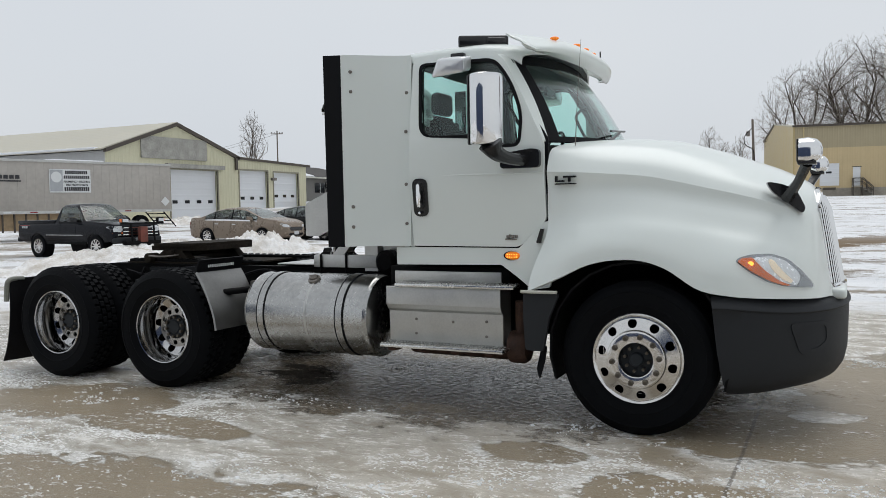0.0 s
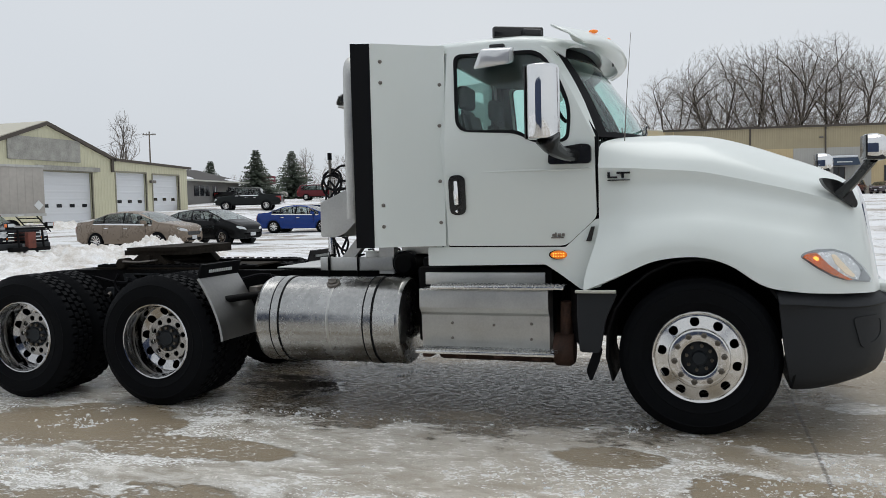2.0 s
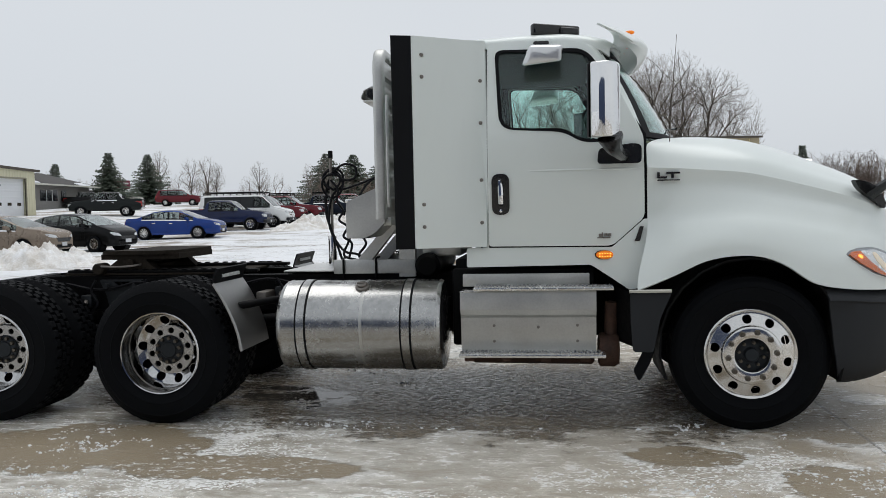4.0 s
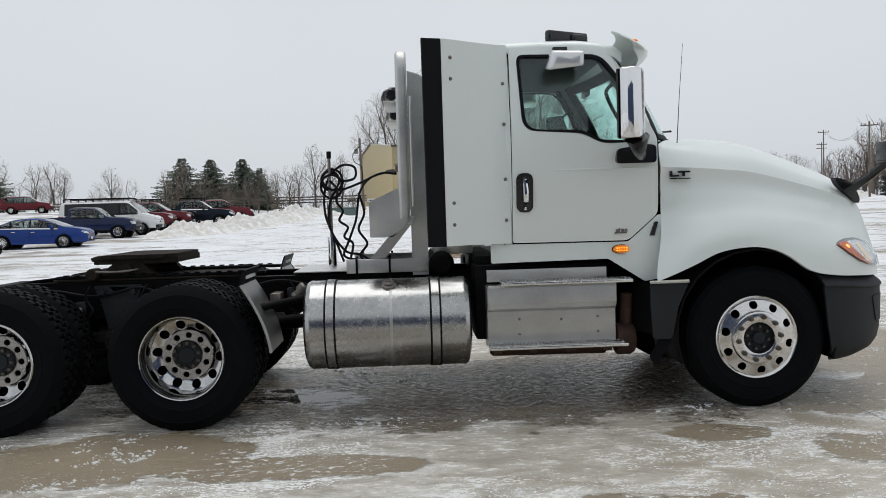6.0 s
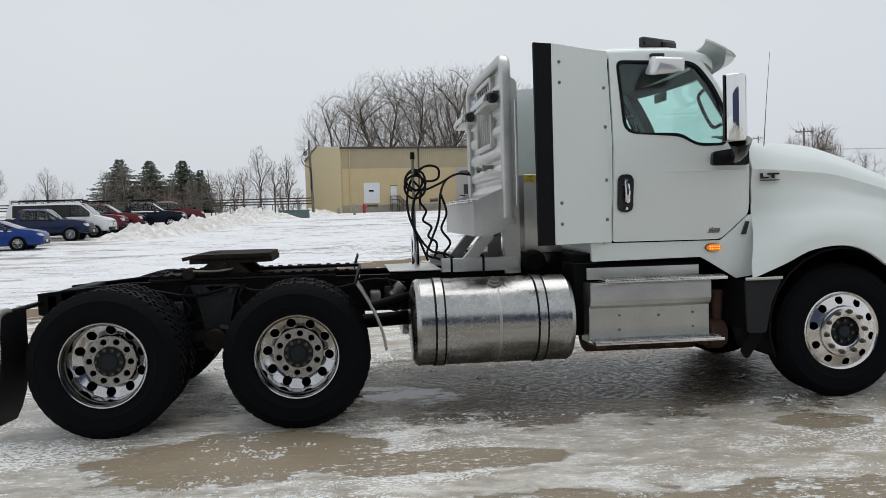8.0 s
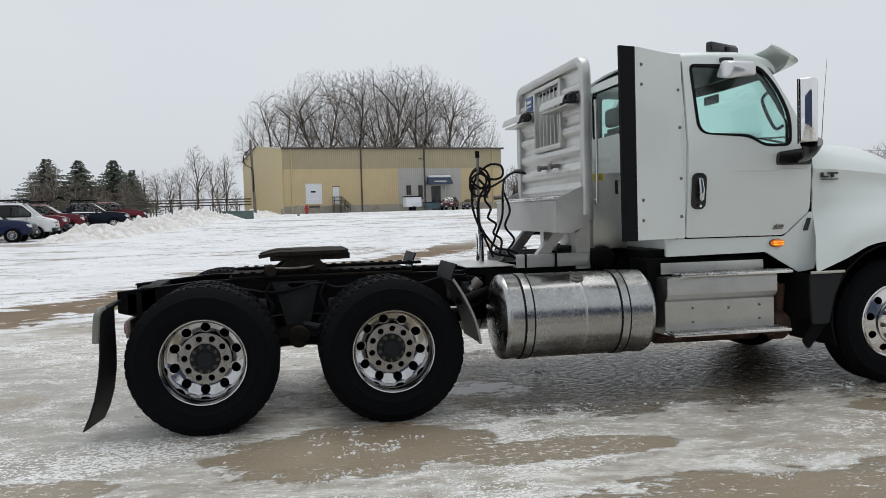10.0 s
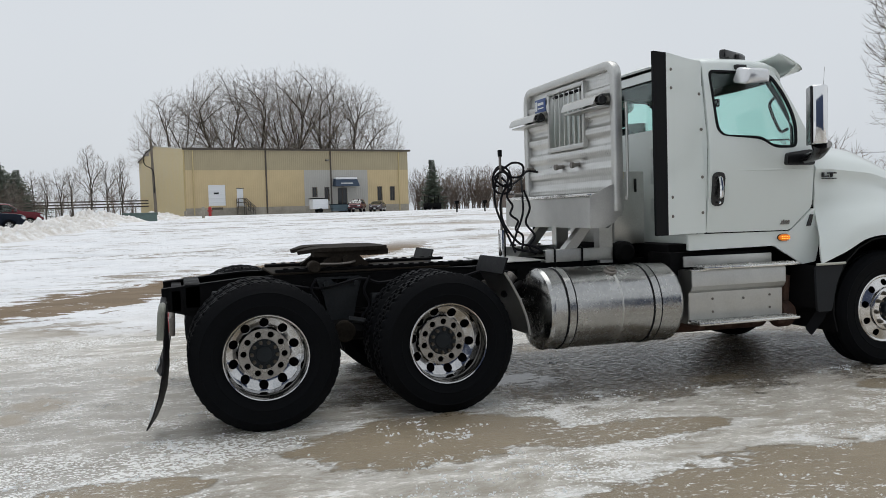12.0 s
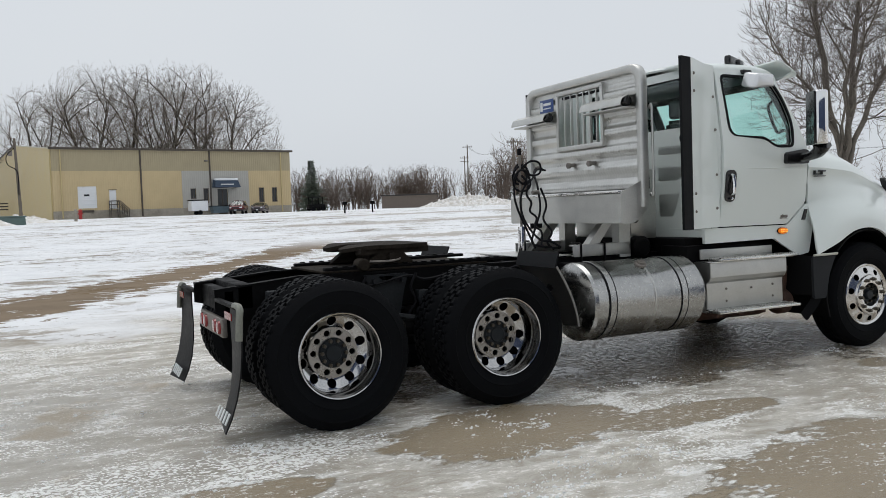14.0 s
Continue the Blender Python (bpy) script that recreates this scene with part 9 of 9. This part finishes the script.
def bare_tree(seed, trunk_h, crown, tips, twig, rise=0.25, wide=0.0, sprigs=2, sprig_len=0.9, bole=0.0, low=-0.5, pipe=2.25, sag=0.16, fan=0.0, inner=(0.85, 0.72, 0.45, 0.30, 0.2)):
    """A leafless tree: limbs, branches and twigs that reach for tips strewn through its crown.
    crown: middle height, half width, half height; tips: how many for each order. Gives (trunk verts, faces), (crown verts, faces)."""
    rg = np.random.default_rng(seed)
    cz, cw, ch = crown

    def tip(inner, bottom):
        while True:
            q = rg.normal(0, 1, 3)
            q /= np.linalg.norm(q)
            if q[2] < bottom:
                continue
            q *= rg.uniform(inner, 1.0) * (1 + 0.07 * noise.noise(Vector(q * 2.0) + Vector((seed, 3, 0))))
            return np.array((q[0] * cw * (1 - wide * q[2]), q[1] * cw * (1 - wide * q[2]), cz + q[2] * ch))

    n0 = 5
    lean = rg.uniform(-0.05, 0.05, 2)
    node = [np.array((lean[0] * i, lean[1] * i, -0.3 + (trunk_h + 0.3) * i / n0)) for i in range(n0 + 1)]
    par = [i - 1 for i in range(n0 + 1)]
    way = [np.array((0, 0, 1.0))] * (n0 + 1)
    for order, count in enumerate(tips):
        goals = [tip(inner[order], low + 0.15 * (order == 0)) for _ in range(count)]
        goals.sort(key=lambda q: float(np.hypot(q[0], q[1]) + abs(q[2] - cz) * 0.3))
        P, D = np.array(node), np.array(way)
        first = max(2, n0 - 3) if order == 0 else n0
        for q in goals:
            v = q - P[first:]
            ln = np.linalg.norm(v, axis=1) + 1e-6
            c = (v * D[first:]).sum(1) / ln
            out = q - np.array((0, 0, max(trunk_h, cz - 0.5 * ch)))
            c2 = (v * (out / np.linalg.norm(out))).sum(1) / ln
            cost = ln * (1 + 1.6 * (1 - c) + fan * (1 - c2)) + (c < 0.35) * 40 + (ln < 0.5 * twig * 40) * 2
            if order == 0:
                cost = rg.random(len(cost))
            k = first + int(np.argmin(cost))
            v = q - P[k]
            L = float(np.linalg.norm(v))
            ctrl = P[k] + way[k] * L * (0.30 if order else 0.34) * (1 - 0.5 * min(1, fan)) + v * (0.2 * min(1, fan)) + np.array((0, 0, (rise * 0.25 if order == 0 else -sag) * L)) + rg.normal(0, 0.05, 3) * L
            m_ = (9, 6, 4, 3, 2)[order]
            last = k
            for j in range(1, m_ + 1):
                f = j / m_
                pt = P[k] * (1 - f) ** 2 + ctrl * 2 * f * (1 - f) + q * f * f + rg.normal(0, 0.010, 3) * L * (j < m_)
                d = pt - node[last]
                node.append(pt)
                par.append(last)
                way.append(d / (np.linalg.norm(d) + 1e-9))
                last = len(node) - 1
    n = len(node)
    kids = [[] for _ in range(n)]
    for i in range(1, n):
        kids[par[i]].append(i)
    w = np.zeros(n)
    for i in range(n - 1, -1, -1):
        w[i] = (twig ** pipe if not kids[i] else 0) + w[i]
        if par[i] >= 0:
            w[par[i]] += w[i]
    rad = w ** (1 / pipe)
    rad = rad * (1 + bole * np.clip(rad / rad.max() - 0.3, 0, 1))
    tv, tf, cv, cf = [], [], [], []
    V = [Vector(q) for q in node]
    starts = [(0, None)]
    while starts:
        i, frm = starts.pop()
        line, rs = ([V[frm]], [rad[i]]) if frm is not None else ([], [])
        while True:
            line.append(V[i])
            rs.append(rad[i])
            if not kids[i]:
                break
            big = max(kids[i], key=lambda j: w[j])
            starts += [(j, i) for j in kids[i] if j != big]
            i = big
        if len(line) > 2:
            rs[-1] *= 0.5
        seg = 8 if frm is None else 5 if rs[0] > 0.06 else 3
        heavy = frm is None or rs[0] > twig * 4.2
        limb(tv if heavy else cv, tf if heavy else cf, line, rs, seg)
    # sprigs at the ends of the thin wood
    for i in range(n0 + 1, n):
        if not kids[i]:
            old = way[i]
            for _ in range(sprigs):
                d = old + rg.normal(0, 0.30, 3) + np.array((0, 0, 0.15 + sag))
                d /= np.linalg.norm(d)
                ln = sprig_len * rg.uniform(0.5, 1.2)
                at_ = node[i] * (f_ := rg.uniform(0.3, 1.0)) + node[par[i]] * (1 - f_)
                limb(cv, cf, [Vector(at_), Vector(at_ + d * ln)], [twig * 0.75, twig * 0.4], 3)
    return tv, tf, cv, cf


def raw_mesh(name, vs, fs, m):
    me = bpy.data.meshes.new(name)
    me.from_pydata([tuple(v) for v in vs], [], fs)
    me.polygons.foreach_set("use_smooth", [True] * len(fs))
    me.materials.append(m)
    return me


def tree_meshes(seed, m2=TWIG, m1=BARK, **kw):
    tv, tf, cv, cf = bare_tree(seed, **kw)
    return raw_mesh("trunk", tv, tf, m1), raw_mesh("crown", cv, cf, m2)


def plant(name, meshes, x, y, scale, turn, label, category="tree", group="", dz=0.0):
    t = thing(name, (x, y, ground_z(x, y) + dz), label, category, group, turn=turn)
    t.scale = (scale, scale, scale)
    for nm, me_ in zip(("trunk", "crown"), meshes):
        o = new(nm, me_)
        o.parent = t
    return t


# the tall cottonwoods behind the warehouse
BIG = [tree_meshes(sd, trunk_h=2.6, crown=(12.8, w_, 13.2), tips=(7, 44, 430, 2700), twig=0.0116, rise=0.35, wide=0.05, sprigs=3, sprig_len=0.62, pipe=2.12, sag=0.0, fan=0.9, low=-0.30, inner=(0.9, 0.80, 0.66, 0.52)) for sd, w_ in ((11, 10.4), (23, 9.6), (37, 11.0))]
rg = random.Random(3)
for i, (x, y, k) in enumerate(((-4.6, 157, 0.94), (2.4, 155, 1.06), (9.0, 158, 1.11), (15.5, 155, 1.12), (22.0, 158, 1.12), (28.0, 156, 1.0))):
    plant("bare_cottonwood", BIG[i % 3], x, y, k, rg.uniform(0, 360), "tall leafless tree behind the tan warehouse", group="trees behind the warehouse")
# a large old tree near the yard
NEAR = tree_meshes(52, trunk_h=3.6, crown=(9.4, 5.0, 7.0), tips=(9, 64, 620, 3800), twig=0.0085, rise=0.18, wide=0.18, sprigs=3, sprig_len=0.5, bole=1.2, low=-0.80, pipe=2.5, fan=0.8, m2=TWIG_NEAR, m1=BARK_PALE)
plant("old_bare_tree", NEAR, 29.5, 21.8, 1.0, 40, "large spreading leafless tree with thick limbs")
# smaller leafless trees
MID = [tree_meshes(sd, trunk_h=3.6, crown=(7.2, w_, 5.0), tips=(9, 45, 200), twig=0.016, rise=0.45, sprigs=3, sprig_len=0.6, low=-0.75) for sd, w_ in ((5, 2.5), (9, 2.0), (14, 3.2))]
for i, (x, y, k) in enumerate(((-19.4, 142, 1.02), (-14.6, 143, 0.90), (-24.2, 144, 0.72), (-22.6, 146, 0.75), (-26.3, 142, 0.66), (-28.5, 146, 0.7), (-31, 141, 0.55), (-92.6, 110.7, 1.30), (-98.8, 144, 0.6), (-80.6, 154, 0.95), (-84, 158, 0.8), (-67, 138.7, 0.72), (-63, 141, 0.66), (-99.5, 167, 0.9), (-75, 165, 0.9), (-16.9, 142.3, 0.8), (-90, 170, 0.8), (-58, 150, 0.7), (-48, 150, 0.65), (-44, 147, 0.75), (-41, 150, 0.6))):
    plant("bare_tree", MID[i % 3], x, y, k, rg.uniform(0, 360), "slim leafless tree beyond the yard", group="far bare trees")


# brush along the far field edge: one joined mass
def brush(name, spots, seeds, label, m=BRUSH):
    vs, fs = [], []
    src = [bare_tree(s, trunk_h=1.2, crown=(5.6, 2.4, 4.6), tips=(8, 22, 44), twig=0.021, rise=0.5, sprigs=2, sprig_len=1.0, low=-0.85) for s in seeds]
    r = random.Random(seeds[0])
    for x, y, h in spots:
        tv, tf, cv, cf = src[r.randrange(len(src))]
        a, k = r.uniform(0, 6.28), h / 10
        c, s = math.cos(a) * k, math.sin(a) * k
        z = ground_z(x, y)
        for pv, pf in ((tv, tf), (cv, cf)):
            b = len(vs)
            vs += [(p.x * c - p.y * s + x, p.x * s + p.y * c + y, p.z * k + z) for p in pv]
            fs += [tuple(i + b for i in f) for f in pf]
    me = raw_mesh(name, vs, fs, m)
    return tagged(new(name, me), label, "brush", kind="stuff")


r = random.Random(8)
line = [(56, 214.5), (76, 205), (96, 197), (111, 190), (128, 160), (142, 132), (150, 110), (160, 80)]
spots = []
for (x0, y0), (x1, y1) in zip(line, line[1:]):
    for i in range(78 if x0 < 90 else 18):
        f = r.random()
        spots.append((x0 + (x1 - x0) * f + r.uniform(-4, 4), y0 + (y1 - y0) * f + r.uniform(-4, 9), r.uniform(6, 12.5)))
brush("field_brush", spots, (2, 6, 17), "dense leafless brush along the field edge")
spots = []
for i in range(46):
    f = i / 45
    spots.append((-40 + 42 * f + r.uniform(-2, 2), 165 + r.uniform(-6, 6), r.uniform(2.5, 7)))
for i in range(50):
    f = i / 49
    spots.append((-120 + 80 * f + r.uniform(-2, 2), 175 + r.uniform(-8, 8), r.uniform(3, 8)))
brush("field_brush", spots, (3, 7), "thin leafless brush beyond the far fence")
spots = [(101 + 16 * r.random(), 188 - 10 * r.random(), r.uniform(12, 19)) for i in range(16)] + [(60 + 12 * r.random(), 68 + 14 * r.random(), r.uniform(5, 8.5)) for i in range(26)]
brush("field_brush", spots, (19, 21), "tall thin leafless saplings")


# spruces
def spruce_mesh(seed, height, width, gap):
    rg_ = random.Random(seed)
    vs, fs = [], []
    n = int(height * 4.2)
    for i in range(n):
        f = i / n
        z = height * (0.07 + 0.93 * f)
        rad = width * (1 - f) * rg_.uniform(0.80, 1.1) + 0.10
        k = int(8 + 9 * (1 - f))
        for j in range(k):
            if rg_.random() < gap:
                continue
            a = 2 * math.pi * (j + rg_.random()) / k
            ln = rad * rg_.uniform(0.70, 1.15)
            d = Vector((math.cos(a), math.sin(a), 0))
            s = Vector((-d.y, d.x, 0))
            droop = rg_.uniform(-0.32, -0.02)
            m_ = max(2, int(ln / 0.34))
            for q in range(m_):
                t0 = (q + 0.4) / m_
                c0 = d * ln * t0 + Vector((0, 0, z + droop * ln * t0 + 0.10 * t0 * t0 * ln))
                # a spray of needles: three slim blades, fanned out
                for fan in (-0.75, 0.0, 0.75):
                    e = (d * math.cos(fan) + s * math.sin(fan) + Vector((0, 0, rg_.uniform(-0.55, 0.30)))).normalized()
                    o = e.cross(Vector((0, 0, 1))).normalized() * rg_.uniform(0.05, 0.10)
                    l2 = rg_.uniform(0.28, 0.55) * (1.2 - 0.4 * t0)
                    h = Vector((0, 0, rg_.uniform(0.03, 0.09)))
                    b = len(vs)
                    vs += [c0, c0 + e * l2 * 0.5 + o - h, c0 + e * l2, c0 + e * l2 * 0.5 - o - h, c0 + e * l2 * 0.45 + h]
                    fs += [(b, b + 1, b + 4), (b + 1, b + 2, b + 4), (b + 2, b + 3, b + 4), (b + 3, b, b + 4)]
    tv, tf = [], []
    limb(tv, tf, [Vector((0, 0, -0.3)), Vector((0, 0, height * 0.5)), Vector((0, 0, height * 0.99))], [0.2, 0.12, 0.02], 7)
    return raw_mesh("trunk", tv, tf, BARK), raw_mesh("crown", vs, fs, NEEDLE)


SPR = [spruce_mesh(1, 8.0, 4.0, 0.06), spruce_mesh(2, 8.0, 4.4, 0.04), spruce_mesh(4, 8.0, 4.9, 0.16), spruce_mesh(6, 8.0, 7.0, 0.10), spruce_mesh(7, 8.0, 2.4, 0.30)]
for i, (x, y, k, w) in enumerate(((-67.2, 232.8, 2.0, 3), (-59.6, 234.7, 1.95, 3), (-50.8, 236.2, 1.95, 3), (-46.1, 237.2, 1.6, 2), (-57.4, 93.0, 0.86, 1), (-56.2, 101.0, 0.88, 2), (-82, 120, 0.9, 1), (60.5, 208, 1.75, 4), (111.6, 184, 1.55, 4))):
    plant("spruce_tree", SPR[w], x, y, k, i * 47, "dark green spruce beyond the yard", group="spruces")

# utility poles with wires
def pole(x, y, h, turn, arms=1):
    t = thing("utility_pole", (x, y, ground_z(x, y)), "grey wooden utility pole with a crossarm", "pole", turn=turn)
    part("mast", tube(bmesh.new(), [(0, 0, -0.3), (0, 0, h)], [0.17, 0.11], 8), WOOD, t)
    for k in range(arms):
        part("crossarm", B((-1.15, -0.06, h - 0.65 - 0.9 * k), (1.15, 0.06, h - 0.5 - 0.9 * k)), WOOD, t)
    for xx in (-1.0, -0.5, 0.5, 1.0):
        part("insulator", cyl(bmesh.new(), (xx, 0, h - 0.5), (xx, 0, h - 0.25), 0.05, 8), STEEL, t)
    return Vector((x, y, ground_z(x, y) + h - 0.3))


ends = {}
for nm, a in {"a": (-95.2, 121.2, 13.0, 30, 1), "b": (96.3, 187.6, 13.5, -20, 2), "c": (70.9, 121.5, 8.6, -30, 1), "d": (61.6, 105.9, 10.5, -25, 1), "e": (88.3, 171, 15, -25, 1), "f": (-200, 168, 12, 30, 1), "g": (160, 40, 12, 0, 1)}.items():
    ends[nm] = pole(*a)
for a, b in (("f", "a"), ("d", "e"), ("c", "g")):
    for off in (-1.0, 1.0):
        p0, p1 = ends[a], ends[b]
        pts = [p0.lerp(p1, i / 16) + Vector((off * 0.6, off * 0.6, -2.2 * (1 - (2 * i / 16 - 1) ** 2))) for i in range(17)]
        solo("overhead_wire", tube(bmesh.new(), pts, 0.018, 4), SEAL, "thin overhead wire between poles", "wire")
pl = thing("service_pole", (-8.5, 98.0, ground_z(-8.5, 98)), "leaning wooden service pole with a cable and fittings", "pole")
part("mast", tube(bmesh.new(), [(0.25, 0, -0.3), (-0.05, 0, 9.4)], [0.19, 0.13], 8), WOOD, pl)
part("service_cable", tube(bmesh.new(), catmull([(-0.1, -0.2, 8.3), (-0.9, -0.2, 7.4), (-0.8, -0.2, 6.4), (0.1, -0.2, 5.6), (0.12, -0.2, 3.0)], 24), 0.05, 6), SEAL, pl)
part("fittings", B((-0.75, -0.2, 7.4), (-0.3, 0.1, 8.0), 0.05), STEEL, pl)

# kiosk, bollards, hydrant, mailbox, fence
kx, ky = -9.2, 76.0
ks = thing("transformer_box", (kx, ky, ground_z(kx, ky) - 0.25), "low grey-green utility box in the snow", "utility box")
part("box_body", hexa(bmesh.new(), [(-1.5, -0.7, 0), (1.5, -0.7, 0), (1.5, 0.7, 0), (-1.5, 0.7, 0), (-1.45, -0.65, 0.92), (1.45, -0.65, 0.92), (1.45, 0.65, 1.05), (-1.45, 0.65, 1.05)]), TEALBOX, ks)
part("box_lid", B((-1.55, -0.72, 0.94), (1.55, 0.72, 1.06), 0.03), TEALBOX, ks)
for x, y, h in ((-5.0, 88.0, 0.8), (-3.2, 86.0, 1.25)):
    solo("bollard", cyl(bmesh.new(), (0, 0, -0.2), (0, 0, h), 0.16, 12, 0.03), CONCRETE, "pale short post in the snow", "post", place=pose(x, y, ground_z(x, y)))
hx, hy = -1.75, 106.0
hyd = thing("fire_hydrant", (hx, hy, ground_z(hx, hy)), "small red fire hydrant by the warehouse", "hydrant")
RED = mat("hydrant_red", (0.35, 0.02, 0.02), 0.5)
part("barrel", cyl(bmesh.new(), (0, 0, -0.1), (0, 0, 0.95), 0.2, 12, 0.03), RED, hyd)
part("bonnet", lathe(bmesh.new(), [(0.25, 0.95), (0.22, 1.1), (0.1, 1.22), (0.0005, 1.25)], 12, "z"), RED, hyd)
part("side_outlet", cyl(bmesh.new(), (-0.32, 0, 0.7), (0.32, 0, 0.7), 0.1, 10), RED, hyd)
for x, y in ((23.0, 78.0), (27.0, 80.0)):
    mb = thing("yard_post", (x, y, ground_z(x, y)), "dark post with a small box on top", "post")
    part("stake", B((-0.07, -0.07, -0.2), (0.07, 0.07, 1.0)), BLACK, mb)
    part("top_box", B((-0.2, -0.25, 0.9), (0.2, 0.25, 1.25), 0.05), BLACK, mb)
fence = thing("field_fence", (-60, 150, 0), "brown board fence along the far field", "fence")
for i in range(40):
    x = -10 + 2.6 * i
    z = ground_z(-60 + x, 150)
    part("post", B((x - 0.08, -0.08, z - 0.2), (x + 0.08, 0.08, z + 1.9)), WOOD, fence)
for zz in (0.7, 1.2, 1.7):
    z = ground_z(-40, 150)
    part("board", B((-10, -0.04, z + zz), (91.4, 0.04, z + zz + 0.22)), BROWN, fence)
lowb = thing("low_block_building", (81, 190, ground_z(81, 190)), "low grey-brown block building in the brush", "building", turn=-25)
part("walls", B((-7, -4, -0.5), (7, 4, 3.4)), mat("grey_brown_block", (0.17, 0.14, 0.12), 0.9, var=0.2), lowb)
part("roof", B((-7.3, -4.3, 3.4), (7.3, 4.3, 3.7)), SHINGLE, lowb)


# snow banks: rough heaps of ploughed snow
DIRTY = mat("dirty_ploughed_snow", (0.86, 0.87, 0.88), 0.8, var=0.05, scale=2.2, fine=24, bump=1.0, bscale=14, tint=(0.50, 0.45, 0.385))


def snow_bank(x, y, lx, ly, h, turn, seed, label="rough bank of ploughed dirty snow"):
    n, m_ = 96, 60
    c, s = math.cos(radians(turn)), math.sin(radians(turn))
    vs = []
    for j in range(m_ + 1):
        for i in range(n + 1):
            u, v = 2 * i / n - 1, 2 * j / m_ - 1
            rr = math.hypot(u, v)
            env = max(0, 1 - rr ** 1.6)
            px, py = u * lx, v * ly
            q = Vector((px * 0.9 + seed * 7, py * 0.9, seed))
            b = noise.fractal(q, 0.8, 2.1, 5) * 0.5 + 0.5
            lump = noise.noise(q * 2.6) * 0.34 + abs(noise.noise(q * 6.5)) * 0.30 + noise.noise(q * 13.0) * 0.10
            hh = h * env ** 0.75 * (0.30 + 0.70 * b + lump)
            wx_, wy_ = x + px * c - py * s, y + px * s + py * c
            vs.append((px, py, hh - 0.10 * (1 - env) + ground_z(wx_, wy_) - ground_z(x, y) - 0.03))
    fs = [(j * (n + 1) + i, j * (n + 1) + i + 1, (j + 1) * (n + 1) + i + 1, (j + 1) * (n + 1) + i) for j in range(m_) for i in range(n)]
    o = new("snow_bank", raw_mesh("snow_bank", vs, fs, DIRTY))
    o.matrix_world = pose(x, y, ground_z(x, y), 0, 0, turn)
    return tagged(o, label, "snow bank")


snow_bank(-15.8, 8.6, 3.4, 1.9, 0.52, 30, 1)
snow_bank(-18.4, 14.4, 3.0, 1.5, 0.62, 38, 2)
snow_bank(-16.3, 15.8, 2.2, 1.3, 0.78, 42, 3)
snow_bank(-19.8, 12.6, 2.8, 1.3, 0.52, 40, 4)
snow_bank(-15.4, 42.5, 4.5, 2.0, 0.9, 70, 5, "lumpy snow bank along the parked cars")
snow_bank(-14.2, 50.5, 5.0, 2.0, 1.0, 70, 6, "lumpy snow bank along the parked cars")
snow_bank(-12.8, 60.5, 6.0, 2.2, 0.9, 75, 7, "lumpy snow bank along the parked cars")
snow_bank(-13.0, 72.0, 5.0, 3.2, 1.25, 20, 8, "tall white heap of ploughed snow")
snow_bank(-9.5, 84.0, 7.0, 3.0, 0.6, 0, 9)
snow_bank(-8.2, 103.0, 3.0, 2.0, 0.9, 0, 10)
snow_bank(62.0, 122.0, 9.0, 4.0, 2.0, -25, 11)
snow_bank(-43.5, 40.5, 3.5, 1.6, 0.7, 80, 12)
